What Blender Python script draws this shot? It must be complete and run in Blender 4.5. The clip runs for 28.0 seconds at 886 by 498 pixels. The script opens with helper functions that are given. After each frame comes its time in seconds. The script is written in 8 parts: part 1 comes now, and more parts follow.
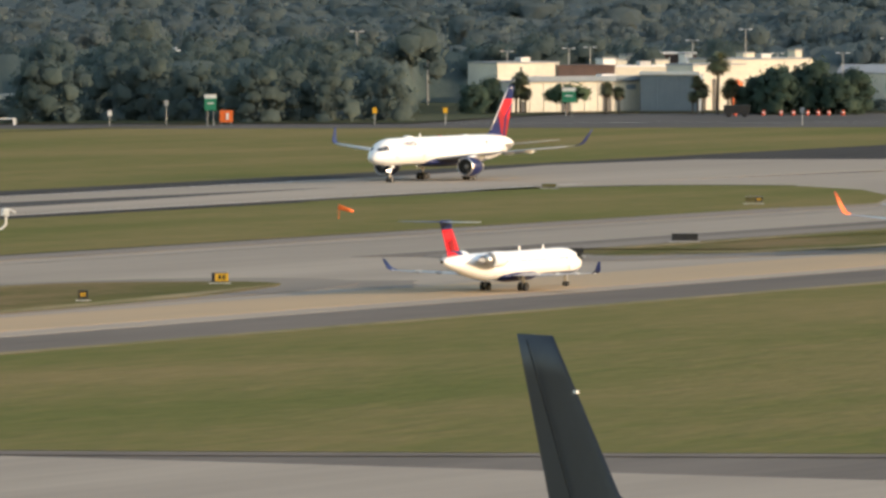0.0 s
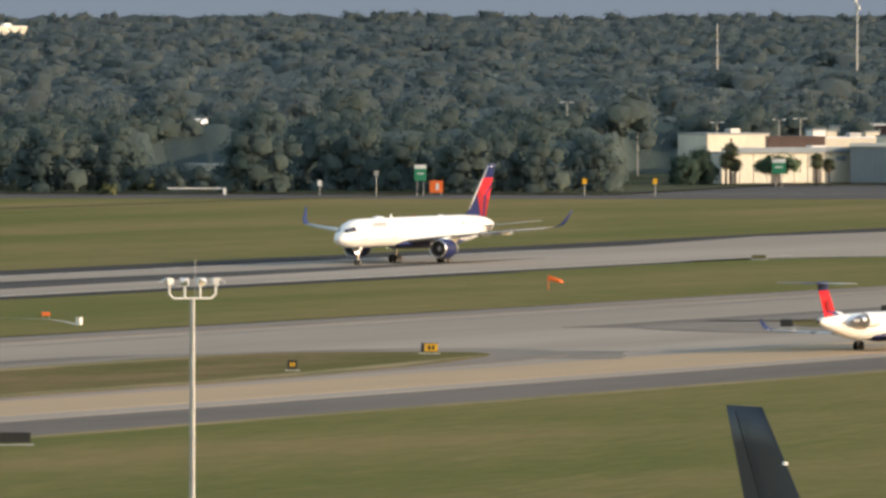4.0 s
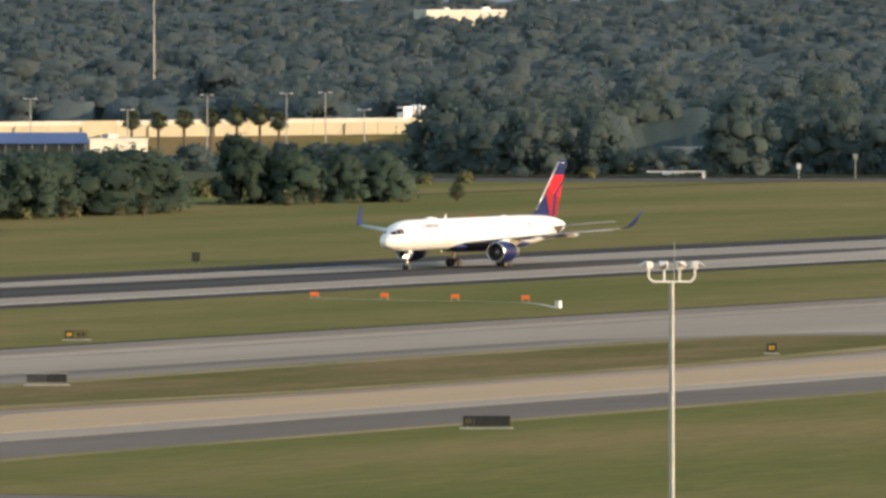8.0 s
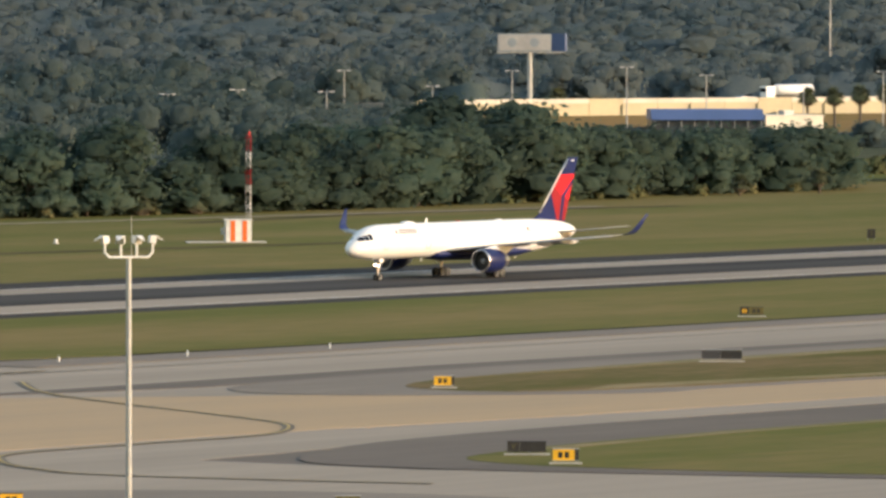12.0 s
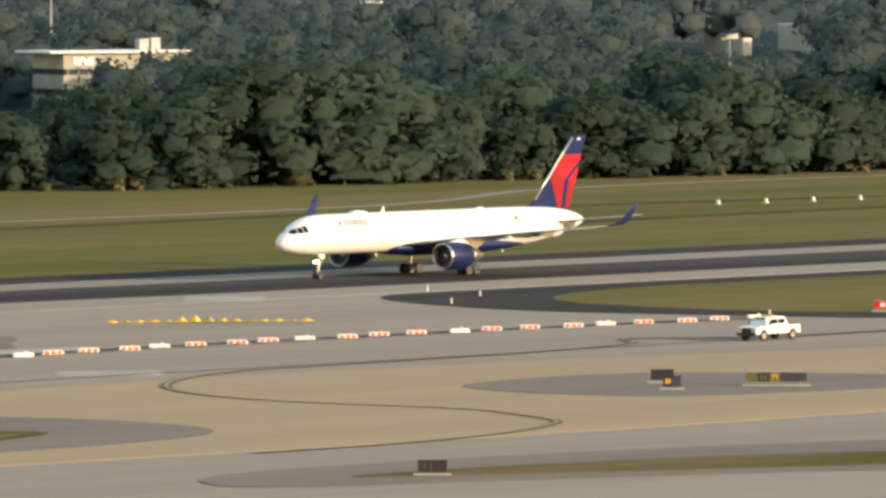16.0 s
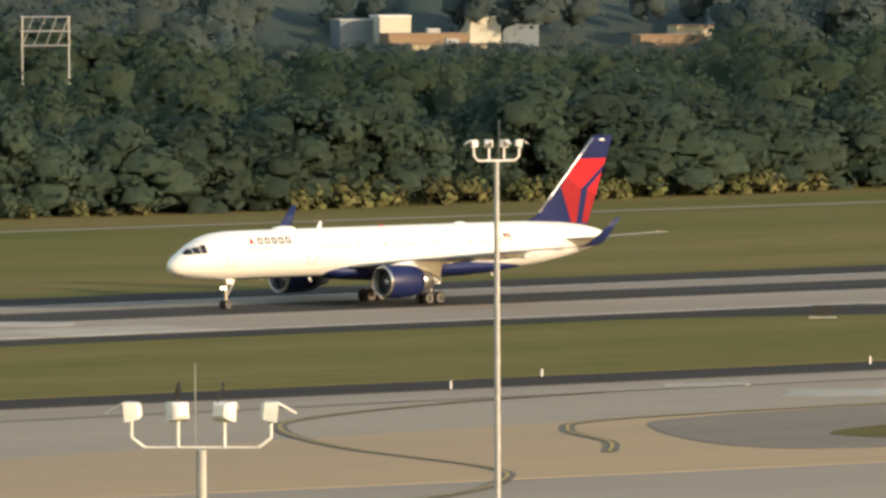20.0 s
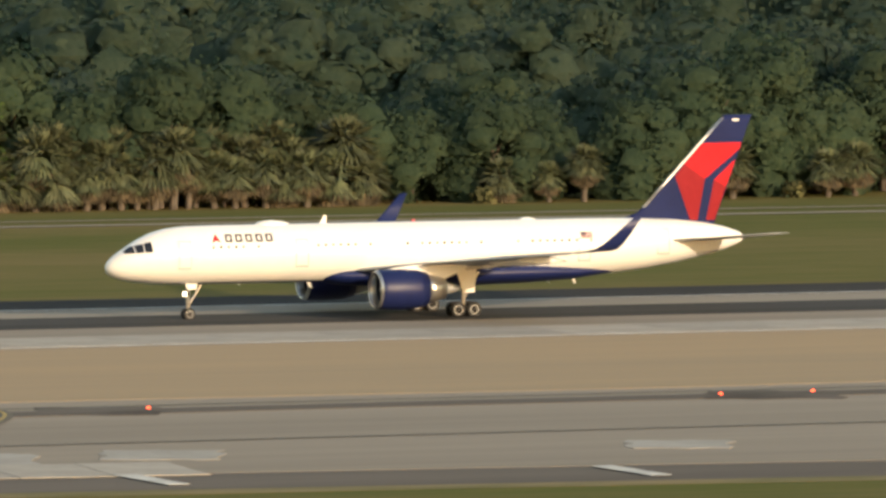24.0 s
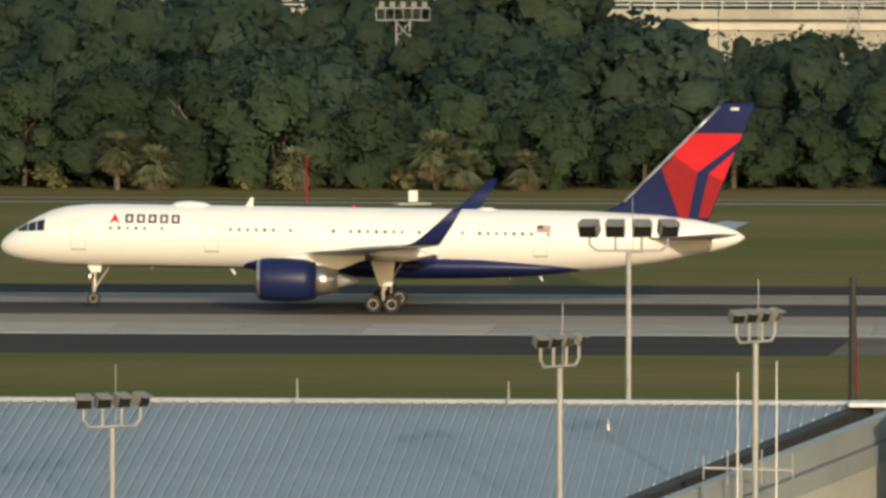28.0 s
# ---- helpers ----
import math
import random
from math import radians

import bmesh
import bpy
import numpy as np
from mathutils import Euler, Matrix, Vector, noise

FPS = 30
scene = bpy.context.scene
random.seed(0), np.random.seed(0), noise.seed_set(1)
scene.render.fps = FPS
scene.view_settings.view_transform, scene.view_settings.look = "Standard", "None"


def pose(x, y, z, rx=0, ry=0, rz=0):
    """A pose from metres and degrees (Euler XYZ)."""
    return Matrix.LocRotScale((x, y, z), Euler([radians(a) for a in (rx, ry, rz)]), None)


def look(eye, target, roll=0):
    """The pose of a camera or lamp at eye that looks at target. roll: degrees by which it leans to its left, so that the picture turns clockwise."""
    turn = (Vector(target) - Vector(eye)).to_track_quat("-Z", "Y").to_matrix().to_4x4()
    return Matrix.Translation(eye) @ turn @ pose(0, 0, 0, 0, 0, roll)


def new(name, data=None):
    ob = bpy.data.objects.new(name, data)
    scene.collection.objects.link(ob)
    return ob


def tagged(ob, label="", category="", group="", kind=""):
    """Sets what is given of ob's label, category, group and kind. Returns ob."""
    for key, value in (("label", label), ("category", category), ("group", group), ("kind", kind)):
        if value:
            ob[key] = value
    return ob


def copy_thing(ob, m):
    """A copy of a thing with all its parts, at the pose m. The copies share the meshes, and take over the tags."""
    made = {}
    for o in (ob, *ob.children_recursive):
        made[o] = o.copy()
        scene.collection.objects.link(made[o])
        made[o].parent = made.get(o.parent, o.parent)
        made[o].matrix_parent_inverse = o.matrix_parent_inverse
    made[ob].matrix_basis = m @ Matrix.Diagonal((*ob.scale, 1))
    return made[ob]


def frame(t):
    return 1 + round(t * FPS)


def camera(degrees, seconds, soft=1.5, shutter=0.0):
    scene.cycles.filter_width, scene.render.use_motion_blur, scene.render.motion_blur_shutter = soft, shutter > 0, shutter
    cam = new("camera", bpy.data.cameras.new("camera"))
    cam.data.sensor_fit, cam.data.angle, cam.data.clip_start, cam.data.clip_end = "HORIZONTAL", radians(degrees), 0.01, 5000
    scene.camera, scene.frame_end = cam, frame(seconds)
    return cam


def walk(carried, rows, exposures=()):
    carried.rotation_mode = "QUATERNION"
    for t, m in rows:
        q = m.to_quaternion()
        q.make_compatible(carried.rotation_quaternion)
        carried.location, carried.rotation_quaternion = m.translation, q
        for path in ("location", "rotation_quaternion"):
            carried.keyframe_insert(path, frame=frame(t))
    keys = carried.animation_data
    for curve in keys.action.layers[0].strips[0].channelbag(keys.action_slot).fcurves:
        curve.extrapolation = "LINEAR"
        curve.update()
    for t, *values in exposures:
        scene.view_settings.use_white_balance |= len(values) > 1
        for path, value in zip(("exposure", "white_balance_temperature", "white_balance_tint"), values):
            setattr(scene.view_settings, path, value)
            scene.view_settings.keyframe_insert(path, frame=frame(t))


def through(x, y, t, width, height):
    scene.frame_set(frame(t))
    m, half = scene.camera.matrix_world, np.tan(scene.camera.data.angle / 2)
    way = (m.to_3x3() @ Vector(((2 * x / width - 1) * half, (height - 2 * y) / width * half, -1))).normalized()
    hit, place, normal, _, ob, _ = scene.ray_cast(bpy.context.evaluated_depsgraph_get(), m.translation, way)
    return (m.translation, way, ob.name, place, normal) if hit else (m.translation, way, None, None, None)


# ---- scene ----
CAMERA_ROWS = [  # seconds, turn from north to east, tilt, roll (degrees)
    (0, 64.186, -1.814, 0.07), (0.5, 64.283, -1.714, 0.08), (1, 64.340, -1.624, 0.05),
    (1.5, 64.488, -1.504, 0.06), (2, 64.615, -1.469, -0.16), (2.5, 64.589, -1.500, -0.10),
    (3, 64.296, -1.333, -0.10), (3.5, 63.541, -1.523, -0.09), (4, 62.999, -1.414, -0.08),
    (4.5, 62.646, -1.368, -0.10), (5, 62.349, -1.414, -0.04), (5.5, 61.977, -1.460, 0.02),
    (6, 61.587, -1.505, 0.07), (6.5, 61.235, -1.551, 0.13), (7, 60.874, -1.522, -0.00),
    (7.5, 60.569, -1.544, -0.09), (8, 60.285, -1.509, 0.05), (8.5, 59.889, -1.564, 0.05),
    (9, 59.593, -1.552, 0.09), (9.5, 59.081, -1.561, 0.15), (10, 58.709, -1.537, 0.11),
    (10.5, 58.047, -1.583, 0.06), (11, 57.486, -1.547, -0.04), (11.5, 57.024, -1.596, -0.07),
    (12, 56.460, -1.642, -0.05), (12.5, 55.890, -1.688, -0.02), (13, 55.281, -1.734, -0.00),
    (13.5, 54.601, -1.780, 0.02), (14, 53.973, -1.809, 0.12), (14.5, 53.161, -1.810, 0.14),
    (15, 52.366, -1.825, 0.15), (15.5, 51.316, -1.913, 0.18), (16, 50.374, -1.942, 0.20),
    (16.5, 49.527, -2.014, 0.26), (17, 48.470, -1.926, 0.23), (17.5, 47.230, -1.882, 0.06),
    (18, 45.884, -2.127, 0.19), (18.5, 44.582, -2.160, 0.57), (19, 42.983, -2.197, 0.07),
    (19.5, 41.510, -2.191, 0.22), (20, 40.195, -2.202, 0.22), (20.5, 38.341, -2.172, 0.04),
    (21.02, 36.390, -2.273, 0.07), (21.55, 34.252, -2.376, 0.10), (22.08, 31.968, -2.479, 0.13),
    (22.6, 29.591, -2.580, 0.16), (23, 27.474, -2.514, 0.13), (23.4, 25.329, -2.600, 0.15),
    (24, 22.395, -2.651, 0.08), (24.3, 20.689, -2.713, 0.16), (25, 16.568, -2.802, 0.03),
    (25.4, 14.110, -2.758, 0.02), (25.6, 12.844, -2.799, 0.01), (25.8, 11.471, -2.849, 0.02),
    (26, 10.142, -2.908, -0.02), (26.3, 8.188, -2.938, -0.16), (26.6, 6.368, -2.880, -0.05),
    (27, 3.651, -2.935, -0.02), (27.2, 2.250, -2.922, -0.25), (28, -3.373, -2.920, -0.04),
]
EXPOSURES = ((0, 1.16, 6250, 21), (8, 1.16, 6250, 21), (14, 1.18, 6450, 21), (17, 1.22, 6600, 18), (20, 1.04, 6650, 18), (24, 0.90, 6800, 18), (26, 0.78, 6700, 14), (28, 0.46, 6350, 14))
EYE = (0.0, 0.0, 35.73)
LENS = 5.014
cam = camera(LENS, 28.0, soft=3.0)
walk(cam, [(t, pose(*EYE, 90 + tilt, 0, -turn) @ pose(0, 0, 0, 0, 0, -roll)) for t, turn, tilt, roll in CAMERA_ROWS], EXPOSURES)
JET_ROWS = [  # seconds, metres of the nose along the runway
    (0, 1271.1), (3, 1219.3), (8, 1081.9), (11, 968.0), (14, 833.3), (15.2, 773.4), (17, 676.8), (18.4, 597.0), (20, 500.4), (22.6, 330.5), (23, 303.3), (23.4, 275.8), (24, 233.8), (24.3, 212.6), (25, 162.4), (26, 88.9), (26.3, 66.4), (27, 13.3), (27.2, -2.1), (28, -64.5),
]

# ---- light ----
world = bpy.data.worlds.new("sky")
scene.world = world
world.use_nodes = True
wn = world.node_tree
sky = wn.nodes.new("ShaderNodeTexSky")
sky.sky_type = "NISHITA"
sky.sun_disc = False
sky.sun_elevation, sky.sun_rotation = radians(13), radians(163)
sky.air_density, sky.dust_density, sky.ozone_density = 1.8, 1.2, 2.0
wn.links.new(sky.outputs[0], wn.nodes["Background"].inputs[0])
wn.nodes["Background"].inputs[1].default_value = 0.15
sun = new("sun", bpy.data.lights.new("sun", "SUN"))
sun.data.energy, sun.data.angle, sun.data.color = 2.5, radians(0.6), (1.0, 0.82, 0.56)
sun.matrix_world = look((0, 0, 400), (-0.292 * 100, 0.956 * 100, 400 - 23.1))


# ---- materials ----
def material(name, base, other=None, rough=0.8, metal=0.0, scale=1.0, fine=8.0, bump=0.0, stretch=(1, 1, 1), spec=0.4, per_object=0.0, per_island=0.0, low=0.35, high=0.65, coat=0.0, soften=0.35, through=0.0):
    """A painted or natural surface: two tones mixed by broad and fine noise, with relief from the fine one."""
    m = bpy.data.materials.new(name)
    m.use_nodes = True
    nt = m.node_tree
    bs = nt.nodes["Principled BSDF"]
    bs.inputs["Roughness"].default_value, bs.inputs["Metallic"].default_value = rough, metal
    bs.inputs["Specular IOR Level"].default_value = spec
    bs.inputs["Coat Weight"].default_value = coat
    other = other or tuple(c * 0.8 for c in base)
    co = nt.nodes.new("ShaderNodeTexCoord")
    mp = nt.nodes.new("ShaderNodeMapping")
    mp.inputs["Scale"].default_value = stretch
    nt.links.new(co.outputs["Object"], mp.inputs[0])
    n1, n2 = nt.nodes.new("ShaderNodeTexNoise"), nt.nodes.new("ShaderNodeTexNoise")
    n1.inputs["Scale"].default_value, n2.inputs["Scale"].default_value = 1.0 / scale, fine / scale
    n1.inputs["Detail"].default_value, n2.inputs["Detail"].default_value = 4, 3
    for n in (n1, n2):
        nt.links.new(mp.outputs[0], n.inputs["Vector"])
    add = nt.nodes.new("ShaderNodeMath")
    add.operation = "MULTIPLY_ADD"
    add.inputs[1].default_value = soften
    nt.links.new(n2.outputs[0], add.inputs[0])
    nt.links.new(n1.outputs[0], add.inputs[2])
    rg = nt.nodes.new("ShaderNodeMapRange")
    rg.inputs[1].default_value, rg.inputs[2].default_value = low + soften / 2, high + soften / 2
    nt.links.new(add.outputs[0], rg.inputs[0])
    mx = nt.nodes.new("ShaderNodeMix")
    mx.data_type = "RGBA"
    mx.inputs[6].default_value, mx.inputs[7].default_value = (*base, 1), (*other, 1)
    nt.links.new(rg.outputs[0], mx.inputs[0])
    out = mx.outputs[2]
    for amount, kind, socket in ((per_object, "ShaderNodeObjectInfo", "Random"), (per_island, "ShaderNodeNewGeometry", "Random Per Island")):
        if amount:
            info = nt.nodes.new(kind)
            r2 = nt.nodes.new("ShaderNodeMapRange")
            r2.inputs[3].default_value, r2.inputs[4].default_value = 1 - amount, 1 + amount
            nt.links.new(info.outputs[socket], r2.inputs[0])
            mul = nt.nodes.new("ShaderNodeVectorMath")
            mul.operation = "SCALE"
            nt.links.new(out, mul.inputs[0])
            nt.links.new(r2.outputs[0], mul.inputs["Scale"])
            out = mul.outputs[0]
    nt.links.new(out, bs.inputs["Base Color"])
    if through:  # thin leaves let some light pass
        tr, sh = nt.nodes.new("ShaderNodeBsdfTranslucent"), nt.nodes.new("ShaderNodeMixShader")
        nt.links.new(out, tr.inputs[0])
        sh.inputs[0].default_value = through
        nt.links.new(bs.outputs[0], sh.inputs[1])
        nt.links.new(tr.outputs[0], sh.inputs[2])
        nt.links.new(sh.outputs[0], nt.nodes["Material Output"].inputs[0])
    if bump:
        bp = nt.nodes.new("ShaderNodeBump")
        bp.inputs["Strength"].default_value, bp.inputs["Distance"].default_value = bump, 0.1 * scale
        nt.links.new(n2.outputs[0], bp.inputs["Height"])
        nt.links.new(bp.outputs[0], bs.inputs["Normal"])
    return m


GRASS = material("airfield grass", (0.106, 0.112, 0.032), (0.186, 0.144, 0.060), rough=0.95, scale=30.0, fine=15.0, bump=0.12, stretch=(0.22, 1.0, 1.0), spec=0.02, low=0.34, high=0.70, soften=0.45)
WEEDS = material("dry weedy grass", (0.098, 0.092, 0.030), (0.165, 0.120, 0.058), rough=0.95, scale=11.0, fine=9.0, bump=0.15, stretch=(0.30, 1.0, 1.0), spec=0.02, low=0.38, high=0.62, soften=0.5)
DITCH = material("damp brown ditch grass", (0.070, 0.066, 0.030), (0.105, 0.086, 0.042), rough=0.95, scale=6.0, fine=8.0, stretch=(0.3, 1.0, 1.0), spec=0.02)
CONCRETE = material("pale concrete", (0.325, 0.279, 0.220), (0.262, 0.226, 0.180), rough=0.85, scale=24.0, fine=9.0, stretch=(0.08, 1.0, 1.0), spec=0.02)
TAN = material("tan concrete", (0.40, 0.292, 0.178), (0.345, 0.265, 0.172), rough=0.85, scale=20.0, fine=9.0, stretch=(0.10, 1.0, 1.0), spec=0.02)
ASPHALT = material("weathered asphalt", (0.165, 0.143, 0.120), (0.130, 0.113, 0.096), rough=0.9, scale=14.0, fine=9.0, stretch=(0.15, 1.0, 1.0), spec=0.02)
SHOULDER = material("dark asphalt shoulder", (0.060, 0.056, 0.053), (0.045, 0.043, 0.040), rough=0.9, scale=9.0, fine=7.0, stretch=(0.2, 1.0, 1.0), spec=0.02)
RUBBER = material("rubber marked concrete", (0.040, 0.038, 0.036), (0.075, 0.071, 0.066), rough=0.85, scale=14.0, fine=6.0, stretch=(0.03, 1.0, 1.0), spec=0.02)
LINE_WHITE = material("worn white paint", (0.62, 0.60, 0.54), (0.45, 0.43, 0.38), rough=0.8, scale=3.0)
LINE_DARK = material("dark line with worn edge", (0.090, 0.076, 0.056), (0.14, 0.118, 0.08), rough=0.85, scale=2.0)
LINE_YELLOW = material("yellow line paint", (0.42, 0.29, 0.07), (0.30, 0.22, 0.08), rough=0.8, scale=2.0)
LEAF = material("oak leaves", (0.064, 0.100, 0.054), (0.092, 0.130, 0.070), rough=0.75, scale=3.0, fine=8.0, soften=0.8, per_object=0.26, per_island=0.10, spec=0.15, through=0.52, bump=0.35)
LEAF_BRIGHT = material("bright green leaves", (0.080, 0.132, 0.034), (0.106, 0.160, 0.044), rough=0.75, scale=3.0, fine=8.0, soften=0.8, per_object=0.15, per_island=0.15, spec=0.15, through=0.52, bump=0.35)
# the oak leaf colour with a little haze mixed in, for farther edge trees
LEAF_EDGE_HAZY = material("grey-green oak leaves", (0.066, 0.104, 0.072), (0.094, 0.130, 0.090), rough=0.75, scale=4.0, fine=8.0, soften=0.8, per_object=0.24, per_island=0.06, spec=0.15, through=0.52, bump=0.3)
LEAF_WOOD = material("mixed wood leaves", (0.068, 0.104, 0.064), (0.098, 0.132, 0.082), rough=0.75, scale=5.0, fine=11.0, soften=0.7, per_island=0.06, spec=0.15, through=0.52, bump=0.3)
# distance haze put into these two leaf colours, paler and bluer farther out
LEAF_MID_HAZY = material("middle distance leaves", (0.106, 0.144, 0.126), (0.142, 0.174, 0.150), rough=0.8, scale=45.0, fine=50.0, soften=0.5, low=0.38, high=0.62, per_island=0.05, spec=0.1, through=0.52, bump=0.08)
LEAF_FAR_HAZY = material("distant woodland leaves", (0.136, 0.174, 0.164), (0.170, 0.200, 0.186), rough=0.8, scale=60.0, fine=55.0, soften=0.5, low=0.38, high=0.62, per_island=0.05, spec=0.1, through=0.52, bump=0.08)
BARK = material("grey bark", (0.13, 0.105, 0.08), (0.08, 0.065, 0.05), rough=0.9, scale=0.5, bump=0.4)
PALM_LEAF = material("palm fronds", (0.078, 0.096, 0.048), (0.112, 0.120, 0.064), rough=0.65, scale=2.0, per_object=0.25, per_island=0.4)
PALM_DEAD = material("dry palm skirt", (0.17, 0.135, 0.085), (0.11, 0.09, 0.06), rough=0.9, scale=1.0, per_island=0.4)
WHITE_PAINT = material("gloss white aircraft paint", (0.80, 0.79, 0.75), (0.77, 0.76, 0.72), rough=0.32, scale=6.0, spec=0.5, coat=0.2)
BLUE_PAINT = material("dark blue gloss paint", (0.010, 0.018, 0.085), (0.009, 0.015, 0.070), rough=0.42, scale=3.0, spec=0.3)
RED_PAINT = material("bright red paint", (0.56, 0.020, 0.026), (0.50, 0.017, 0.022), rough=0.6, scale=3.0, spec=0.08)
FIN_BLUE = material("dark blue fin paint", (0.014, 0.022, 0.085), (0.012, 0.018, 0.070), rough=0.6, scale=3.0, spec=0.08)
DEEP_RED = material("deep red paint", (0.27, 0.018, 0.022), (0.24, 0.015, 0.019), rough=0.6, scale=3.0, spec=0.08)
WING_GREY = material("grey wing skin", (0.36, 0.37, 0.37), (0.31, 0.32, 0.32), rough=0.4, scale=4.0, metal=0.1)
STEEL = material("polished metal", (0.62, 0.60, 0.56), (0.52, 0.50, 0.47), rough=0.28, metal=0.9, scale=1.0)
GALVANISED = material("galvanised steel", (0.40, 0.40, 0.38), (0.32, 0.32, 0.31), rough=0.55, metal=0.3, scale=0.8)
TYRE = material("tyre rubber", (0.022, 0.021, 0.020), (0.034, 0.032, 0.030), rough=0.85, scale=0.5)
GLASS_DARK = material("dark window glass", (0.012, 0.013, 0.015), (0.018, 0.019, 0.021), rough=0.08, scale=1.0, spec=0.7)
BLACK = material("black painted metal", (0.018, 0.018, 0.018), (0.028, 0.027, 0.026), rough=0.6, scale=0.6)
YELLOW = material("yellow sign face", (0.80, 0.44, 0.015), (0.74, 0.40, 0.015), rough=0.5, scale=0.8)
SIGN_RED = material("red sign face", (0.62, 0.020, 0.022), (0.55, 0.018, 0.02), rough=0.4, scale=0.8)
ORANGE = material("safety orange", (0.80, 0.16, 0.025), (0.72, 0.14, 0.02), rough=0.55, scale=0.6)
WHITE = material("white enamel", (0.76, 0.75, 0.71), (0.66, 0.65, 0.61), rough=0.5, scale=0.7)
GREEN_SIGN = material("green road sign", (0.02, 0.22, 0.12), (0.02, 0.19, 0.10), rough=0.5, scale=0.8)
STAIN = material("oil and rubber stain", (0.085, 0.072, 0.060), (0.15, 0.13, 0.11), rough=0.85, scale=5.0, fine=7.0, stretch=(0.3, 1.0, 1.0), spec=0.02, low=0.42, high=0.58)
PALE = material("pale concrete repair", (0.40, 0.375, 0.33), (0.33, 0.31, 0.27), rough=0.85, scale=5.0, spec=0.02)
BROWN = material("brown-grey asphalt patch", (0.225, 0.196, 0.160), (0.190, 0.166, 0.137), rough=0.9, scale=12.0, stretch=(0.2, 1.0, 1.0), spec=0.02)
SLAB = material("pale concrete slab", (0.40, 0.362, 0.305), (0.335, 0.305, 0.258), rough=0.85, scale=4.0, fine=7.0, per_object=0.10, spec=0.02)
TAN_SLAB = material("tan concrete slab", (0.42, 0.325, 0.215), (0.35, 0.275, 0.185), rough=0.85, scale=4.0, fine=7.0, per_object=0.10, spec=0.02)
HEAD_GREY = material("dull grey lamp housing", (0.22, 0.22, 0.20), (0.17, 0.17, 0.155), rough=0.6, scale=0.5)
BARE = material("bleached bare wood", (0.30, 0.27, 0.22), (0.22, 0.19, 0.15), rough=0.9, scale=0.6)
BARREL_RED = material("faded red-orange plastic", (0.50, 0.075, 0.035), (0.42, 0.06, 0.03), rough=0.6, scale=0.5)
CABIN_GLASS = material("cabin window with drawn blind", (0.24, 0.25, 0.25), (0.12, 0.125, 0.13), rough=0.3, scale=2.0, per_object=0.5)



# ---- mesh helpers ----
def part(name, bm, mat, parent=None, label="", smooth=False, at=None):
    """Links a bmesh as one mesh object, under a thing or a part."""
    me = bpy.data.meshes.new(name)
    if smooth:
        for f in bm.faces:
            f.smooth = True
    bm.to_mesh(me)
    bm.free()
    for m in mat if isinstance(mat, (list, tuple)) else (mat,):
        me.materials.append(m)
    ob = new(name, me)
    ob.parent = parent
    if at is not None:
        ob.matrix_basis = at
    if label:
        ob["label"] = label
    return ob


def again(ob, parent, at):
    """One more object on the same mesh."""
    o = new(ob.name.split(".")[0], ob.data)
    o.parent, o.matrix_basis = parent, at
    return o


def thing(name, m, label, category, group="", kind=""):
    ob = new(name)
    ob.matrix_basis = m
    return tagged(ob, label, category, group, kind)


def box(bm, size, at=(0, 0, 0), turn=None, bevel=0.0):
    m = Matrix.Translation(at) @ (turn or Matrix.Identity(4)) @ Matrix.Diagonal((*size, 1))
    made = bmesh.ops.create_cube(bm, size=1.0, matrix=m)
    if bevel:
        es = list({e for v in made["verts"] for e in v.link_edges})
        bmesh.ops.bevel(bm, geom=es, offset=bevel, segments=2, affect="EDGES", profile=0.7)
    return bm


def tube(bm, a, b, r0, r1=None, n=10):
    a, b = Vector(a), Vector(b)
    d = b - a
    m = Matrix.Translation((a + b) / 2) @ d.to_track_quat("Z", "Y").to_matrix().to_4x4()
    bmesh.ops.create_cone(bm, cap_ends=True, segments=n, radius1=r0, radius2=r0 if r1 is None else r1, depth=d.length, matrix=m)
    return bm


def loft(bm, rings, close=True, caps=True):
    """Skins a row of rings with equal numbers of points."""
    vs = [[bm.verts.new(p) for p in ring] for ring in rings]
    n = len(vs[0])
    for r0, r1 in zip(vs, vs[1:]):
        for i in range(n if close else n - 1):
            j = (i + 1) % n
            try:
                bm.faces.new((r0[i], r0[j], r1[j], r1[i]))
            except ValueError:
                pass
    if caps and close:
        bm.faces.new(vs[0][::-1])
        bm.faces.new(vs[-1])
    return bm


def prism(bm, outline, axis, lo, hi):
    """Pushes a flat outline (pairs) through from lo to hi along an axis: 'x', 'y' or 'z'."""
    def at(p, h):
        return {"x": (h, p[0], p[1]), "y": (p[0], h, p[1]), "z": (p[0], p[1], h)}[axis]
    loft(bm, [[at(p, lo) for p in outline], [at(p, hi) for p in outline]])
    bmesh.ops.recalc_face_normals(bm, faces=bm.faces[:])
    return bm


def rounded(points, steps=6, ends=True):
    """A smooth closed outline through a few corner points."""
    out = []
    full = []
    for p, q in zip(points, points[1:] + points[:1]):
        p, q = Vector(p), Vector(q)
        full.append(p)
        if ends and (q - p).length > 60:
            full += [p.lerp(q, 14 / (q - p).length), q.lerp(p, 14 / (q - p).length)]
    points = full
    n = len(points)
    for i in range(n):
        p0, p1, p2, p3 = (Vector(points[(i + k - 1) % n]) for k in range(4))
        for s in range(steps):
            t = s / steps
            out.append(tuple(0.5 * ((2 * p1) + (p2 - p0) * t + (2 * p0 - 5 * p1 + 4 * p2 - p3) * t * t + (3 * p1 - p0 - 3 * p2 + p3) * t ** 3)))
    return out


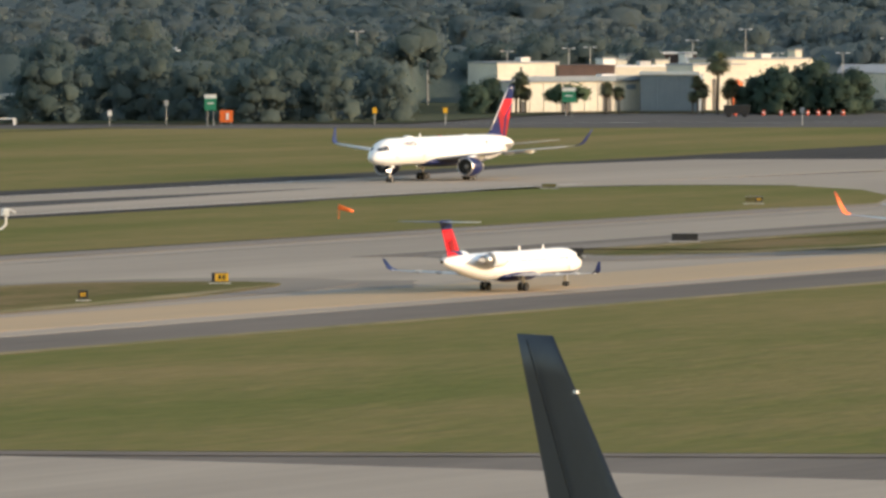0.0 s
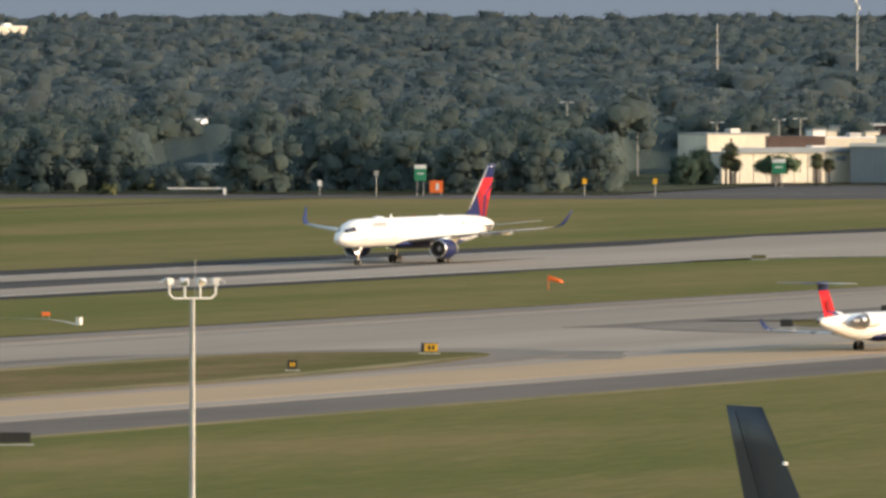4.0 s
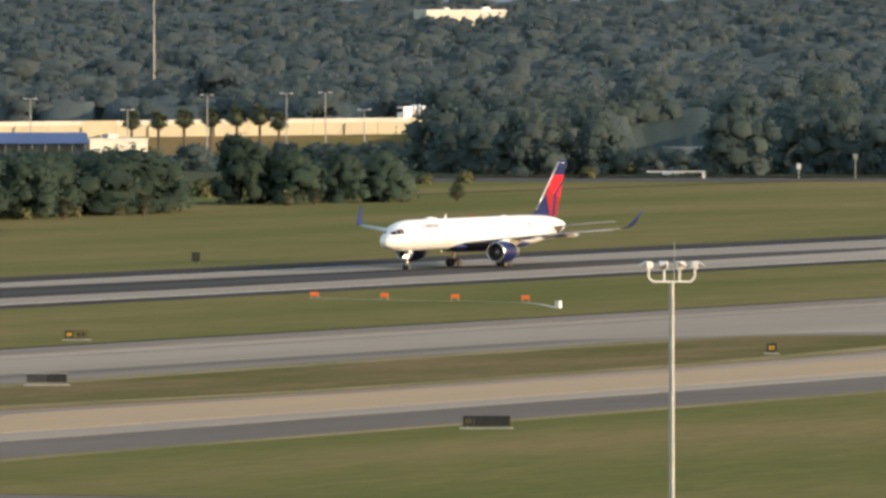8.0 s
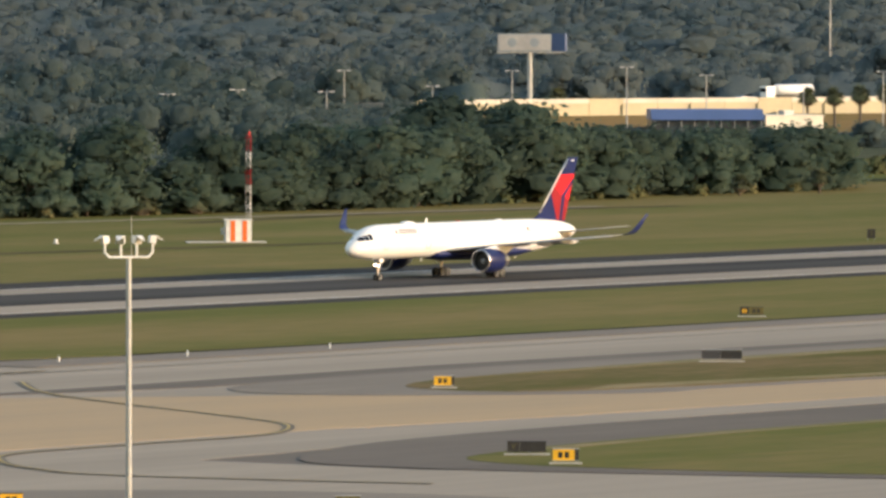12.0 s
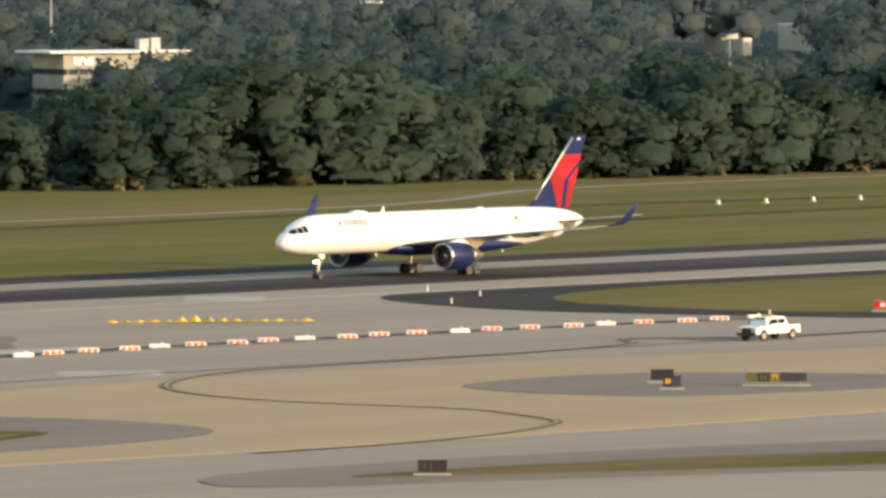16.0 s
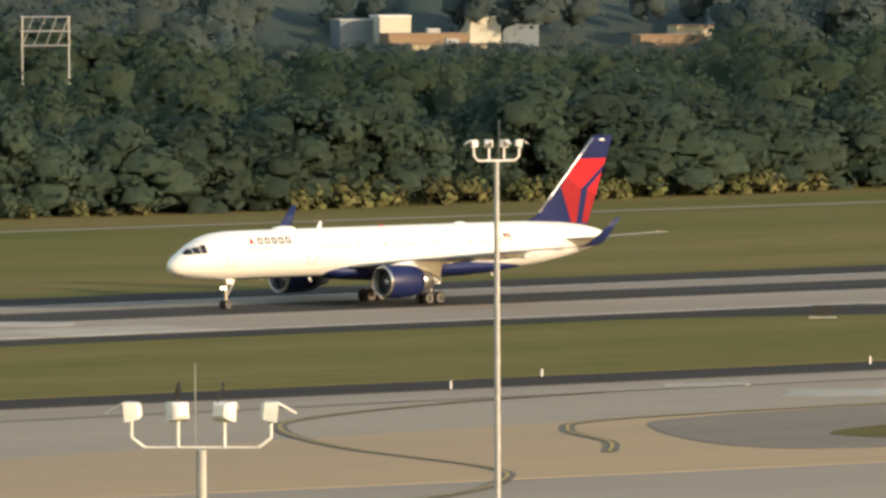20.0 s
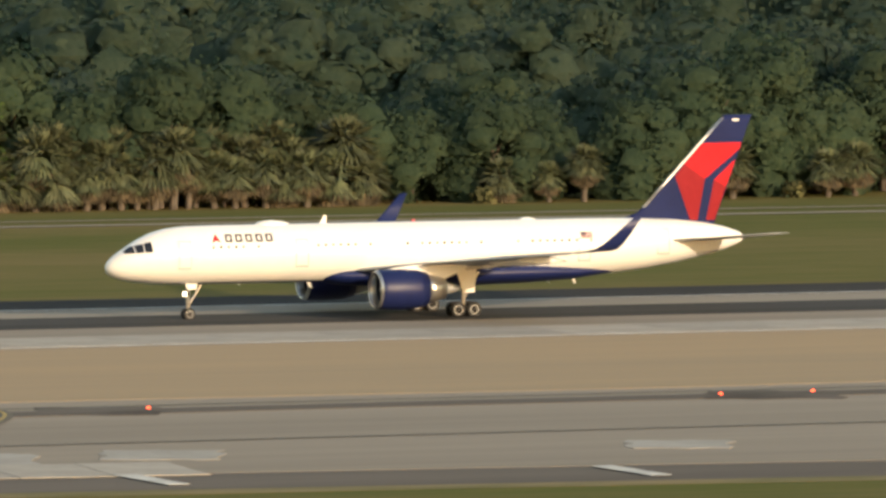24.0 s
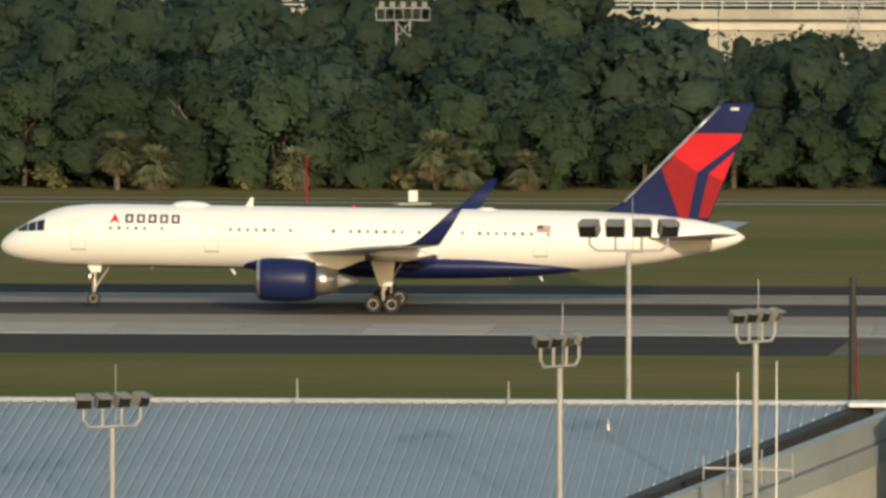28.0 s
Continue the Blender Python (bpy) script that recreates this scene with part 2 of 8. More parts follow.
def sheet(name, outline, z, mat, label, category, kind="structure", depth=0.03):
    bm = prism(bmesh.new(), outline, "z", z - depth, z)
    return tagged(part(name, bm, mat), label, category, kind=kind)


def mesh_from(name, verts, faces, mat):
    me = bpy.data.meshes.new(name)
    me.from_pydata(verts, [], faces)
    me.materials.append(mat)
    return me



# ---- ground: one grass sheet that rises gently far out, pavements laid on it ----
bm = bmesh.new()
bmesh.ops.create_grid(bm, x_segments=120, y_segments=120, size=7200)
for v in bm.verts:
    v.co.z = max(0.0, math.hypot(v.co.x, v.co.y) - 2600) * 0.0088
ground = tagged(part("ground", bm, GRASS), "mown olive and straw coloured airfield grass reaching the woods", "grass", kind="structure")

RW_NEAR, RW_FAR = 597.0, 641.5
sheet("runway_shoulder", [(-900, 587), (1330, 587), (1400, 592), (1560, 605), (1640, 662), (1420, 658), (1300, 655), (-900, 652)], 0.02, SHOULDER, "dark asphalt shoulder along the runway", "runway")
runway = sheet("runway", [(-900, RW_NEAR), (1300, RW_NEAR), (1370, 590), (1430, 596), (1436, 620), (1424, 645), (1380, 650), (1320, RW_FAR), (-900, RW_FAR)], 0.06, CONCRETE, "pale grooved concrete runway with black rubber streaks", "runway")
sheet("runway_rubber", [(-900, 619), (560, 618), (700, 611), (1020, 610), (1180, 616), (1250, 621), (1180, 625), (1000, 631), (-900, 631)], 0.08, RUBBER, "black tyre rubber band along the runway", "runway")
sheet("runway_side_dark", [(-900, 578), (-12, 578), (-11, 596.6), (-900, 596.6)], 0.15, SHOULDER, "dark asphalt shoulder beside the runway", "runway")
sheet("runway_side_asphalt", [(-12, 580), (60, 580), (112, 571), (138, 562), (142, 585.6), (79, 585.6), (78, 596.6), (-11, 596.6)], 0.07, ASPHALT, "brown-grey asphalt beside the runway", "runway")
# asphalt base, then the concrete taxiways on it
sheet("taxiway_base", [(-900, 485), (70, 485), (222, 466), (240, 430), (215, 255), (1000, 240), (1000, 402), (2000, 402), (2000, 588), (1360, 588), (1300, 596.9), (-900, 596.9)], 0.03, ASPHALT, "brown-grey asphalt round the taxiways", "taxiway")
sheet("taxiway_north", [(-900, 502), (70, 502), (228, 481), (252, 473), (262, 440), (240, 260), (600, 250), (604, 330), (588, 392), (590, 412), (660, 420), (2000, 420), (2000, 560), (1360, 588), (1300, 596.9), (-900, 596.9)], 0.05, CONCRETE, "grey concrete taxiways worn pale by wheels", "taxiway")
sheet("taxiway_tan_crossing", [(150, 596.4), (305, 596.4), (288, 566), (286, 546), (240, 544), (166, 548), (163, 556)], 0.07, TAN, "tan concrete crossing beside the runway", "taxiway")
sheet("taxiway_tan", rounded([(305, 452), (312, 464), (370, 478), (430, 486), (505, 494), (580, 503), (650, 492), (690, 462), (760, 442), (1000, 441.5), (1600, 441.5), (1600, 423), (1000, 424), (700, 427), (620, 432), (540, 430), (450, 436), (370, 443)], 4, False), 0.07, TAN, "tan concrete taxiway with faint seams", "taxiway")
sheet("taxiway_dark_streak", [(-900, 541), (290, 537), (300, 533), (-900, 537)], 0.09, ASPHALT, "dark oil streak along the taxiway joint", "taxiway")

ISLANDS = (
    # asphalt border, grass inside
    ([(-900, 587.5), (60, 587.5), (112, 585), (143, 571), (160, 556), (164, 541), (155, 531), (130, 528), (-900, 527)], [(-900, 579), (60, 579), (112, 570), (139, 556), (150, 548), (152, 540), (147, 536), (120, 534), (-900, 534)]),
    ([(292, 582), (304, 591), (335, 595.5), (545, 595.5), (559, 588), (563, 565), (567, 540), (569, 520), (553, 517), (430, 520), (330, 524), (307, 533), (294, 541), (289, 552), (288, 566)], [(303, 577), (318, 586), (345, 588), (515, 588), (532, 583), (546, 570), (551, 546), (552, 528), (510, 527), (410, 530), (345, 532), (310, 538), (297, 546), (296, 562)]),
    ([(709, 594), (723, 595.8), (760, 595.8), (1240, 595.8), (1275, 588), (1284, 566), (1270, 545), (1205, 517), (900, 519), (731, 520), (700, 525), (694, 537), (691, 562), (699, 583)], [(718, 581), (740, 588), (800, 588.5), (1230, 589), (1262, 580), (1268, 562), (1250, 545), (1195, 523), (900, 525), (739, 526), (710, 532), (701, 543), (705, 567)]),
    ([(581, 479), (603, 480), (612, 463), (604, 450), (579, 453), (574, 466)], None),
    ([(683, 466), (695, 481), (740, 485), (820, 485.5), (890, 484.5), (912, 476), (922, 464), (915, 452), (890, 446), (831, 443.5), (760, 442), (700, 446)], [(697, 463), (712, 473), (760, 478.5), (820, 480), (880, 480.5), (900, 477), (908, 468), (910, 460), (900, 454), (870, 448), (831, 445), (760, 445), (705, 451)]),
    ([(981, 462), (990, 481), (1015, 483), (1250, 482), (1600, 481), (1600, 443), (1250, 443), (1040, 443), (1000, 448)], [(1000, 463), (1018, 475), (1250, 475), (1590, 475), (1590, 448), (1250, 447), (1030, 448)]),
    ([(594, 406), (619, 416), (657, 419), (760, 419), (2000, 419), (2000, 230), (640, 235), (618, 290), (604, 326), (592, 372), (589, 393)], [(599, 394), (615, 401), (645, 404), (760, 404), (1990, 404), (1990, 235), (645, 238), (622, 291), (609, 328), (597, 372)]),
    ([(420, 477), (430, 483), (460, 486), (503, 488), (518, 484), (526, 470), (521, 452), (503, 444), (462, 446), (418, 449), (410, 458)], [(422, 462), (433, 468), (458, 472), (487, 471), (505, 467), (511, 458), (495, 452), (465, 450), (428, 453)]),
    ([(472, 410), (484, 416), (512, 414), (540, 405), (556, 388), (560, 366), (546, 356), (526, 368), (505, 388), (474, 402)], [(482, 406), (502, 406), (525, 398), (545, 378), (548, 367), (536, 370), (512, 389)]),
    ([(-900, 490), (70, 490), (222, 471), (246, 470), (253, 461), (250, 449), (236, 420), (205, 255), (-900, 255)], [(-900, 488.5), (70, 488.5), (222, 469), (236, 464), (239, 456), (226, 425), (200, 260), (-900, 260)]),
)
for asph, green in ISLANDS:
    straight = asph[0][0] < -800 or asph[-1][0] < -800
    sheet("island_border", asph if straight else rounded(asph, 5), 0.11, ASPHALT if asph[0] == (594, 406) else BROWN if green is None or (asph[0][1] < 500 and asph[0][0] > -800) else (ASPHALT if asph[0][0] < -800 else SHOULDER), "asphalt border of a taxiway island", "taxiway")
    if green:
        dry = 400 < green[0][1] < 480 and green[0][0] > 400
        sheet("island_grass", green if straight else rounded(green, 5), 0.14, WEEDS if dry else GRASS, "brownish dry weedy grass island between the taxiways" if dry else "olive grass island between the taxiways", "grass")

sheet("taxiway_patch", [(1195, 521), (1203, 521), (1236, 533), (1265, 550), (1279, 566), (1335, 566), (1335, 508), (1195, 508)], 0.119, CONCRETE, "grey concrete taxiway round the island tip", "taxiway")
sheet("island_grass", [(1180, 521.5), (1203, 519.5), (1235, 531), (1264, 548), (1281, 566), (1276, 582), (1255, 592), (1180, 591)], 0.147, GRASS, "olive grass island between the taxiways", "grass")


def ribbon(name, pts, width, z, mat, label):
    """A painted line along a smooth course."""
    p = [Vector(q) for q in pts]
    fine = []
    for i in range(len(p) - 1):
        a, b, c, d = p[max(i - 1, 0)], p[i], p[i + 1], p[min(i + 2, len(p) - 1)]
        for s in range(8):
            t = s / 8
            fine.append(0.5 * ((2 * b) + (c - a) * t + (2 * a - 5 * b + 4 * c - d) * t * t + (3 * b - a - 3 * c + d) * t ** 3))
    fine.append(p[-1])
    left, right = [], []
    for i, q in enumerate(fine):
        d = (fine[min(i + 1, len(fine) - 1)] - fine[max(i - 1, 0)]).normalized()
        n = Vector((-d.y, d.x)) * width / 2
        left.append((*(q + n), z)), right.append((*(q - n), z))
    bm = loft(bmesh.new(), [left, right], close=False, caps=False)
    bmesh.ops.recalc_face_normals(bm, faces=bm.faces[:])
    for f in bm.faces:
        if f.normal.z < 0:
            f.normal_flip()
    return tagged(part(name, bm, mat), label, "marking", kind="structure")


COURSES = (
    [(710, 512), (662, 512), (651, 519), (643, 513), (622, 509), (600, 508), (587, 507), (572, 500), (561, 490), (554, 475), (553, 457), (549, 448), (541, 438), (522, 431), (500, 430)],
    [(690, 500), (674, 486), (661, 469), (644, 444), (635, 435), (623, 429.5), (607, 429), (590, 428), (580, 422), (573, 414), (569, 404), (572, 380)],
    [(445, 510), (429, 507), (410, 499), (400, 489), (391, 472), (385, 452), (378, 442), (366, 433), (350, 428)],
    [(330, 506), (301, 502), (289, 494), (280, 484), (276, 472), (273, 452), (270, 444), (264, 436)],
    [(262, 514), (270, 501), (272, 485), (275, 470)],
    [(187, 580), (193, 560), (195, 545), (193, 533), (184, 520), (166, 513), (120, 510)],
    [(460, 487), (425, 485), (414, 478), (407, 466), (400, 458)],
)
for c in COURSES:
    ribbon("taxi_line", c, 0.95, 0.10, LINE_DARK, "dark-edged curved taxi guide line")
    ribbon("taxi_line_core", c, 0.24, 0.13, LINE_YELLOW, "yellow core of the taxi guide line")
for y0, y1 in ((540.3, 538.5), (510, 510)):
    ribbon("taxi_line", [(-880, y0), (100, y0), (330, y1), (600, y1), (1500, y1)], 0.5, 0.10, LINE_DARK, "dark-edged straight taxi guide line")
ribbon("runway_edge_line", [(-880, 597.6), (200, 597.6), (560, 597.6), (1280, 597.6)], 0.7, 0.10, LINE_WHITE, "white runway edge line")
ribbon("runway_far_line", [(-880, 640.6), (400, 640.6), (1290, 640.6)], 0.7, 0.10, LINE_WHITE, "white runway edge line")
ribbon("service_road", [(-300, 767), (100, 766), (440, 760), (600, 772), (760, 773), (850, 771), (930, 777), (985, 801), (1040, 806), (1120, 800), (1230, 788)], 2.6, 0.05, CONCRETE, "pale sandy service road along the woods")
ribbon("airfield_track", [(-300, 776), (440, 770), (560, 776)], 1.6, 0.05, CONCRETE, "pale sandy track")
for y, x0, x1 in ((753, 820, 990), (716, 884, 1060), (842, 1250, 1760), (784, 1120, 1240)):
    ribbon("drain_ditch", [(x0, y), ((x0 + x1) / 2, y + 6), (x1, y - 4)], 5.0, 0.04, DITCH, "darker brown ditch line across the grass")
ROAD = material("dusty grey-brown asphalt", (0.105, 0.097, 0.088), (0.082, 0.078, 0.072), rough=0.9, scale=30.0, fine=9.0, stretch=(0.3, 1.0, 1.0), spec=0.02)
sheet("perimeter_road", [(d * math.sin(radians(az)), d * math.cos(radians(az))) for d, az in ((1815, 59.9), (1812, 61.5), (1812, 63.5), (1815, 65.5), (1822, 67.6), (1958, 67.6), (1955, 65.5), (1952, 63.5), (1952, 61.5), (1960, 59.9))], 0.03, ROAD, "dusty grey asphalt perimeter road beyond the grass", "road")
ribbon("road_line", [(d * math.sin(radians(az)), d * math.cos(radians(az))) for d, az in ((1862, 60), (1858, 62), (1858, 64), (1864, 67.5))], 0.5, 0.07, LINE_WHITE, "worn white road edge line")
# white shoulder chevrons and the dark blocks by the runway edge
for k in range(14):
    x = -94.6 + k * 25.2
    y = 497 if x < 80 else 497 - (x - 80) * 0.135
    bm = prism(bmesh.new(), [(-0.8, -3.9), (0.4, -3.9), (0.8, 3.9), (-0.4, 3.9)], "z", 0, 0.02)
    tagged(part("shoulder_mark", bm, LINE_WHITE, at=pose(x, y - 1, 0.10, 0, 0, 3)), "white shoulder mark on the asphalt", "marking", "shoulder marks", "structure")
for k in range(10):
    x = 1.8 + k * 14.75
    y = 590.0 if x < 60 else 590.0 - (x - 60) * 0.23
    bm = box(bmesh.new(), (2.5, 10.5, 0.03), bevel=0.0)
    tagged(part("runway_block_mark", bm, SHOULDER, at=pose(x, y - 1.5, 0.145, 0, 0, -7)), "dark resurfaced block beside the runway edge", "marking", "dark edge blocks", "structure")


def patch(corners, z, mat, label):
    """A stained or repaired patch of paving with an uneven outline."""
    c = [Vector(p) for p in corners]
    ring_pts = []
    for a, b in zip(c, c[1:] + c[:1]):
        n = Vector((b.y - a.y, a.x - b.x)).normalized()
        for q in range(5):
            ring_pts.append(tuple(a.lerp(b, q / 5) + n * math.sin(q * 2.3 + a.x) * 0.35))
    return sheet("paving_patch", ring_pts, z, mat, label, "paving")


for mat, corners in (
        (STAIN, [(197.7, 540.9), (204.3, 538.3), (201.7, 531.6), (195.2, 534.1)]),
        (STAIN, [(239.1, 539.7), (246.5, 536.9), (243.3, 530.0), (236.0, 532.8)]),
        (STAIN, [(254.0, 540.9), (261.3, 537.4), (258.1, 531.0), (251.0, 534.4)]),
        (STAIN, [(273.7, 539.1), (280.7, 535.7), (278.1, 530.7), (271.1, 534.0)]),
        (STAIN, [(144.2, 568.0), (146.8, 567.3), (143.8, 556.0), (141.4, 556.7)]),
        (PALE, [(188.4, 504.8), (194.3, 502.5), (191.5, 495.4), (185.7, 497.7)]),
        (PALE, [(217.2, 501.0), (222.4, 499.1), (219.7, 493.1), (214.7, 495.1)]),
        (PALE, [(180.7, 504.9), (184.1, 503.6), (180.7, 494.4), (177.4, 495.7)]),
        (PALE, [(162.4, 617.7), (166.5, 616.5), (164.2, 608.0), (160.1, 609.1)]),
        (PALE, [(132.2, 523.0), (135.7, 522.0), (134.3, 516.7), (130.9, 517.7)]),
        (PALE, [(585.3, 551.6), (612.9, 545.5), (606.7, 540.0), (579.5, 546.1)]),
        (PALE, [(579.4, 518.3), (585.3, 512.7), (579.6, 507.8), (573.8, 513.3)]),
        (PALE, [(475.8, 623.1), (484.0, 617.2), (479.3, 611.2), (471.2, 617.0)]),
        (PALE, [(456.1, 504.1), (461.6, 500.1), (455.8, 493.7), (450.3, 497.7)]),
        (PALE, [(696.9, 607.8), (702.3, 602.9), (695.3, 596.9), (690.0, 601.7)]),
        (PALE, [(455.1, 515.6), (459.8, 512.2), (457.3, 509.4), (452.7, 512.8)]),
        (BROWN, [(588.7, 588.6), (625.0, 563.8), (596.7, 538.2), (562.4, 562.3)]),
        (BROWN, [(917.0, 460.8), (921.9, 449.1), (901.7, 439.3), (896.9, 450.7)]),
        (PALE, [(871.3, 455.7), (886.3, 451.6), (878.1, 447.4), (863.4, 451.5)]),
        (BROWN, [(707.2, 556.8), (732.5, 537.9), (721.2, 529.7), (696.4, 548.3)]),
        (PALE, [(774.2, 529.8), (789.3, 520.9), (782.4, 516.4), (767.4, 525.2)]),
        ):
    patch(corners, {STAIN: 0.091, PALE: 0.087, BROWN: 0.083}[mat], mat, {STAIN: "dark stained patch of paving", PALE: "pale repaired patch of concrete", BROWN: "brown-grey asphalt patch"}[mat])

sheet("taxiway_edge_band", [(715, 516.5), (1200, 515.5), (1200, 522.5), (900, 523.5), (742, 524.5), (715, 527)], 0.125, BROWN, "brown-grey asphalt edge of the taxiway", "taxiway")
sheet("taxiway_edge_band", [(690, 481.5), (740, 484.5), (880, 481.5), (898, 482), (880, 489.5), (740, 491), (660, 488)], 0.095, ASPHALT, "brown-grey asphalt edge of the taxiway", "taxiway")
sheet("taxiway_edge_band", [(990, 480.5), (1250, 481.5), (1600, 480.5), (1600, 488), (1250, 488.5), (985, 487.5)], 0.095, ASPHALT, "brown-grey asphalt edge of the taxiway", "taxiway")
# dry worn verges along the paving
DRY = material("dry bleached grass verge", (0.24, 0.185, 0.095), (0.15, 0.135, 0.055), rough=0.95, scale=7.0, fine=6.0, stretch=(0.35, 1.0, 1.0), spec=0.1, low=0.4, high=0.6)
VERGES = (
    ([(703, 452), (760, 445.5), (831, 445.5), (870, 448.5), (905, 456), (880, 453), (831, 448), (760, 448), (712, 455)], 0.165), ([(1003, 463), (1030, 448.5), (1250, 447.5), (1580, 448.5), (1580, 452), (1250, 451), (1036, 452)], 0.165),
    ([(716, 473.5), (760, 478), (870, 480), (895, 477), (862, 476.5), (760, 475)], 0.165), ([(1018, 474.5), (1250, 474.5), (1580, 474.5), (1580, 472.5), (1250, 472.3), (1022, 472)], 0.165),
    ([(428, 453.5), (465, 450.5), (495, 452.5), (509, 458), (490, 455.5), (465, 453.5), (432, 456)], 0.165), ([(615, 400.5), (645, 403.5), (900, 403.5), (1500, 403.5), (1500, 401.8), (900, 401.3), (645, 401.5), (618, 399)], 0.165),
    ([(-880, 488), (70, 488), (222, 468.6), (235, 464), (222, 465.5), (70, 485), (-880, 485)], 0.165))
for outline, z in VERGES:
    sheet("dry_verge", outline, z, DRY, "strip of dry bleached grass along the paving", "grass", depth=0.01)
# small in-pavement lamps along the hold line
LAMP_RED = material("small red pavement lamp", (0.8, 0.05, 0.02), rough=0.4)
LAMP_RED.node_tree.nodes["Principled BSDF"].inputs["Emission Color"].default_value = (1.0, 0.10, 0.03, 1)
LAMP_RED.node_tree.nodes["Principled BSDF"].inputs["Emission Strength"].default_value = 2.5
for x, y in ((238.3, 536.0), (244.4, 536.5), (203.2, 537.1), (182.9, 536.9), (169.5, 537.2)):
    tagged(part("pavement_lamp", tube(bmesh.new(), (0, 0, 0), (0, 0, 0.12), 0.13, 0.09, 8), LAMP_RED, at=pose(x, y, 0.10)), "small glowing red lamp set in the taxiway", "light", "pavement lamps")

# hazy sky beyond the woods
HAZE = bpy.data.materials.new("grey-blue horizon haze")
HAZE.use_nodes = True
em = HAZE.node_tree.nodes.new("ShaderNodeEmission")
em.inputs[0].default_value, em.inputs[1].default_value = (0.100, 0.126, 0.140, 1), 1.0
HAZE.node_tree.links.new(em.outputs[0], HAZE.node_tree.nodes["Material Output"].inputs[0])
bm = loft(bmesh.new(), [[(r * math.sin(radians(-12 + 4 * k)), r * math.cos(radians(-12 + 4 * k)), z) for k in range(22)] for r, z in ((5000, -5), (5000, 420))], close=False, caps=False)
tagged(part("backdrop", bm, HAZE), "plain grey-blue hazy sky at the horizon", "sky", kind="structure")



# ---- aircraft ----
def ring(a, zc, hw, hh, n=28, keel=1.0):
    """One fuselage cross-section; keel > 1 squares the lower half a little."""
    out = []
    for k in range(n):
        w = 2 * math.pi * k / n
        c, s = math.cos(w), math.sin(w)
        out.append((a, hw * c, zc + hh * s * (keel if s < 0 else 1)))
    return out


def aerofoil(le, chord, y, z, thick, n=9, twist=0.0, axis="z"):
    """A wing section at span y: round nose, sharp tail. axis 'y': a fin section at height z."""
    up, down = [], []
    for k in range(n):
        u = (1 - math.cos(math.pi * k / (n - 1))) / 2
        h = thick * chord * 2.6 * (0.2969 * math.sqrt(u) - 0.126 * u - 0.3516 * u * u + 0.2843 * u ** 3 - 0.1015 * u ** 4) * 2
        a, lift = le + u * chord, -twist * u * chord
        if axis == "z":
            up.append((a, y, z + lift + h)), down.append((a, y, z + lift - h * 0.7))
        else:
            up.append((a, y + h, z)), down.append((a, y - h, z))
    return up + down[-2:0:-1]


def wheel(bm, at, r, w, n=20):
    x, y, z = at
    prof = [(0.30, 0.5), (0.62, 0.42), (0.66, 0.5), (0.9, 0.5), (1.0, 0.3), (1.0, -0.3), (0.9, -0.5), (0.66, -0.5), (0.62, -0.42), (0.30, -0.5)]
    loft(bm, [[(x + r * p * math.cos(2 * math.pi * k / n), y + w * q, z + r * p * math.sin(2 * math.pi * k / n)) for k in range(n)] for p, q in prof])
    return bm


def hub(bm, at, r, w, n=14):
    tube(bm, (at[0], at[1] - w * 0.45, at[2]), (at[0], at[1] + w * 0.45, at[2]), r * 0.6, r * 0.5, n)
    return bm


def gear(parent, name, x, y, top, r, w, axles, side, door):
    """An undercarriage leg: strut, drag brace, wheels with bright hubs, and a door plate."""
    g = part(name, tube(tube(bmesh.new(), (x, y, r), (x, y, top), 0.13, 0.17), (x - 0.1, y, r * 1.9), (x + 1.1, y, top), 0.06), STEEL, parent)
    bm = bmesh.new()
    for ax in axles:
        tube(bm, (x + ax, y - side - w / 2, r), (x + ax, y + side + w / 2, r), 0.07)
    if len(axles) > 1:
        tube(bm, (x + axles[0], y, r), (x + axles[-1], y, r), 0.11)
    part("axle", bm, STEEL, g)
    for ax in axles:
        for s in (-side, side):
            t = part("tyre", wheel(bmesh.new(), (x + ax, y + s, r), r, w), TYRE, g, smooth=True)
            part("wheel_hub", hub(bmesh.new(), (x + ax, y + s, r), r, w), GALVANISED, t)
    if door:
        bm = prism(bmesh.new(), [(x - door[0], top + 0.2), (x + door[0], top + 0.2), (x + door[0] * 0.8, top - door[1]), (x - door[0] * 0.3, top - door[1])], "y", y + door[2], y + door[2] + 0.05)
        part("gear_door", bm, WHITE_PAINT, g)
    return g


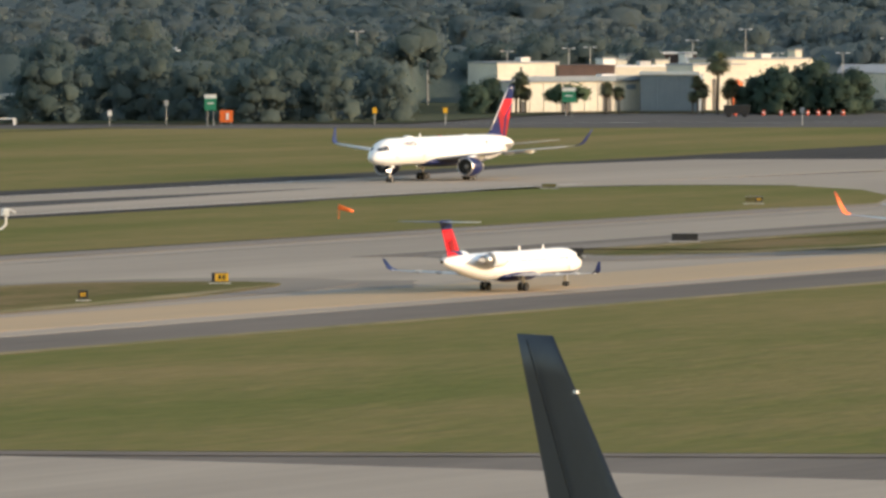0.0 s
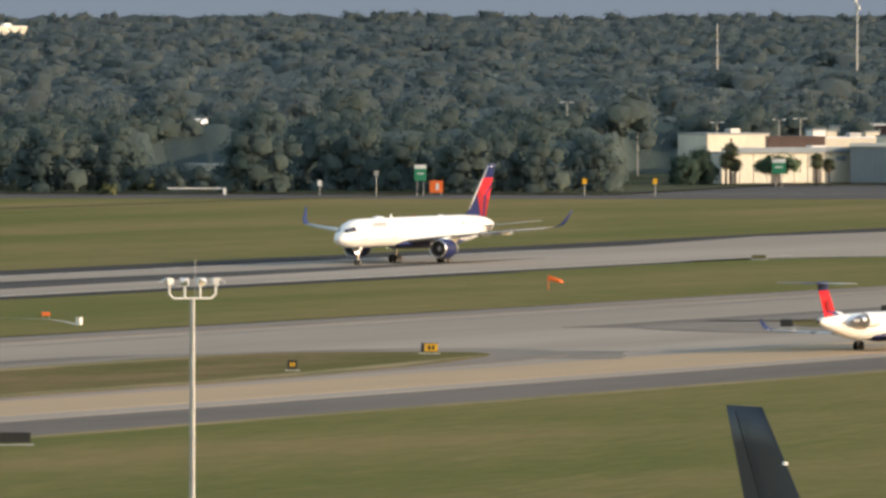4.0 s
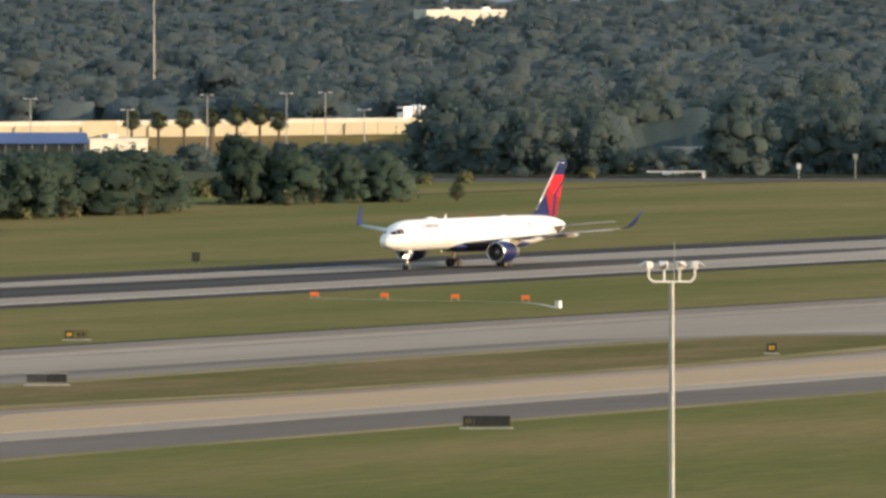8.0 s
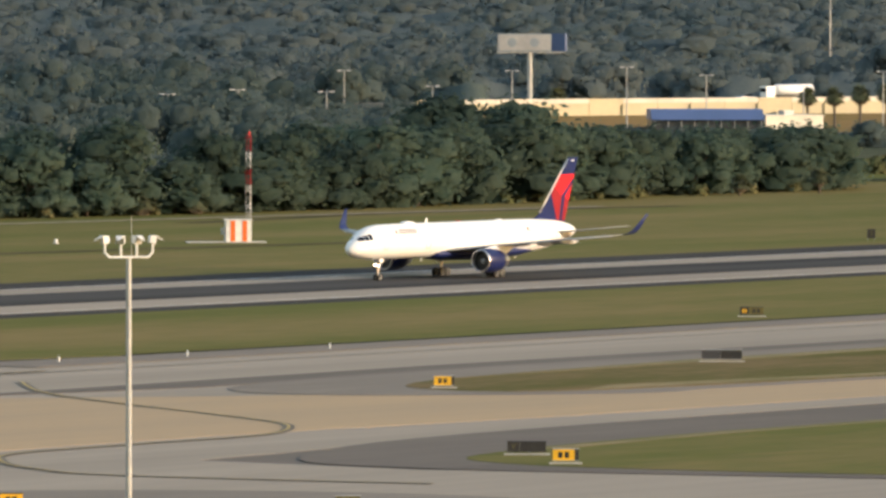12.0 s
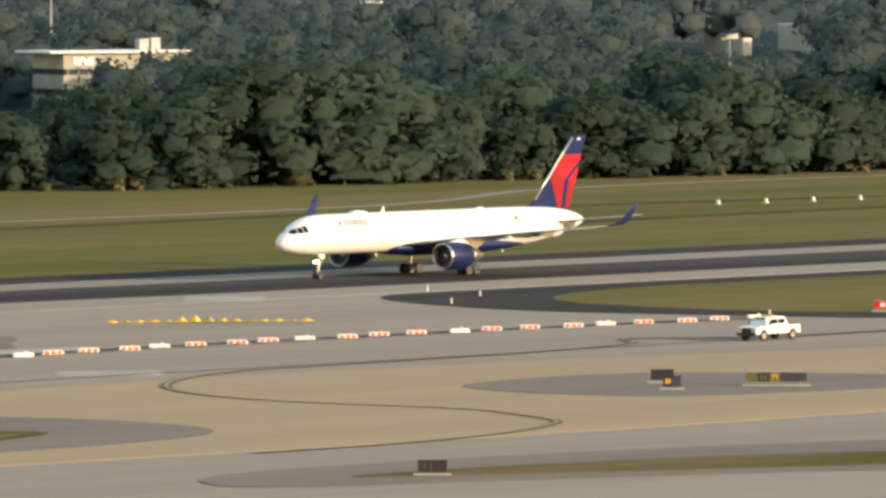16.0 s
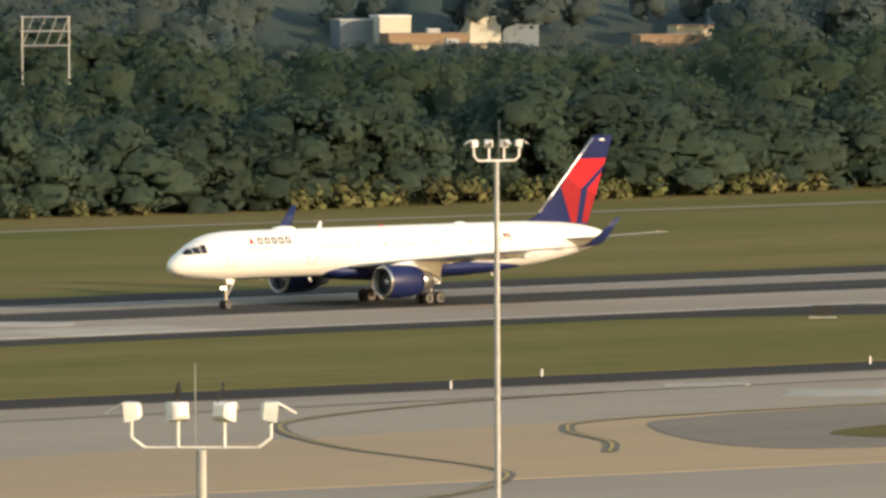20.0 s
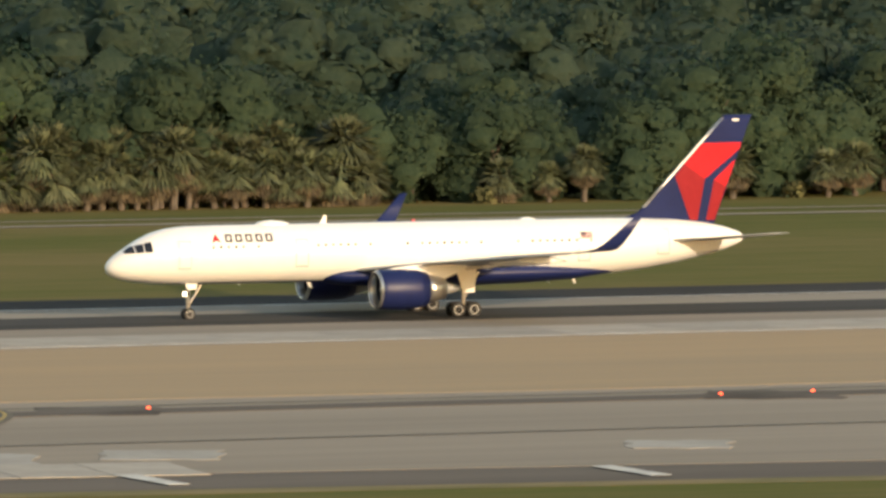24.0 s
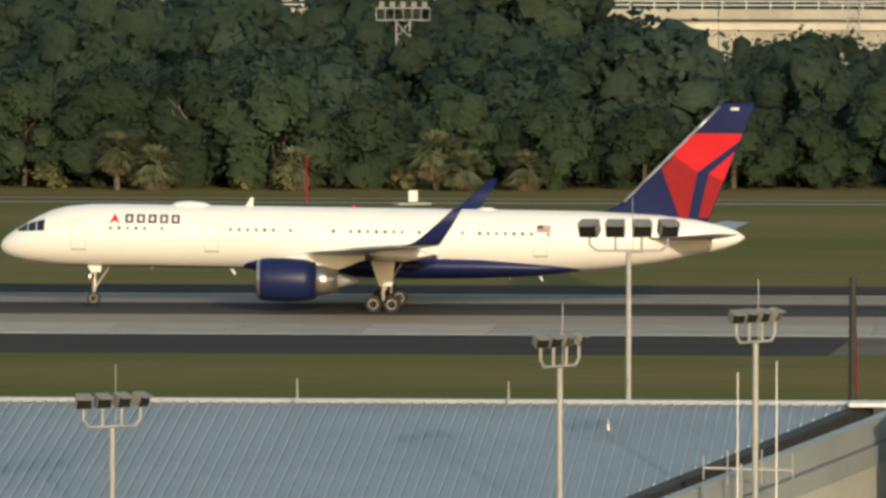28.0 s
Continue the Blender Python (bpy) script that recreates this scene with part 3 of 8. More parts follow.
def engine(parent, x, y, z, length, r, cowl, pylon_top):
    """A nacelle with lip, fan, bright exhaust and pylon."""
    def turned(profile, n=28):
        return [[(x + a, y + rr * math.cos(2 * math.pi * k / n), z + rr * math.sin(2 * math.pi * k / n)) for k in range(n)] for a, rr in profile]
    e = part("engine_cowl", loft(bmesh.new(), turned([(0.12, 0.80 * r), (0.05, 0.86 * r), (0.12, 0.94 * r), (0.5, 0.995 * r), (length * 0.45, 1.03 * r), (length * 0.8, 0.98 * r), (length, 0.86 * r), (length - 0.05, 0.80 * r)]), caps=False), cowl, parent, smooth=True)
    part("intake_lip", loft(bmesh.new(), turned([(0.6, 0.80 * r), (0.1, 0.83 * r), (0.0, 0.87 * r), (0.06, 0.93 * r), (0.2, 0.965 * r)]), caps=False), STEEL, e, "bright metal intake lip", smooth=True)
    bm = loft(bmesh.new(), turned([(0.75, 0.80 * r), (0.7, 0.3 * r)]), caps=True)
    part("fan", bm, BLACK, e)
    bm = loft(bmesh.new(), turned([(0.35, 0.02 * r), (0.5, 0.16 * r), (0.72, 0.28 * r)]))
    part("spinner", bm, STEEL, e, smooth=True)
    part("exhaust", loft(bmesh.new(), turned([(length - 0.1, 0.78 * r), (length + 0.5, 0.70 * r), (length + 1.35, 0.54 * r), (length + 1.3, 0.48 * r)]), caps=True), STEEL, e, "bare metal exhaust nozzle", smooth=True)
    part("tail_cone", loft(bmesh.new(), turned([(length + 1.2, 0.40 * r), (length + 2.3, 0.16 * r), (length + 2.6, 0.05 * r)])), GALVANISED, e, smooth=True)
    if pylon_top:
        bm = loft(bmesh.new(), [[(x + a, y - h, zz), (x + a, y + h, zz), (x + a, y + h, z0), (x + a, y - h, z0)] for a, h, zz, z0 in ((0.9, 0.10, z + r, z + r * 0.7), (length * 0.7, 0.24, pylon_top - 0.1, z + r * 0.6), (length + 1.4, 0.26, pylon_top + 0.1, z + 0.5 * r), (length + 3.0, 0.12, pylon_top + 0.1, pylon_top - 0.35))])
        part("pylon", bm, WHITE_PAINT, e)
    return e


def belly_paint(name, cut, slope_from, slope):
    """White paint with a dark blue belly below a line that drops away aft."""
    m = WHITE_PAINT.copy()
    m.name = name
    nt = m.node_tree
    bs = nt.nodes["Principled BSDF"]
    white = bs.inputs["Base Color"].links[0].from_socket
    co, sep = nt.nodes.new("ShaderNodeTexCoord"), nt.nodes.new("ShaderNodeSeparateXYZ")
    nt.links.new(co.outputs["Object"], sep.inputs[0])

    def calc(op, a, b):
        n = nt.nodes.new("ShaderNodeMath")
        n.operation = op
        for k, v in enumerate((a, b)):
            if isinstance(v, (int, float)):
                n.inputs[k].default_value = v
            else:
                nt.links.new(v, n.inputs[k])
        return n.outputs[0]
    aft = calc("MAXIMUM", calc("SUBTRACT", sep.outputs[0], slope_from), 0.0)
    edge = calc("SUBTRACT", cut, calc("MULTIPLY", aft, slope))
    blue = calc("LESS_THAN", sep.outputs[2], edge)
    mx = nt.nodes.new("ShaderNodeMix")
    mx.data_type = "RGBA"
    mx.inputs[7].default_value = (0.012, 0.020, 0.080, 1)
    nt.links.new(blue, mx.inputs[0])
    nt.links.new(white, mx.inputs[6])
    nt.links.new(mx.outputs[2], bs.inputs["Base Color"])
    return m


def skin_panel(bm, corners, half, side, lift=0.012, cuts=5):
    """A painted panel that follows a fin's skin: corners as pairs (aft, up)."""
    c = [Vector(p) for p in corners]
    mid = sum(c, Vector((0, 0))) / len(c)
    def at(p):
        return (p[0], side * (half(p[0], p[1]) + lift), p[1])
    for i in range(len(c)):
        p, q = c[i], c[(i + 1) % len(c)]
        rows = []
        for u in range(cuts + 1):
            e = p.lerp(q, u / cuts)
            rows.append([bm.verts.new(at(mid.lerp(e, v / cuts))) for v in range(cuts + 1)])
        for r0, r1 in zip(rows, rows[1:]):
            for v in range(cuts):
                f = (r0[v], r0[v + 1], r1[v + 1], r1[v])
                bm.faces.new(f if side < 0 else f[::-1])
    bmesh.ops.remove_doubles(bm, verts=bm.verts[:], dist=0.0005)
    return bm


def side_y(z, zc=4.33, hw=1.88, hh=1.95):
    """How far out the round fuselage side is at height z."""
    return hw * math.sqrt(max(0.0, 1 - ((z - zc) / hh) ** 2))


def big_jet():
    """Long narrow-body airliner with raked winglets. Aft is +x, the nose at x = 0, wheels on z = 0."""
    jet = thing("airliner", pose(1271, 626, 0), "white airliner with blue engines and red-blue tail on the runway", "airliner")
    body = belly_paint("white paint over blue belly", 2.52, 29.0, 0.0)
    st = [(0.0, 3.55, 0.05, 0.05), (0.12, 3.56, 0.36, 0.34), (0.4, 3.61, 0.66, 0.60), (0.9, 3.70, 0.98, 0.88), (1.6, 3.84, 1.28, 1.17), (2.4, 4.02, 1.50, 1.45), (3.2, 4.16, 1.66, 1.68), (4.2, 4.26, 1.78, 1.84), (5.6, 4.32, 1.86, 1.93), (7.5, 4.33, 1.88, 1.95), (20, 4.33, 1.88, 1.95), (33.5, 4.33, 1.88, 1.95), (36, 4.39, 1.84, 1.88), (38.5, 4.50, 1.70, 1.73), (41, 4.64, 1.42, 1.47), (43.3, 4.74, 1.02, 1.10), (44.9, 4.77, 0.62, 0.72), (45.8, 4.78, 0.34, 0.40), (46.1, 4.78, 0.16, 0.20)]
    fus = part("fuselage", loft(bmesh.new(), [ring(*s, n=40) for s in st]), body, jet, smooth=True)
    part("tail_exhaust", tube(bmesh.new(), (45.8, 0, 4.78), (46.25, 0, 4.79), 0.24, 0.16), STEEL, fus)
    # wing-to-body fairing
    fr = [(14.6, 2.9, 0.8, 0.35), (16.5, 2.8, 1.6, 0.65), (19.5, 2.78, 1.95, 0.82), (26, 2.76, 2.0, 0.86), (30, 2.78, 1.9, 0.78), (33.5, 2.75, 1.5, 0.55), (36.8, 2.85, 0.7, 0.22)]
    part("belly_fairing", loft(bmesh.new(), [ring(*s, n=24) for s in fr]), BLUE_PAINT, jet, "dark blue belly fairing", smooth=True)
    # wings, slats, flaps, winglets, track fairings
    for s, near in ((-1, True), (1, False)):
        rows = [(0.5, 16.6, 9.6, 3.05, 0.12), (2.0, 17.5, 8.7, 3.18, 0.12), (7.2, 20.0, 5.8, 3.80, 0.11), (13, 23.0, 3.7, 4.42, 0.105), (18.9, 26.4, 1.95, 4.97, 0.10)]
        w = part("wing", loft(bmesh.new(), [aerofoil(le, ch, s * y, z, th / 2) for y, le, ch, z, th in rows]), WING_GREY, jet, smooth=True)
        tipr = [(18.9, 26.4, 1.95, 4.97, 0.10), (19.4, 26.85, 1.7, 5.12, 0.09), (19.75, 27.4, 1.4, 5.5, 0.08), (20.0, 28.2, 1.05, 6.2, 0.07), (20.35, 29.35, 0.5, 7.28, 0.06)]
        bm = bmesh.new()
        rr = []
        for k, (y, le, ch, z, th) in enumerate(tipr):
            lean = min(1.0, k / 2.0)
            pts = []
            for p in aerofoil(le, ch, 0, 0, th / 2):
                h = p[2]
                pts.append((p[0], s * (y - h * lean), z + h * (1 - lean * 0.8)))
            rr.append(pts)
        part("winglet", loft(bm, rr), BLUE_PAINT, w, "upswept dark blue winglet", smooth=True)
        for y0, y1, f0, f1 in ((2.4, 6.6, 25.6, 25.7), (7.6, 12.4, 25.7, 26.6)):
            bm = loft(bmesh.new(), [aerofoil(f, c, s * y, z, 0.06, twist=0.22) for y, f, c, z in ((y0, f0, 1.9, 3.35 + y0 * 0.08), (y1, f1, 1.4, 3.35 + y1 * 0.08))])
            part("flap", bm, WING_GREY, w, smooth=True)
        bm = loft(bmesh.new(), [aerofoil(le - 0.22, 0.9, s * y, z - 0.10, 0.09, twist=-0.12) for y, le, z in ((7.8, 20.0, 3.95), (18.0, 25.9, 4.88))])
        part("slat", bm, STEEL, w, smooth=True)
        for y, x in ((4.6, 25.2), (9.4, 25.8), (12.2, 26.4)):
            z = 3.30 + y * 0.08
            bm = loft(bmesh.new(), [[(x + a, s * y + h * math.cos(k * math.pi / 5), z - 0.16 + v * math.sin(k * math.pi / 5)) for k in range(10)] for a, h, v in ((-2.2, .03, .05), (-1.2, .17, .26), (0.3, .20, .30), (1.6, .03, .05))])
            part("track_fairing", bm, WHITE_PAINT, w, smooth=True)
        engine(jet, 16.55, s * 6.55, 2.10, 3.6, 1.33, BLUE_PAINT, 3.75)
        # tailplane
        bm = loft(bmesh.new(), [aerofoil(le, ch, s * y, z, 0.05) for y, le, ch, z in ((0.7, 39.7, 4.6, 4.66), (3.5, 41.8, 3.3, 4.92), (7.6, 44.6, 1.7, 5.36))])
        part("tailplane", bm, WING_GREY, jet, smooth=True)
        gear(jet, "main_gear", 24.1, s * 3.66, 3.0, 0.52, 0.36, (-0.57, 0.57), 0.43, (0.75, 1.35, -s * 0.0 + s * 0.52))
    gear(jet, "nose_gear", 5.85, 0.0, 2.6, 0.40, 0.24, (0.0,), 0.26, (0.55, 0.55, -0.45))
    lamp = material("landing lamp", (0.9, 0.85, 0.7), rough=0.2)
    lamp.node_tree.nodes["Principled BSDF"].inputs["Emission Color"].default_value = (1.0, 0.80, 0.55, 1)
    lamp.node_tree.nodes["Principled BSDF"].inputs["Emission Strength"].default_value = 6.0
    for y in (-0.22, 0.22):
        part("taxi_lamp", tube(bmesh.new(), (5.60, y, 1.75), (5.64, y, 1.75), 0.12), lamp, jet, "lit nose gear lamp")
        part("lamp_housing", tube(bmesh.new(), (5.63, y, 1.75), (5.85, y, 1.75), 0.13, 0.08), BLACK, jet)
    # fin with swept leading edge and dorsal fillet
    def fin_le(z):
        return 38.58 + (z - 6.78) * 0.972 - max(0.0, 6.75 - z) ** 2 * 2.6
    def fin_te(z):
        return 44.0 + (z - 5.73) * 0.38
    fz = [5.55, 5.95, 6.25, 6.6, 7.1, 8.5, 10, 11.5, 12.7, 13.1]
    part("fin", loft(bmesh.new(), [aerofoil(fin_le(z), fin_te(z) - fin_le(z), 0, z, 0.048 if z < 13 else 0.03, axis="y", n=13) for z in fz]), FIN_BLUE, jet, "dark blue tail fin", smooth=True)
    fin = jet.children[-1]
    bm = loft(bmesh.new(), [[(fin_le(z) + q * 0.22 - 0.03, side * (0.012 + 0.09 * math.sqrt(q)), z) for q, side in ((0, -1), (0.3, -1), (1, -1), (1, 1), (0.3, 1), (0, 1))] for z in (6.9, 8.5, 10, 11.5, 12.9)])
    part("leading_edge", bm, STEEL, fin, "bare metal leading edge", smooth=True)

    def half(a, z):
        c = fin_te(z) - fin_le(z)
        u = min(max((a - fin_le(z)) / c, 0.0), 1.0)
        return 0.048 * c * 2.6 * (0.2969 * math.sqrt(u) - 0.126 * u - 0.3516 * u * u + 0.2843 * u ** 3 - 0.1015 * u ** 4) * 2
    top, low = 11.21, 5.98
    panels = ((RED_PAINT, [(42.86, 11.21), (fin_te(top) - 0.05, top), (fin_te(10.75) - 0.05, 10.75), (43.29, 8.78), (41.81, 9.8)]),
              (DEEP_RED, [(41.81, 9.8), (43.29, 8.78), (42.75, low), (42.2, low), (41.08, 8.99)]),
              (RED_PAINT, [(fin_te(10.1) - 0.06, 10.1), (fin_te(8.25) - 0.06, 8.25), (43.99, 8.71)]),
              (DEEP_RED, [(43.99, 8.71), (fin_te(8.25) - 0.06, 8.25), (fin_te(low) - 0.06, low), (43.4, low)]))
    for side in (-1, 1):
        for paint, corners in panels:
            part("tail_emblem_panel", skin_panel(bmesh.new(), corners, half, side), paint, fin)
        bm = box(bmesh.new(), (0.5, 0.01, 0.16), (45.55, side * 0.10, 12.75))
        part("tail_plate", bm, WHITE, fin)
    # cockpit glazing, windows, doors, titles as plain shapes
    def on_nose(a, w, lift=0.012):
        for s0, s1 in zip(st, st[1:]):
            if s0[0] <= a <= s1[0]:
                u = (a - s0[0]) / (s1[0] - s0[0])
                zc, hw, hh = (s0[k] + (s1[k] - s0[k]) * u for k in (1, 2, 3))
                return (a, (hw + lift) * math.cos(w), zc + (hh + lift) * math.sin(w))
    def nose_at(a, z):
        for s0, s1 in zip(st, st[1:]):
            if s0[0] <= a <= s1[0]:
                u = (a - s0[0]) / (s1[0] - s0[0])
                return [s0[k] + (s1[k] - s0[k]) * u for k in (1, 2, 3)]
    for side in (-1, 1):
        for a0, a1 in ((1.12, 1.74), (1.80, 2.30), (2.36, 2.84)):
            rows = []
            for i in range(6):
                a = a0 + (a1 - a0) * i / 5
                zc, hw, hh = nose_at(a, 0)
                lo = 4.53 + 0.06 * (a - 1.2)
                hi = min(zc + hh - 0.03, 4.87 + 0.27 * (a - 1.2))
                row = []
                for j in range(6):
                    z = lo + (hi - lo) * j / 5
                    yy = (hw + 0.012) * math.sqrt(max(0.0, 1 - ((z - zc) / (hh + 0.012)) ** 2))
                    row.append((a, side * max(yy, 0.03), z))
                rows.append(row)
            bm = loft(bmesh.new(), rows, close=False, caps=False)
            part("cockpit_window", bm, GLASS_DARK, jet)
    seat_window = None
    zw = 4.84
    for k in range(54):
        a = 7.0 + k * 0.533
        if 12.2 < a < 14.2 or (k * 7 + k // 3) % 5 in (1, 3):
            continue
        for side in (-1, 1):
            if seat_window is None:
                bm = box(bmesh.new(), (0.20, 0.02, 0.30), bevel=0.0)
                seat_window = part("cabin_window", bm, CABIN_GLASS, jet, at=pose(a, side * side_y(zw), zw))
            else:
                again(seat_window, jet, pose(a, side * side_y(zw), zw))
    seam = material("door seam", (0.50, 0.49, 0.46), rough=0.5)
    for a, h in ((5.0, 1.75), (13.3, 1.75), (33.7, 1.45), (39.6, 1.6)):
        for side in (-1, 1):
            bm = bmesh.new()
            z0 = 3.55 if a < 35 else 3.9
            hw = on_nose(a, 0)[1]
            for z in (z0, z0 + h):
                box(bm, (0.86, 0.025, 0.045), (a, side * side_y(z, hw=hw), z))
            for dx in (-0.43, 0.43):
                for q in range(6):
                    z = z0 + h * (q + 0.5) / 6
                    box(bm, (0.03, 0.025, h / 6 + 0.02), (a + dx, side * side_y(z, hw=hw), z), Matrix.Rotation(-side * math.asin(max(-0.9, min(0.9, (z - 4.33) / 1.95))) * -1, 4, "X"))
            d = part("cabin_door", bm, seam, jet, "outlined cabin door")
            bm = box(bmesh.new(), (0.95, 0.05, 0.07), (a, side * (side_y(z0 - 0.06, hw=hw) + 0.01), z0 - 0.06))
            part("door_sill", bm, GALVANISED, d)
    title = material("dark blue title paint", (0.02, 0.022, 0.05), rough=0.4)
    for side in (-1, 1):
        z = 5.46
        turn = Matrix.Rotation(side * 0.56, 4, "X")
        for k in range(5):
            bm = box(box(bmesh.new(), (0.50, 0.014, 0.13), (0, 0, 0.24)), (0.50, 0.014, 0.13), (0, 0, -0.24))
            box(box(bm, (0.14, 0.014, 0.6), (-0.18, 0, 0)), (0.14, 0.014, 0.6), (0.18, 0, 0))
            part("title_bar", bm, title, jet, at=pose(8.15 + k * 0.72, side * (side_y(z) + 0.015), z) @ turn)
        bm = prism(bmesh.new(), [(-0.34, -0.36), (0.0, -0.16), (0.34, -0.36), (0.0, 0.36)], "y", -0.008, 0.008)
        part("red_emblem", bm, SIGN_RED, jet, at=pose(7.25, side * (side_y(z) + 0.02), z) @ turn)
        flag = part("flag_panel", box(bmesh.new(), (0.85, 0.012, 0.42)), WHITE, jet, at=pose(33.9, side * (side_y(5.24) + 0.012), 5.24) @ turn)
        for q in (-0.18, -0.06, 0.06, 0.18):
            part("flag_stripe", box(bmesh.new(), (0.85, 0.02, 0.06), (0, 0, q)), DEEP_RED, flag)
        part("flag_corner", box(bmesh.new(), (0.36, 0.026, 0.22), (-0.24, 0, 0.10)), title, flag)
        bm = box(bmesh.new(), (1.5, 0.012, 0.20))
        part("registration_bar", bm, seam, jet, at=pose(36.0, side * (side_y(5.2, hw=1.80) + 0.015), 5.2) @ turn)
    # roof aerials, radome, lamps and drain masts
    part("satellite_radome", loft(bmesh.new(), [ring(a, 6.25, w, h, 16) for a, w, h in ((10.6, .1, .03), (11.0, .5, .22), (11.7, .62, .30), (12.6, .5, .22), (13.1, .1, .03))]), WHITE_PAINT, jet, "low white satellite dome", smooth=True)
    part("rear_radome", loft(bmesh.new(), [ring(a, 6.25, w, h, 16) for a, w, h in ((29.6, .1, .03), (30.0, .35, .16), (30.5, .35, .16), (30.9, .1, .03))]), WHITE_PAINT, jet, smooth=True)
    part("blade_aerial", prism(bmesh.new(), [(15.2, 6.2), (15.7, 6.2), (15.75, 6.8), (15.55, 6.8)], "y", -0.04, 0.04), WHITE, jet)
    part("red_beacon", box(bmesh.new(), (0.2, 0.2, 0.16), (22.0, 0, 6.33), bevel=0.05), SIGN_RED, jet)
    for a, sl in ((14.2, 0.5), (31.4, 0.5), (33.3, 0.6), (9.2, 0.2), (28.4, 0.2)):
        part("drain_mast", prism(bmesh.new(), [(a, 2.5), (a + 0.25, 2.5), (a + 0.25 + sl * 0.5, 2.5 - sl), (a + 0.12 + sl * 0.5, 2.5 - sl)], "y", -0.03, 0.03), WHITE, jet)
    return jet


jet = big_jet()


def small_jet():
    """Rear-engined regional jet with a T-tail; the nose points to -x."""
    reg = thing("regional_jet", pose(914, 428, 0), "white rear-engined regional jet with red and blue tail on the taxiway", "airliner")
    body = belly_paint("white paint over dark blue keel", 1.62, 18.0, 0.2)
    st = [(0, 2.15, .04, .04), (.2, 2.18, .35, .32), (.8, 2.3, .75, .70), (1.8, 2.45, 1.08, 1.08), (3.2, 2.55, 1.30, 1.32), (4.5, 2.58, 1.345, 1.36), (22.5, 2.58, 1.345, 1.36), (25, 2.75, 1.22, 1.18), (28, 3.05, .85, .82), (30.2, 3.25, .45, .48), (31.2, 3.3, .18, .2)]
    fus = part("fuselage", loft(bmesh.new(), [ring(*s, n=32) for s in st]), body, reg, smooth=True)
    part("tail_exhaust", tube(bmesh.new(), (31.1, 0, 3.3), (31.4, 0, 3.32), 0.2, 0.14), BLACK, fus)
    part("belly_fairing", loft(bmesh.new(), [ring(*s, n=20) for s in ((11, 1.6, .8, .3), (13, 1.5, 1.45, .55), (17, 1.48, 1.5, .58), (20, 1.6, .9, .3))]), BLUE_PAINT, reg, "dark blue belly fairing", smooth=True)
    for s in (-1, 1):
        w = part("wing", loft(bmesh.new(), [aerofoil(le, ch, s * y, z, th) for y, le, ch, z, th in ((0.5, 12.4, 6.0, 1.55, .06), (3.6, 14.6, 3.9, 1.62, .055), (10.9, 18.6, 1.7, 1.98, .045))]), WING_GREY, reg, smooth=True)
        part("winglet", loft(bmesh.new(), [aerofoil(le, ch, s * y, z, .04) for y, le, ch, z in ((10.9, 18.6, 1.7, 1.98), (11.35, 19.1, 1.3, 2.25), (11.75, 20.0, .6, 3.15))]), BLUE_PAINT, w, "short dark winglet", smooth=True)
        part("strobe_light", box(bmesh.new(), (.35, .2, .14), (19.9, s * 11.0, 2.0), bevel=.04), WHITE, w)
        for y in (4.2, 6.4, 8.6):
            part("track_fairing", loft(bmesh.new(), [[(18.0 + y * .12 + a, s * y + h * math.cos(k * math.pi / 4), 1.55 + y * .04 + h * 1.3 * math.sin(k * math.pi / 4)) for k in range(8)] for a, h in ((-1.2, .02), (-.3, .13), (.9, .02))]), WING_GREY, w, smooth=True)
        part("tailplane", loft(bmesh.new(), [aerofoil(le, ch, s * y, 7.15 + y * 0.02, .045) for y, le, ch in ((0.1, 29.0, 2.6), (4.25, 31.2, 1.4))]), WING_GREY if s > 0 else BLUE_PAINT, reg, smooth=True)
        engine(reg, 22.0, s * 2.05, 3.35, 3.0, 0.78, WHITE_PAINT, 0)
        part("engine_pylon", loft(bmesh.new(), [aerofoil(22.8, 3.2, s * y, 3.3, .06) for y in (0.9, 1.5)]), WHITE_PAINT, reg)
        gear(reg, "main_gear", 17.2, s * 2.06, 1.5, 0.46, 0.30, (0.0,), 0.30, None)
    gear(reg, "nose_gear", 2.9, 0.0, 1.5, 0.28, 0.18, (0.0,), 0.18, (0.4, 0.4, -0.3))
    def le(z):
        return 26.9 + (z - 3.6) * 0.74
    def te(z):
        return 29.9 + (z - 3.6) * 0.52
    fin = part("fin", loft(bmesh.new(), [aerofoil(le(z), te(z) - le(z), 0, z, .055, axis="y") for z in (3.5, 4.2, 5.4, 6.5)]), RED_PAINT, reg, "red tail fin", smooth=True)
    part("fin_cap", loft(bmesh.new(), [aerofoil(le(z) - b, te(z) - le(z) + b, 0, z, .07, axis="y") for z, b in ((6.45, 0), (6.9, .3), (7.2, .5), (7.35, .3))]), BLUE_PAINT, fin, "dark blue fin cap", smooth=True)
    part("fin_root", loft(bmesh.new(), [aerofoil(le(z) - b, 3.0, 0, z, .06, axis="y") for z, b in ((3.3, 2.2), (3.9, .8), (4.3, .05))]), BLUE_PAINT, fin, smooth=True)
    for side in (-1, 1):
        part("tail_emblem_panel", prism(bmesh.new(), [(28.6, 4.3), (29.5, 4.3), (30.0, 5.2), (29.2, 5.6)], "y", side * .175, side * .18), DEEP_RED, fin)
        bm = None
        for k in range(18):
            o = part("cabin_window", box(bmesh.new(), (.22, .02, .3)), GLASS_DARK, reg, at=pose(5.4 + k * .8, side * 1.30, 2.95)) if k == 0 else again(o, reg, pose(5.4 + k * .8, side * 1.30, 2.95))
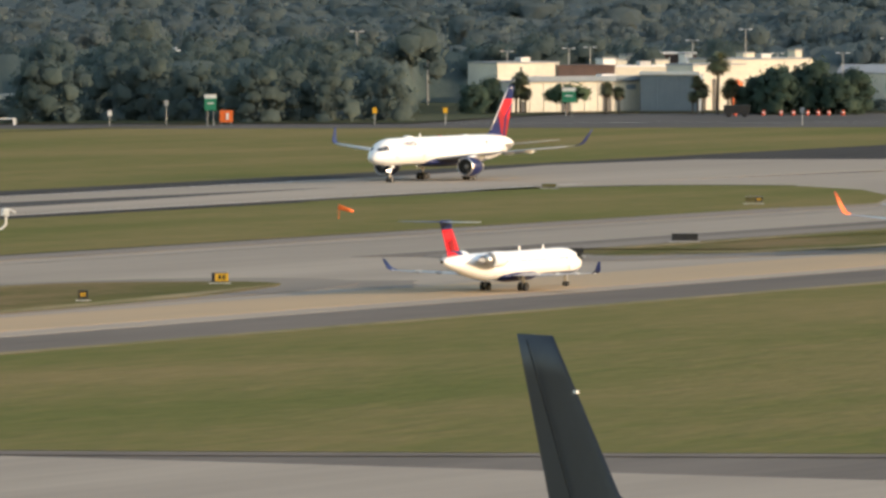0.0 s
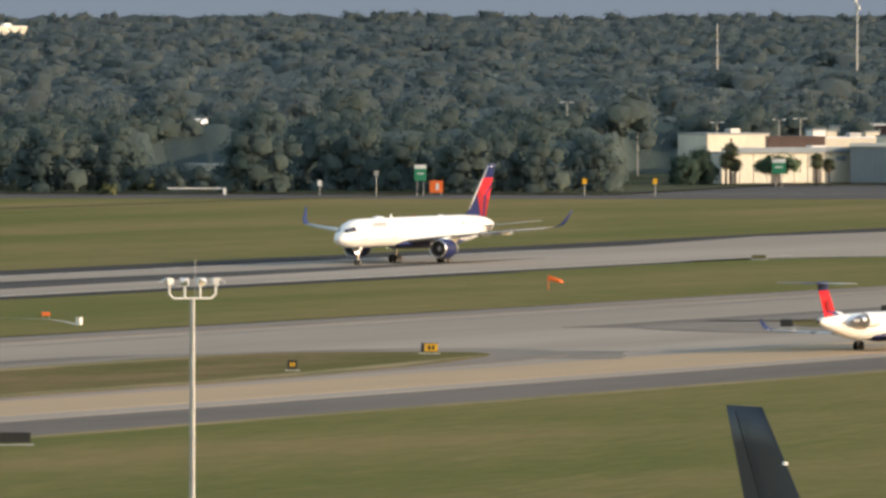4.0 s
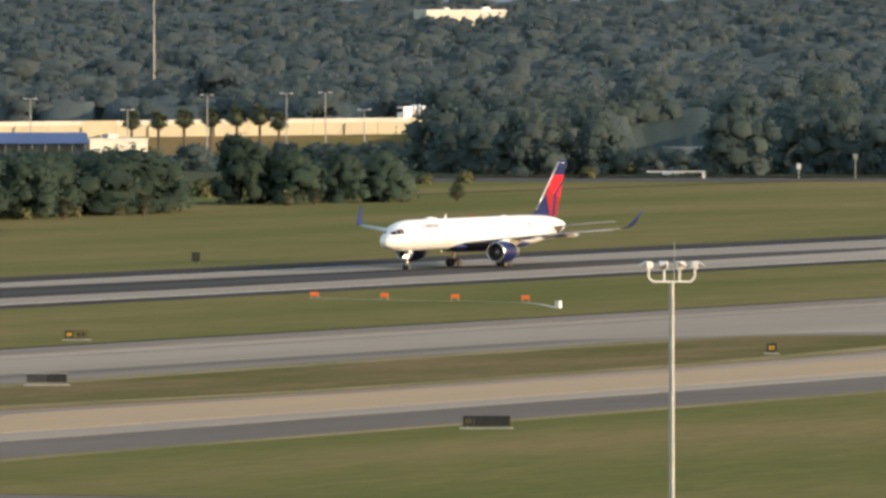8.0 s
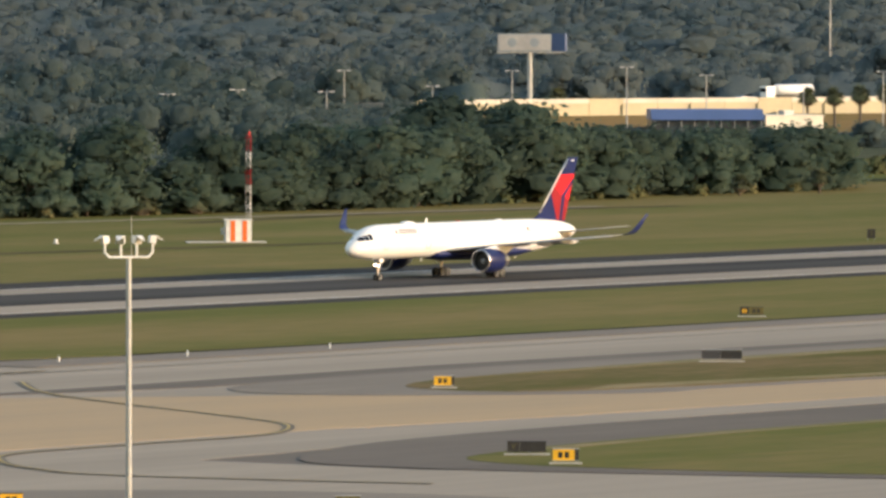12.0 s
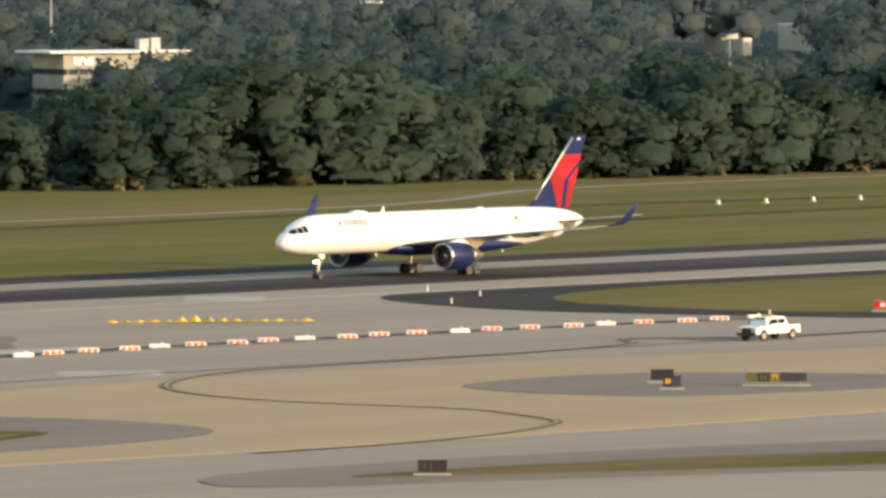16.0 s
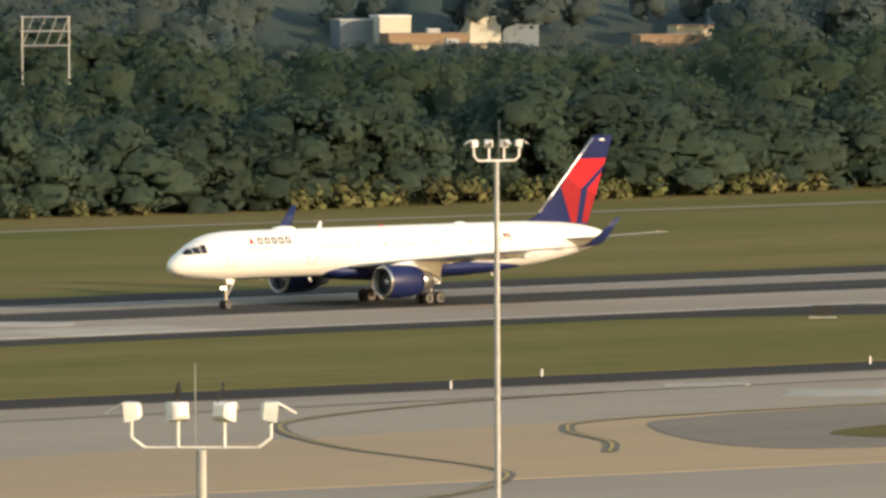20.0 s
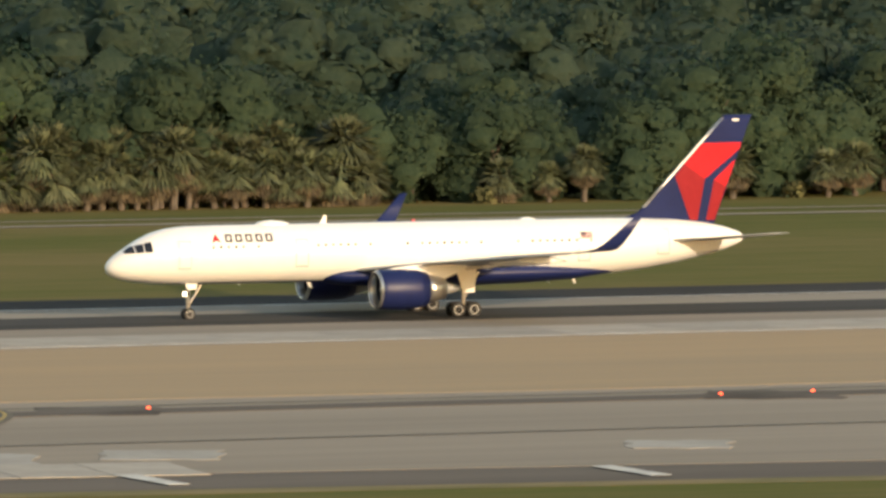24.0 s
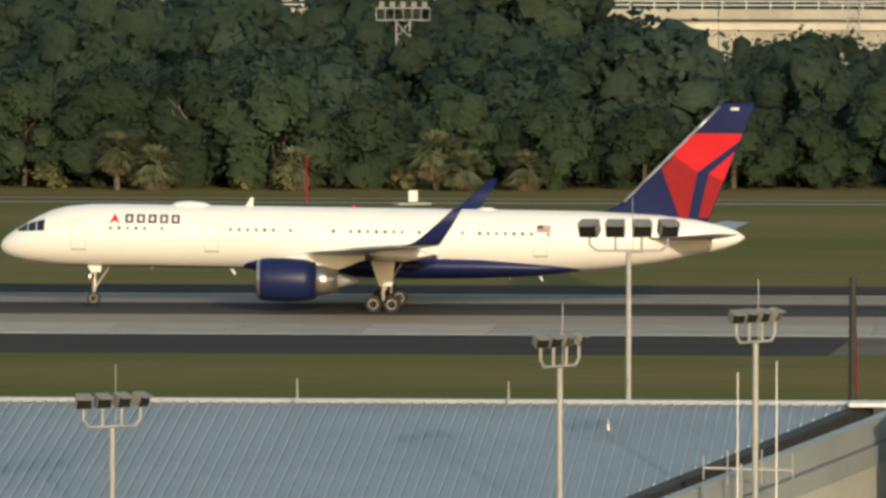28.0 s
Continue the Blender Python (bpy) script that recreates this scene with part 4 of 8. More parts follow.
        part("cockpit_window", prism(bmesh.new(), [(1.3, 2.75), (2.3, 3.3), (2.6, 3.05), (1.9, 2.75)], "y", side * .93, side * 1.2), GLASS_DARK, reg)
        part("cabin_door", box(bmesh.new(), (.75, .02, 1.5), (4.4, side * 1.335, 2.6)), WHITE, reg)
    for a in (8.0, 13.5):
        part("blade_aerial", prism(bmesh.new(), [(a, 3.9), (a + .4, 3.9), (a + .35, 4.4), (a + .2, 4.4)], "y", -.03, .03), WHITE, reg)
    return reg


regional = small_jet()


def mid_jet(name, label, tail_paint, body_paint, winglet_paint, tall_winglet=True):
    """Twin-jet of about 38 m with blended winglets; the nose points to -x."""
    t = thing(name, pose(0, 0, 0), label, "airliner")
    st = [(0, 2.7, .05, .05), (.3, 2.75, .5, .5), (1.2, 2.95, 1.1, 1.05), (2.6, 3.2, 1.6, 1.6), (4.5, 3.35, 1.86, 1.95), (24, 3.35, 1.88, 2.0), (29, 3.7, 1.5, 1.6), (33, 4.2, .85, .95), (36, 4.5, .4, .45), (37.5, 4.6, .15, .18)]
    part("fuselage", loft(bmesh.new(), [ring(*s, n=28) for s in st]), body_paint, t, smooth=True)
    for s in (-1, 1):
        w = part("wing", loft(bmesh.new(), [aerofoil(le, ch, s * y, z, .055) for y, le, ch, z in ((.5, 12.4, 7.4, 2.2), (5.5, 15.4, 4.6, 2.75), (17.0, 21.6, 1.7, 4.0))]), WING_GREY, t, smooth=True)
        if tall_winglet:
            part("winglet", loft(bmesh.new(), [aerofoil(le, ch, s * y, z, .04) for y, le, ch, z in ((17.0, 21.6, 1.7, 4.0), (17.5, 22.0, 1.5, 4.3), (17.75, 22.5, 1.25, 5.0), (18.1, 23.8, .6, 6.6))]), winglet_paint, w, "tall orange blended winglet", smooth=True)
        engine(t, 12.6, s * 4.85, 1.45, 3.0, 1.02, body_paint, 2.6)
        part("tailplane", loft(bmesh.new(), [aerofoil(le, ch, s * y, 4.9 + y * .1, .045) for y, le, ch in ((.5, 31.5, 3.6), (7.1, 35.3, 1.5))]), WING_GREY, t, smooth=True)
        gear(t, "main_gear", 17.6, s * 2.86, 2.2, .55, .38, (0.0,), .43, None)
    gear(t, "nose_gear", 4.0, 0.0, 2.0, .34, .2, (0.0,), .2, (.4, .5, -.3))
    def le(z):
        return 29.6 + (z - 5.0) * .78 - max(0, 6.6 - z) ** 2 * .9
    def te(z):
        return 35.3 + (z - 5.0) * .36
    fin = part("fin", loft(bmesh.new(), [aerofoil(le(z), te(z) - le(z), 0, z, .05, axis="y", n=13) for z in (4.9, 5.6, 6.6, 9, 11, 12.5)]), tail_paint, t, smooth=True)
    for side in (-1, 1):
        part("rudder_seam", prism(bmesh.new(), [(te(z) - (te(z) - le(z)) * .34 + d, z) for z, d in ((6.2, 0), (12.3, 0), (12.3, .05), (6.2, .05))], "y", side * .15, side * .19), BLACK, fin)
    part("beacon_light", box(bmesh.new(), (.2, .12, .12), (le(10.4) + .05, 0, 10.4)), WHITE, fin)
    return t


NAVY_GREY = material("dark slate tail paint", (0.020, 0.024, 0.031), (0.016, 0.019, 0.025), rough=0.5, scale=3.0)
parked = mid_jet("parked_airliner", "parked airliner with a dark slate grey tail fin", NAVY_GREY, WHITE_PAINT, WING_GREY, tall_winglet=False)
parked.matrix_basis = pose(422.7, 171.5, 0, 0, 0, 58.5) @ Matrix.Scale(1.27, 4)
taxiing = mid_jet("taxiing_airliner", "dark blue airliner with tall orange winglets on the taxiway", ORANGE, BLUE_PAINT, ORANGE)



# ---- woods ----
rng = np.random.default_rng(7)


def balls(c, r, n_u=6, n_v=4):
    """A rough ball: the shaded inside of a clump."""
    vs, fs = [], []
    for j in range(n_v + 1):
        th = math.pi * j / n_v
        for i in range(n_u):
            ph = 2 * math.pi * (i + 0.5 * (j % 2)) / n_u
            q = r * rng.uniform(0.72, 1.12)
            vs.append((c[0] + q * math.sin(th) * math.cos(ph), c[1] + q * math.sin(th) * math.sin(ph), c[2] + q * math.cos(th)))
    for j in range(n_v):
        for i in range(n_u):
            k = (i + 1) % n_u
            fs.append((j * n_u + i, (j + 1) * n_u + i, (j + 1) * n_u + k, j * n_u + k))
    return np.array(vs), np.array(fs)


def crown_arrays(height, width, lobes, leaves, leaf, base=0.25, core=0.80, r0=0.12, r1=0.21, cuts=(6, 4), up=0.3, out=1.6, loose=(0.80, 1.16), ruffle=0.55):
    """Leaf quads on the surface of many uneven clumps, with a shaded core in each."""
    V, Q, N, off = [], [], [], 0
    for k in range(lobes):
        u = (k + 0.5) / lobes
        a = k * 2.4 + rng.uniform(-0.7, 0.7)
        spread = math.sin(math.pi * min(1.0, 0.25 + u * 0.72)) ** 0.6
        reach = width * 0.40 * math.sqrt(rng.uniform(0.15, 1.0)) * spread
        z = height * (base + (0.88 - base) * u + rng.uniform(-0.05, 0.05))
        r = width * rng.uniform(r0, r1)
        c = np.array((reach * math.cos(a), reach * math.sin(a), z))
        bv, bf = balls(c, r * core, *cuts)
        V.append(bv), Q.append(bf + off)
        nb = (bv - c) / (r * core) * 0.35 + np.array((0, 0, up)) + np.array((reach * math.cos(a), reach * math.sin(a), 0)) / width * out
        N.append(nb / np.linalg.norm(nb, axis=1)[:, None])
        off += len(bv)
        n = leaves
        d = rng.normal(size=(n, 3))
        d[:, 2] += 0.25
        d /= np.linalg.norm(d, axis=1)[:, None]
        lump = 1 + 0.16 * np.sin(d[:, :1] * 7 + k) * np.cos(d[:, 1:2] * 6)
        p = c + d * r * lump * rng.uniform(*loose, (n, 1))
        nn = d + rng.normal(size=(n, 3)) * ruffle
        nn /= np.linalg.norm(nn, axis=1)[:, None]
        t1 = np.cross(nn, rng.normal(size=(n, 3)))
        t1 /= np.linalg.norm(t1, axis=1)[:, None]
        t2 = np.cross(nn, t1)
        s = leaf * rng.uniform(0.55, 1.45, (n, 1))
        q = np.stack([p + t1 * s * 0.6, p + t2 * s * 0.42, p - t1 * s * 0.6, p - t2 * s * 0.42], 1).reshape(-1, 3)
        V.append(q)
        soft = d * 0.30 + nn * 0.14 + np.array((0, 0, up)) + np.array((reach * math.cos(a), reach * math.sin(a), 0)) / width * out
        N.append(np.repeat(soft / np.linalg.norm(soft, axis=1)[:, None], 4, 0))
        Q.append(np.arange(4 * n).reshape(-1, 4) + off)
        off += 4 * n
    V = np.concatenate(V)
    V[:, 2] *= height / V[:, 2].max()
    return V, np.concatenate(Q), np.concatenate(N)


def quad_mesh(name, V, Q, mat, N=None):
    me = bpy.data.meshes.new(name)
    me.vertices.add(len(V))
    me.vertices.foreach_set("co", np.ascontiguousarray(V, dtype=np.float32).ravel())
    me.loops.add(len(Q) * 4)
    me.loops.foreach_set("vertex_index", np.ascontiguousarray(Q, dtype=np.int32).ravel())
    me.polygons.add(len(Q))
    me.polygons.foreach_set("loop_start", np.arange(len(Q), dtype=np.int32) * 4)
    me.materials.append(mat)
    me.update(calc_edges=True)
    if N is not None:  # leaves shade with the roundness of their clump
        me.polygons.foreach_set("use_smooth", np.ones(len(Q), dtype=bool))
        me.normals_split_custom_set_from_vertices(N.tolist())
    return me


def trunk_mesh(height, r):
    bm = bmesh.new()
    tube(bm, (0, 0, -0.3), (0.2, 0.1, height * 0.5), r, r * 0.6, 8)
    for k in range(5):
        a = k * 1.26
        tube(bm, (0.1, 0.05, height * (0.22 + 0.05 * k)), (height * 0.24 * math.cos(a), height * 0.24 * math.sin(a), height * (0.50 + 0.05 * k)), r * 0.45, r * 0.12, 6)
    return bm


KINDS = []
for fine in (True, False):
    for h, w, lobes, mat in ((12, 13.5, 40, LEAF), (13, 12.5, 40, LEAF), (11, 14.5, 42, LEAF), (14, 12, 40, LEAF), (10.5, 13, 38, LEAF), (13, 15, 42, LEAF_BRIGHT)):
        # the coarser, farther crowns take the haze-tinted leaf colour
        crown = quad_mesh("crown", *(lambda a: (a[0], a[1], mat if fine or mat is not LEAF else LEAF_EDGE_HAZY, a[2]))(crown_arrays(h, w, lobes, 105 if fine else 36, 0.42 if fine else 0.66, base=0.06, core=0.82, r0=0.10, r1=0.20, cuts=(6, 4) if fine else (5, 3), up=0.85, out=1.0, loose=(0.80, 1.24), ruffle=0.4)))
        bm = trunk_mesh(h, 0.35)
        tm = bpy.data.meshes.new("trunk")
        bm.to_mesh(tm)
        bm.free()
        tm.materials.append(BARK)
        KINDS.append((h, crown, tm))


def tree(kind, x, y, scale, turn, label, group="trees along the airfield", wide=1.0):
    h, crown, tm = KINDS[kind + (0 if x < 430 and y < 805 else 6)]
    t = thing("tree", pose(x, y, 0, 0, 0, turn) @ Matrix.Diagonal((scale * wide, scale * wide, scale, 1)), label, "tree", group)
    for name, me in (("trunk", tm), ("crown", crown)):
        o = new(name, me)
        o.parent = t
    return t


def front_line(x):
    """How far north the wood's edge lies at an easting."""
    return float(np.interp(x, (-200, 100, 260, 360, 480, 640, 733, 815, 860, 930, 960, 1000, 1050, 1130, 1200, 1260, 1330), (790, 790, 790, 790, 797, 800, 806, 806, 812, 862, 842, 838, 824, 814, 808, 812, 816)))


CAPS = (  # openings over which roofs and roads show: bearings, range, highest sight line
    (-3.85, -3.35, 700, 838, -1.98), (-1.72, -1.5, 770, 1010, -1.87), (-1.5, -1.1, 770, 1010, -1.83), (-1.1, -0.85, 770, 1010, -1.76), (-0.85, 0.55, 770, 1010, -1.60), (1.75, 2.45, 770, 1010, -1.64), (3.2, 3.75, 770, 1010, -1.58), (27.4, 32.5, 1000, 1500, -1.27), (39.2, 42.2, 900, 1780, -0.99), (39.2, 42.2, 1780, 1905, -1.03), (45.2, 46.95, 800, 1480, -3.0), (46.95, 47.6, 1270, 1480, -1.15),
    (47.98, 48.42, 1180, 1695, -1.14), (48.42, 48.58, 1180, 1695, -1.05), (48.58, 48.72, 1180, 1695, -0.96), (48.72, 48.86, 1180, 1695, -0.88), (51.96, 52.14, 1300, 2370, -0.93), (52.38, 52.74, 1300, 2370, -0.79), (55.6, 56.9, 1300, 2050, -0.75), (56.9, 58.95, 1280, 2150, -0.91), (58.95, 60.4, 1280, 2150, -0.87), (60.1, 60.7, 1950, 4080, -0.15), (61.55, 62.05, 1800, 1985, -0.915), (64.35, 66.4, 1200, 2040, -3.0), (66.4, 67.3, 1200, 2140, -0.935))


def sight_cap(az, d, h, spread=0.0, pad=0.0):
    for a0, a1, d0c, d1c, el in CAPS:
        wide = spread if el < -2.5 else pad
        if a0 - wide < az < a1 + wide and d0c - spread * 150 < d < d1c + spread * 150:
            h = min(h, EYE[2] + d * math.tan(radians(el)))
    return h


GREEN = "dense dark green broadleaf tree at the wood's edge"
near_spots = []
x = -112.0
while x < 1347:
    y = front_line(x) + 5
    if not (824 < x < 927):
        near_spots.append((x, y + rng.uniform(-2, 3)))
        if rng.uniform() < 0.55:
            near_spots.append((x + 3.5, y + rng.uniform(9, 15)))
    x += rng.uniform(5.0, 7.5) if x < 430 else rng.uniform(6.5, 10.0)
for i, (x, y) in enumerate(near_spots):
    bright = 228 < x < 284
    s = rng.uniform(0.80, 1.06) if x > 240 or bright else rng.uniform(0.70, 0.92)
    s *= 0.97 + (0.12 if x < 430 else 0.20) * math.sin(x / 19 + 2.2 * math.sin(x / 53))
    if 940 < x < 1345:
        s *= 1.20 if x < 1180 else 1.14
    kind = 5 if bright else int(rng.integers(0, 5))
    tall = sight_cap(math.degrees(math.atan2(x, y)), math.hypot(x, y), 99.0, pad=0.28 if 930 < x < 1010 else 0.10 if x < -20 else 0.0)
    s = max(0.35, min(s * (0.92 if bright else 1.0), tall * rng.uniform(0.93, 1.03) / KINDS[kind][0]))
    turn = rng.uniform(0, 360)
    if 58.62 < math.degrees(math.atan2(x, y)) < 59.14:
        continue  # the open gap in the hedge before the viaduct
    tree(kind, x, y + (1 if bright else 0), s, turn, "bright green broad-crowned tree at the wood's edge" if bright else GREEN, wide=1.0 if x < 430 or 910 < x < 945 else rng.uniform(1.15, 1.5))
for x, y, h in ((15, 803, 14.6), (22, 806, 14.2), (39, 804, 14.6), (44, 807, 14.0), (-31, 809, 15.0), (-34, 806, 13.8), (-38, 810, 14.6)):
    tree(int(rng.integers(0, 5)), x, y, h / 13.0, rng.uniform(0, 360), GREEN, wide=1.1)
for x, y, s in ((1400, 837, 0.80), (1406, 832, 0.9), (1419, 829, 0.72), (1427, 826, 0.82)):
    tree(int(rng.integers(0, 5)), x, y, s * 1.05, rng.uniform(0, 360), "rounded dark green tree standing in the grass")

# the wood behind, to the far ridge: one sheet of crowns
FAR = [crown_arrays(13, 13, 8, 44, 0.60, base=0.48, core=0.80, r0=0.16, r1=0.27, cuts=(5, 3), up=0.95, out=0.6, loose=(0.80, 1.28), ruffle=0.5) for k in range(6)]
FAREST = [crown_arrays(13, 13, 5, 22, 0.90, base=0.50, core=0.84, r0=0.20, r1=0.32, cuts=(5, 3), up=1.05, out=0.4, loose=(0.82, 1.22), ruffle=0.4) for k in range(6)]
LOWF = [crown_arrays(13, 14, 20, 42, 0.54, base=0.03, core=0.84, r0=0.12, r1=0.20, cuts=(6, 4), up=0.8, out=1.0, loose=(0.82, 1.20), ruffle=0.4) for k in range(5)]
LOW = [crown_arrays(13, 14, 18, 46, 0.60, base=0.03, core=0.80, r0=0.12, r1=0.21, cuts=(5, 3), up=0.8, out=1.0, loose=(0.80, 1.28), ruffle=0.45) for k in range(5)]
MIDF = [crown_arrays(13, 14, 14, 44, 0.56, base=0.38, core=0.84, r0=0.12, r1=0.20, cuts=(6, 4), up=0.8, out=1.0, loose=(0.82, 1.20), ruffle=0.4) for k in range(6)]
MID = [crown_arrays(13, 14, 12, 40, 0.64, base=0.38, core=0.80, r0=0.13, r1=0.22, cuts=(5, 3), up=0.9, out=0.8, loose=(0.80, 1.26), ruffle=0.45) for k in range(6)]
STEPS = [1.0, 1.014]
while STEPS[-1] < 5.8:
    STEPS.append(STEPS[-1] * (1.03 if STEPS[-1] < 1.10 else 1.038 if STEPS[-1] < 2.0 else 1.05))


def wood_start(az):
    """How far from the eye the woods begin at a bearing."""
    if az > 60.3:
        return 1870.0 if az < 64.35 else 1965.0
    if az > 58.62:
        return 1905.0
    bearing = radians(az)
    x0 = min(max(810 * math.tan(bearing), -200), 1330)
    return (front_line(x0) + 22) / math.cos(bearing)


def wood_end(az):
    """How far the close-set crowns reach at a bearing; past that the lower canopy goes on alone."""
    dip = float(np.interp(az, (-6, 10, 20, 30, 40, 46, 50, 54, 56), (1.5, 1.5, 1.3, 1.12, 0.76, 0.72, 0.50, 0.36, 0.2)))
    return 4880.0 if az > 55.5 else min(4880.0, 1.15 * 21.5 / math.tan(radians(max(dip - 0.06, 0.1))))


def land(d):
    return max(0.0, d - 2600) * 0.0088


def woods_rows(band):
    V, Q, N, off = [], [], [], 0
    for ri, ratio in enumerate(STEPS):
        az = -6.2
        while az < 67.2:
            bearing = radians(az)
            d = wood_start(az) * ratio * (rng.uniform(0.97, 1.03) if ratio > 1.02 else rng.uniform(0.995, 1.005))
            size = 1.0 if d < 2500 else 1.25
            az += math.degrees((12.0 if d < 1420 else (9.5 if d < 2400 else 9.0)) * size / d) * rng.uniform(0.6, 1.4)
            if d > wood_end(az) or (0 if d < 1420 else (1 if d < 2150 else 2)) != band:
                continue
            h = (rng.uniform(0.82, 1.14) if d < 1800 else rng.uniform(0.84, 1.10) if d < 3300 else rng.uniform(0.95, 1.04)) * (14.8 if ratio > 1.03 else 13.0) * (1.0 if d < 3900 else 0.8)
            if rng.uniform() < 0.06 and d < 3000:
                h *= 1.22
            if 0 < az < 46 and d < 1100 and rng.uniform() < 0.2:
                h *= 1.15
            h = min(h, (sight_cap(az, d, 99.0, pad=0.16 if 47 < az < 53 else (0.1 if az < 0 else 0.05)) - land(d)) * rng.uniform(0.90, 1.0))
            if h < 2.0:
                continue
            v, q, nn = ((LOW if d > 1000 else LOWF) if ratio < 1.03 or (44.8 < az < 47.8 and 1470 < d < 1620) else ((MIDF if d < 930 else MID) if band == 0 else (FAR if d < 2400 else FAREST)))[int(rng.integers(0, 5))]
            t = rng.uniform(0, 6.28)
            c, s = math.cos(t), math.sin(t)
            sz = h / 13.0
            w = max(sz, 0.6) * size * (rng.uniform(0.85, 1.2) if d < 2400 else rng.uniform(0.5, 1.4))
            p = np.stack([(v[:, 0] * c - v[:, 1] * s) * w + d * math.sin(bearing), (v[:, 0] * s + v[:, 1] * c) * w + d * math.cos(bearing), v[:, 2] * sz + land(d) - 0.6], 1)
            if sight_cap(math.degrees(bearing), d, 99.0) < 0.5:
                continue  # open ground
            V.append(p), Q.append(q + off)
            N.append(np.stack([nn[:, 0] * c - nn[:, 1] * s, nn[:, 0] * s + nn[:, 1] * c, nn[:, 2]], 1))
            off += len(p)
    return np.concatenate(V), np.concatenate(Q), np.concatenate(N)


def canopy_sheet():
    """The closed lower canopy between the crowns, uneven, cut down where roofs and roads show."""
    cols, rows = 1000, 76
    V = np.zeros((rows, cols, 3))
    for i in range(cols):
        az = -6.6 + 73.6 * i / (cols - 1)
        d0 = max(wood_start(az + q) for q in (-0.3, 0, 0.3)) * 1.012
        for j in range(rows):
            d = d0 * (4880.0 / d0) ** (j / (rows - 1))
            x, y = d * math.sin(radians(az)), d * math.cos(radians(az))
            h = (9.0 if d > 1500 else 6.4) * (1.0 if d < 3900 else 0.8) * (0.55 if j == 1 else 1.0) + 0.8 * math.sin(x * 0.21 + 3 * math.sin(y * 0.037)) * math.cos(y * 0.23 + 2 * math.sin(x * 0.031)) + rng.uniform(-1.1, 1.1)
            if j == 0:
                h = 0.0
            V[j, i] = x, y, land(d) + max(0.1, min(h, (sight_cap(az, d, 99.0, 0.3, 0.4 if 47 < az < 53 else 0.15) - land(d)) * 0.35 - 0.3))
    idx = np.arange(rows * cols).reshape(rows, cols)
    Q = np.stack([idx[:-1, :-1], idx[:-1, 1:], idx[1:, 1:], idx[1:, :-1]], -1).reshape(-1, 4)[:, ::-1]
    P = V.reshape(-1, 3)
    dist = np.hypot(P[:, 0], P[:, 1])
    over = P[:, 2] - np.maximum(0.0, dist - 2600) * 0.0088
    Q = Q[over[Q].max(axis=1) > 0.6]  # open ground in the clearings
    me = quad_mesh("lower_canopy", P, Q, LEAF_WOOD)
    me.materials.append(LEAF_MID_HAZY)
    me.materials.append(LEAF_FAR_HAZY)
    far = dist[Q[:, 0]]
    # leaf colour steps with distance, the painted haze growing
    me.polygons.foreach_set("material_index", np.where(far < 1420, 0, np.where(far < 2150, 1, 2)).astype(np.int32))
    me.polygons.foreach_set("use_smooth", np.ones(len(Q), dtype=bool))
    return tagged(new("lower_canopy", me), "uneven lower leaf canopy between the crowns of the woods", "forest", kind="stuff")


canopy_sheet()
# the middle and far stretches carry haze in their leaf colour
for band, name, mat, label in ((0, "wood_interior", LEAF_WOOD, "close-set dark green trees behind the wood's edge"), (1, "middle_woods", LEAF_MID_HAZY, "green woodland canopy beyond the first trees, some haze in its colour"), (2, "far_woods", LEAF_FAR_HAZY, "continuous grey-green woodland canopy, distance haze put into its colour")):
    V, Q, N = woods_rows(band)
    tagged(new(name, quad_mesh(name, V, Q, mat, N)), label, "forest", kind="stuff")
# leaf litter and brush under the trees, the woods' shade put into its colour
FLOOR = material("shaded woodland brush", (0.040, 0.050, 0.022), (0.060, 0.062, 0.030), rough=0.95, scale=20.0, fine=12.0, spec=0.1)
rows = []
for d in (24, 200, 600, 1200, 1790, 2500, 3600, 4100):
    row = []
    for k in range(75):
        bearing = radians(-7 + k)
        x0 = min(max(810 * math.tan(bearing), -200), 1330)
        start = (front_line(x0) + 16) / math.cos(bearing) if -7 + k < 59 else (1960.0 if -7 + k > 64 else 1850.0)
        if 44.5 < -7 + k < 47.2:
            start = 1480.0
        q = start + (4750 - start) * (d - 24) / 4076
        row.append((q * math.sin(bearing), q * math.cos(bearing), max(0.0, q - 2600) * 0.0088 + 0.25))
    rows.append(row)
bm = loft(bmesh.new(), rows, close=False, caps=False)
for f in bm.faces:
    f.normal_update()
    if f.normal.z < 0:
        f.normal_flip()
tagged(part("woodland_floor", bm, FLOOR), "brush and leaf litter under the woods, coloured dark for shade", "ground", kind="structure")

# undergrowth along the foot of the trees
SCRUB = material("yellow-green scrub", (0.078, 0.092, 0.034), (0.120, 0.108, 0.048), rough=0.8, scale=9.0, per_island=0.35, spec=0.15)
V, Q, N, off = [], [], [], 0
small = [crown_arrays(2.2, 3.6, 7, 44, 0.36, base=0.1, core=0.6, r0=0.15, r1=0.24, cuts=(5, 3), loose=(0.6, 1.3)) for k in range(3)]
x = -112.0
while x < 1330:
    x += rng.uniform(1.8, 3.4)
    if 820 < x < 925 or (rng.uniform() < (0.2 if 655 < x < 735 else 0.80)):
        continue
    v, q, nn = small[int(rng.integers(0, 3))]
    N.append(nn)
    big = 1.5 if 655 < x < 735 else 0.9
    s = rng.uniform(0.5, 1.15) * big
    V.append(v * s + np.array((x, front_line(x) - 0.5 + rng.uniform(-1.5, 2.0), -0.1))), Q.append(q + off)
    off += len(v)
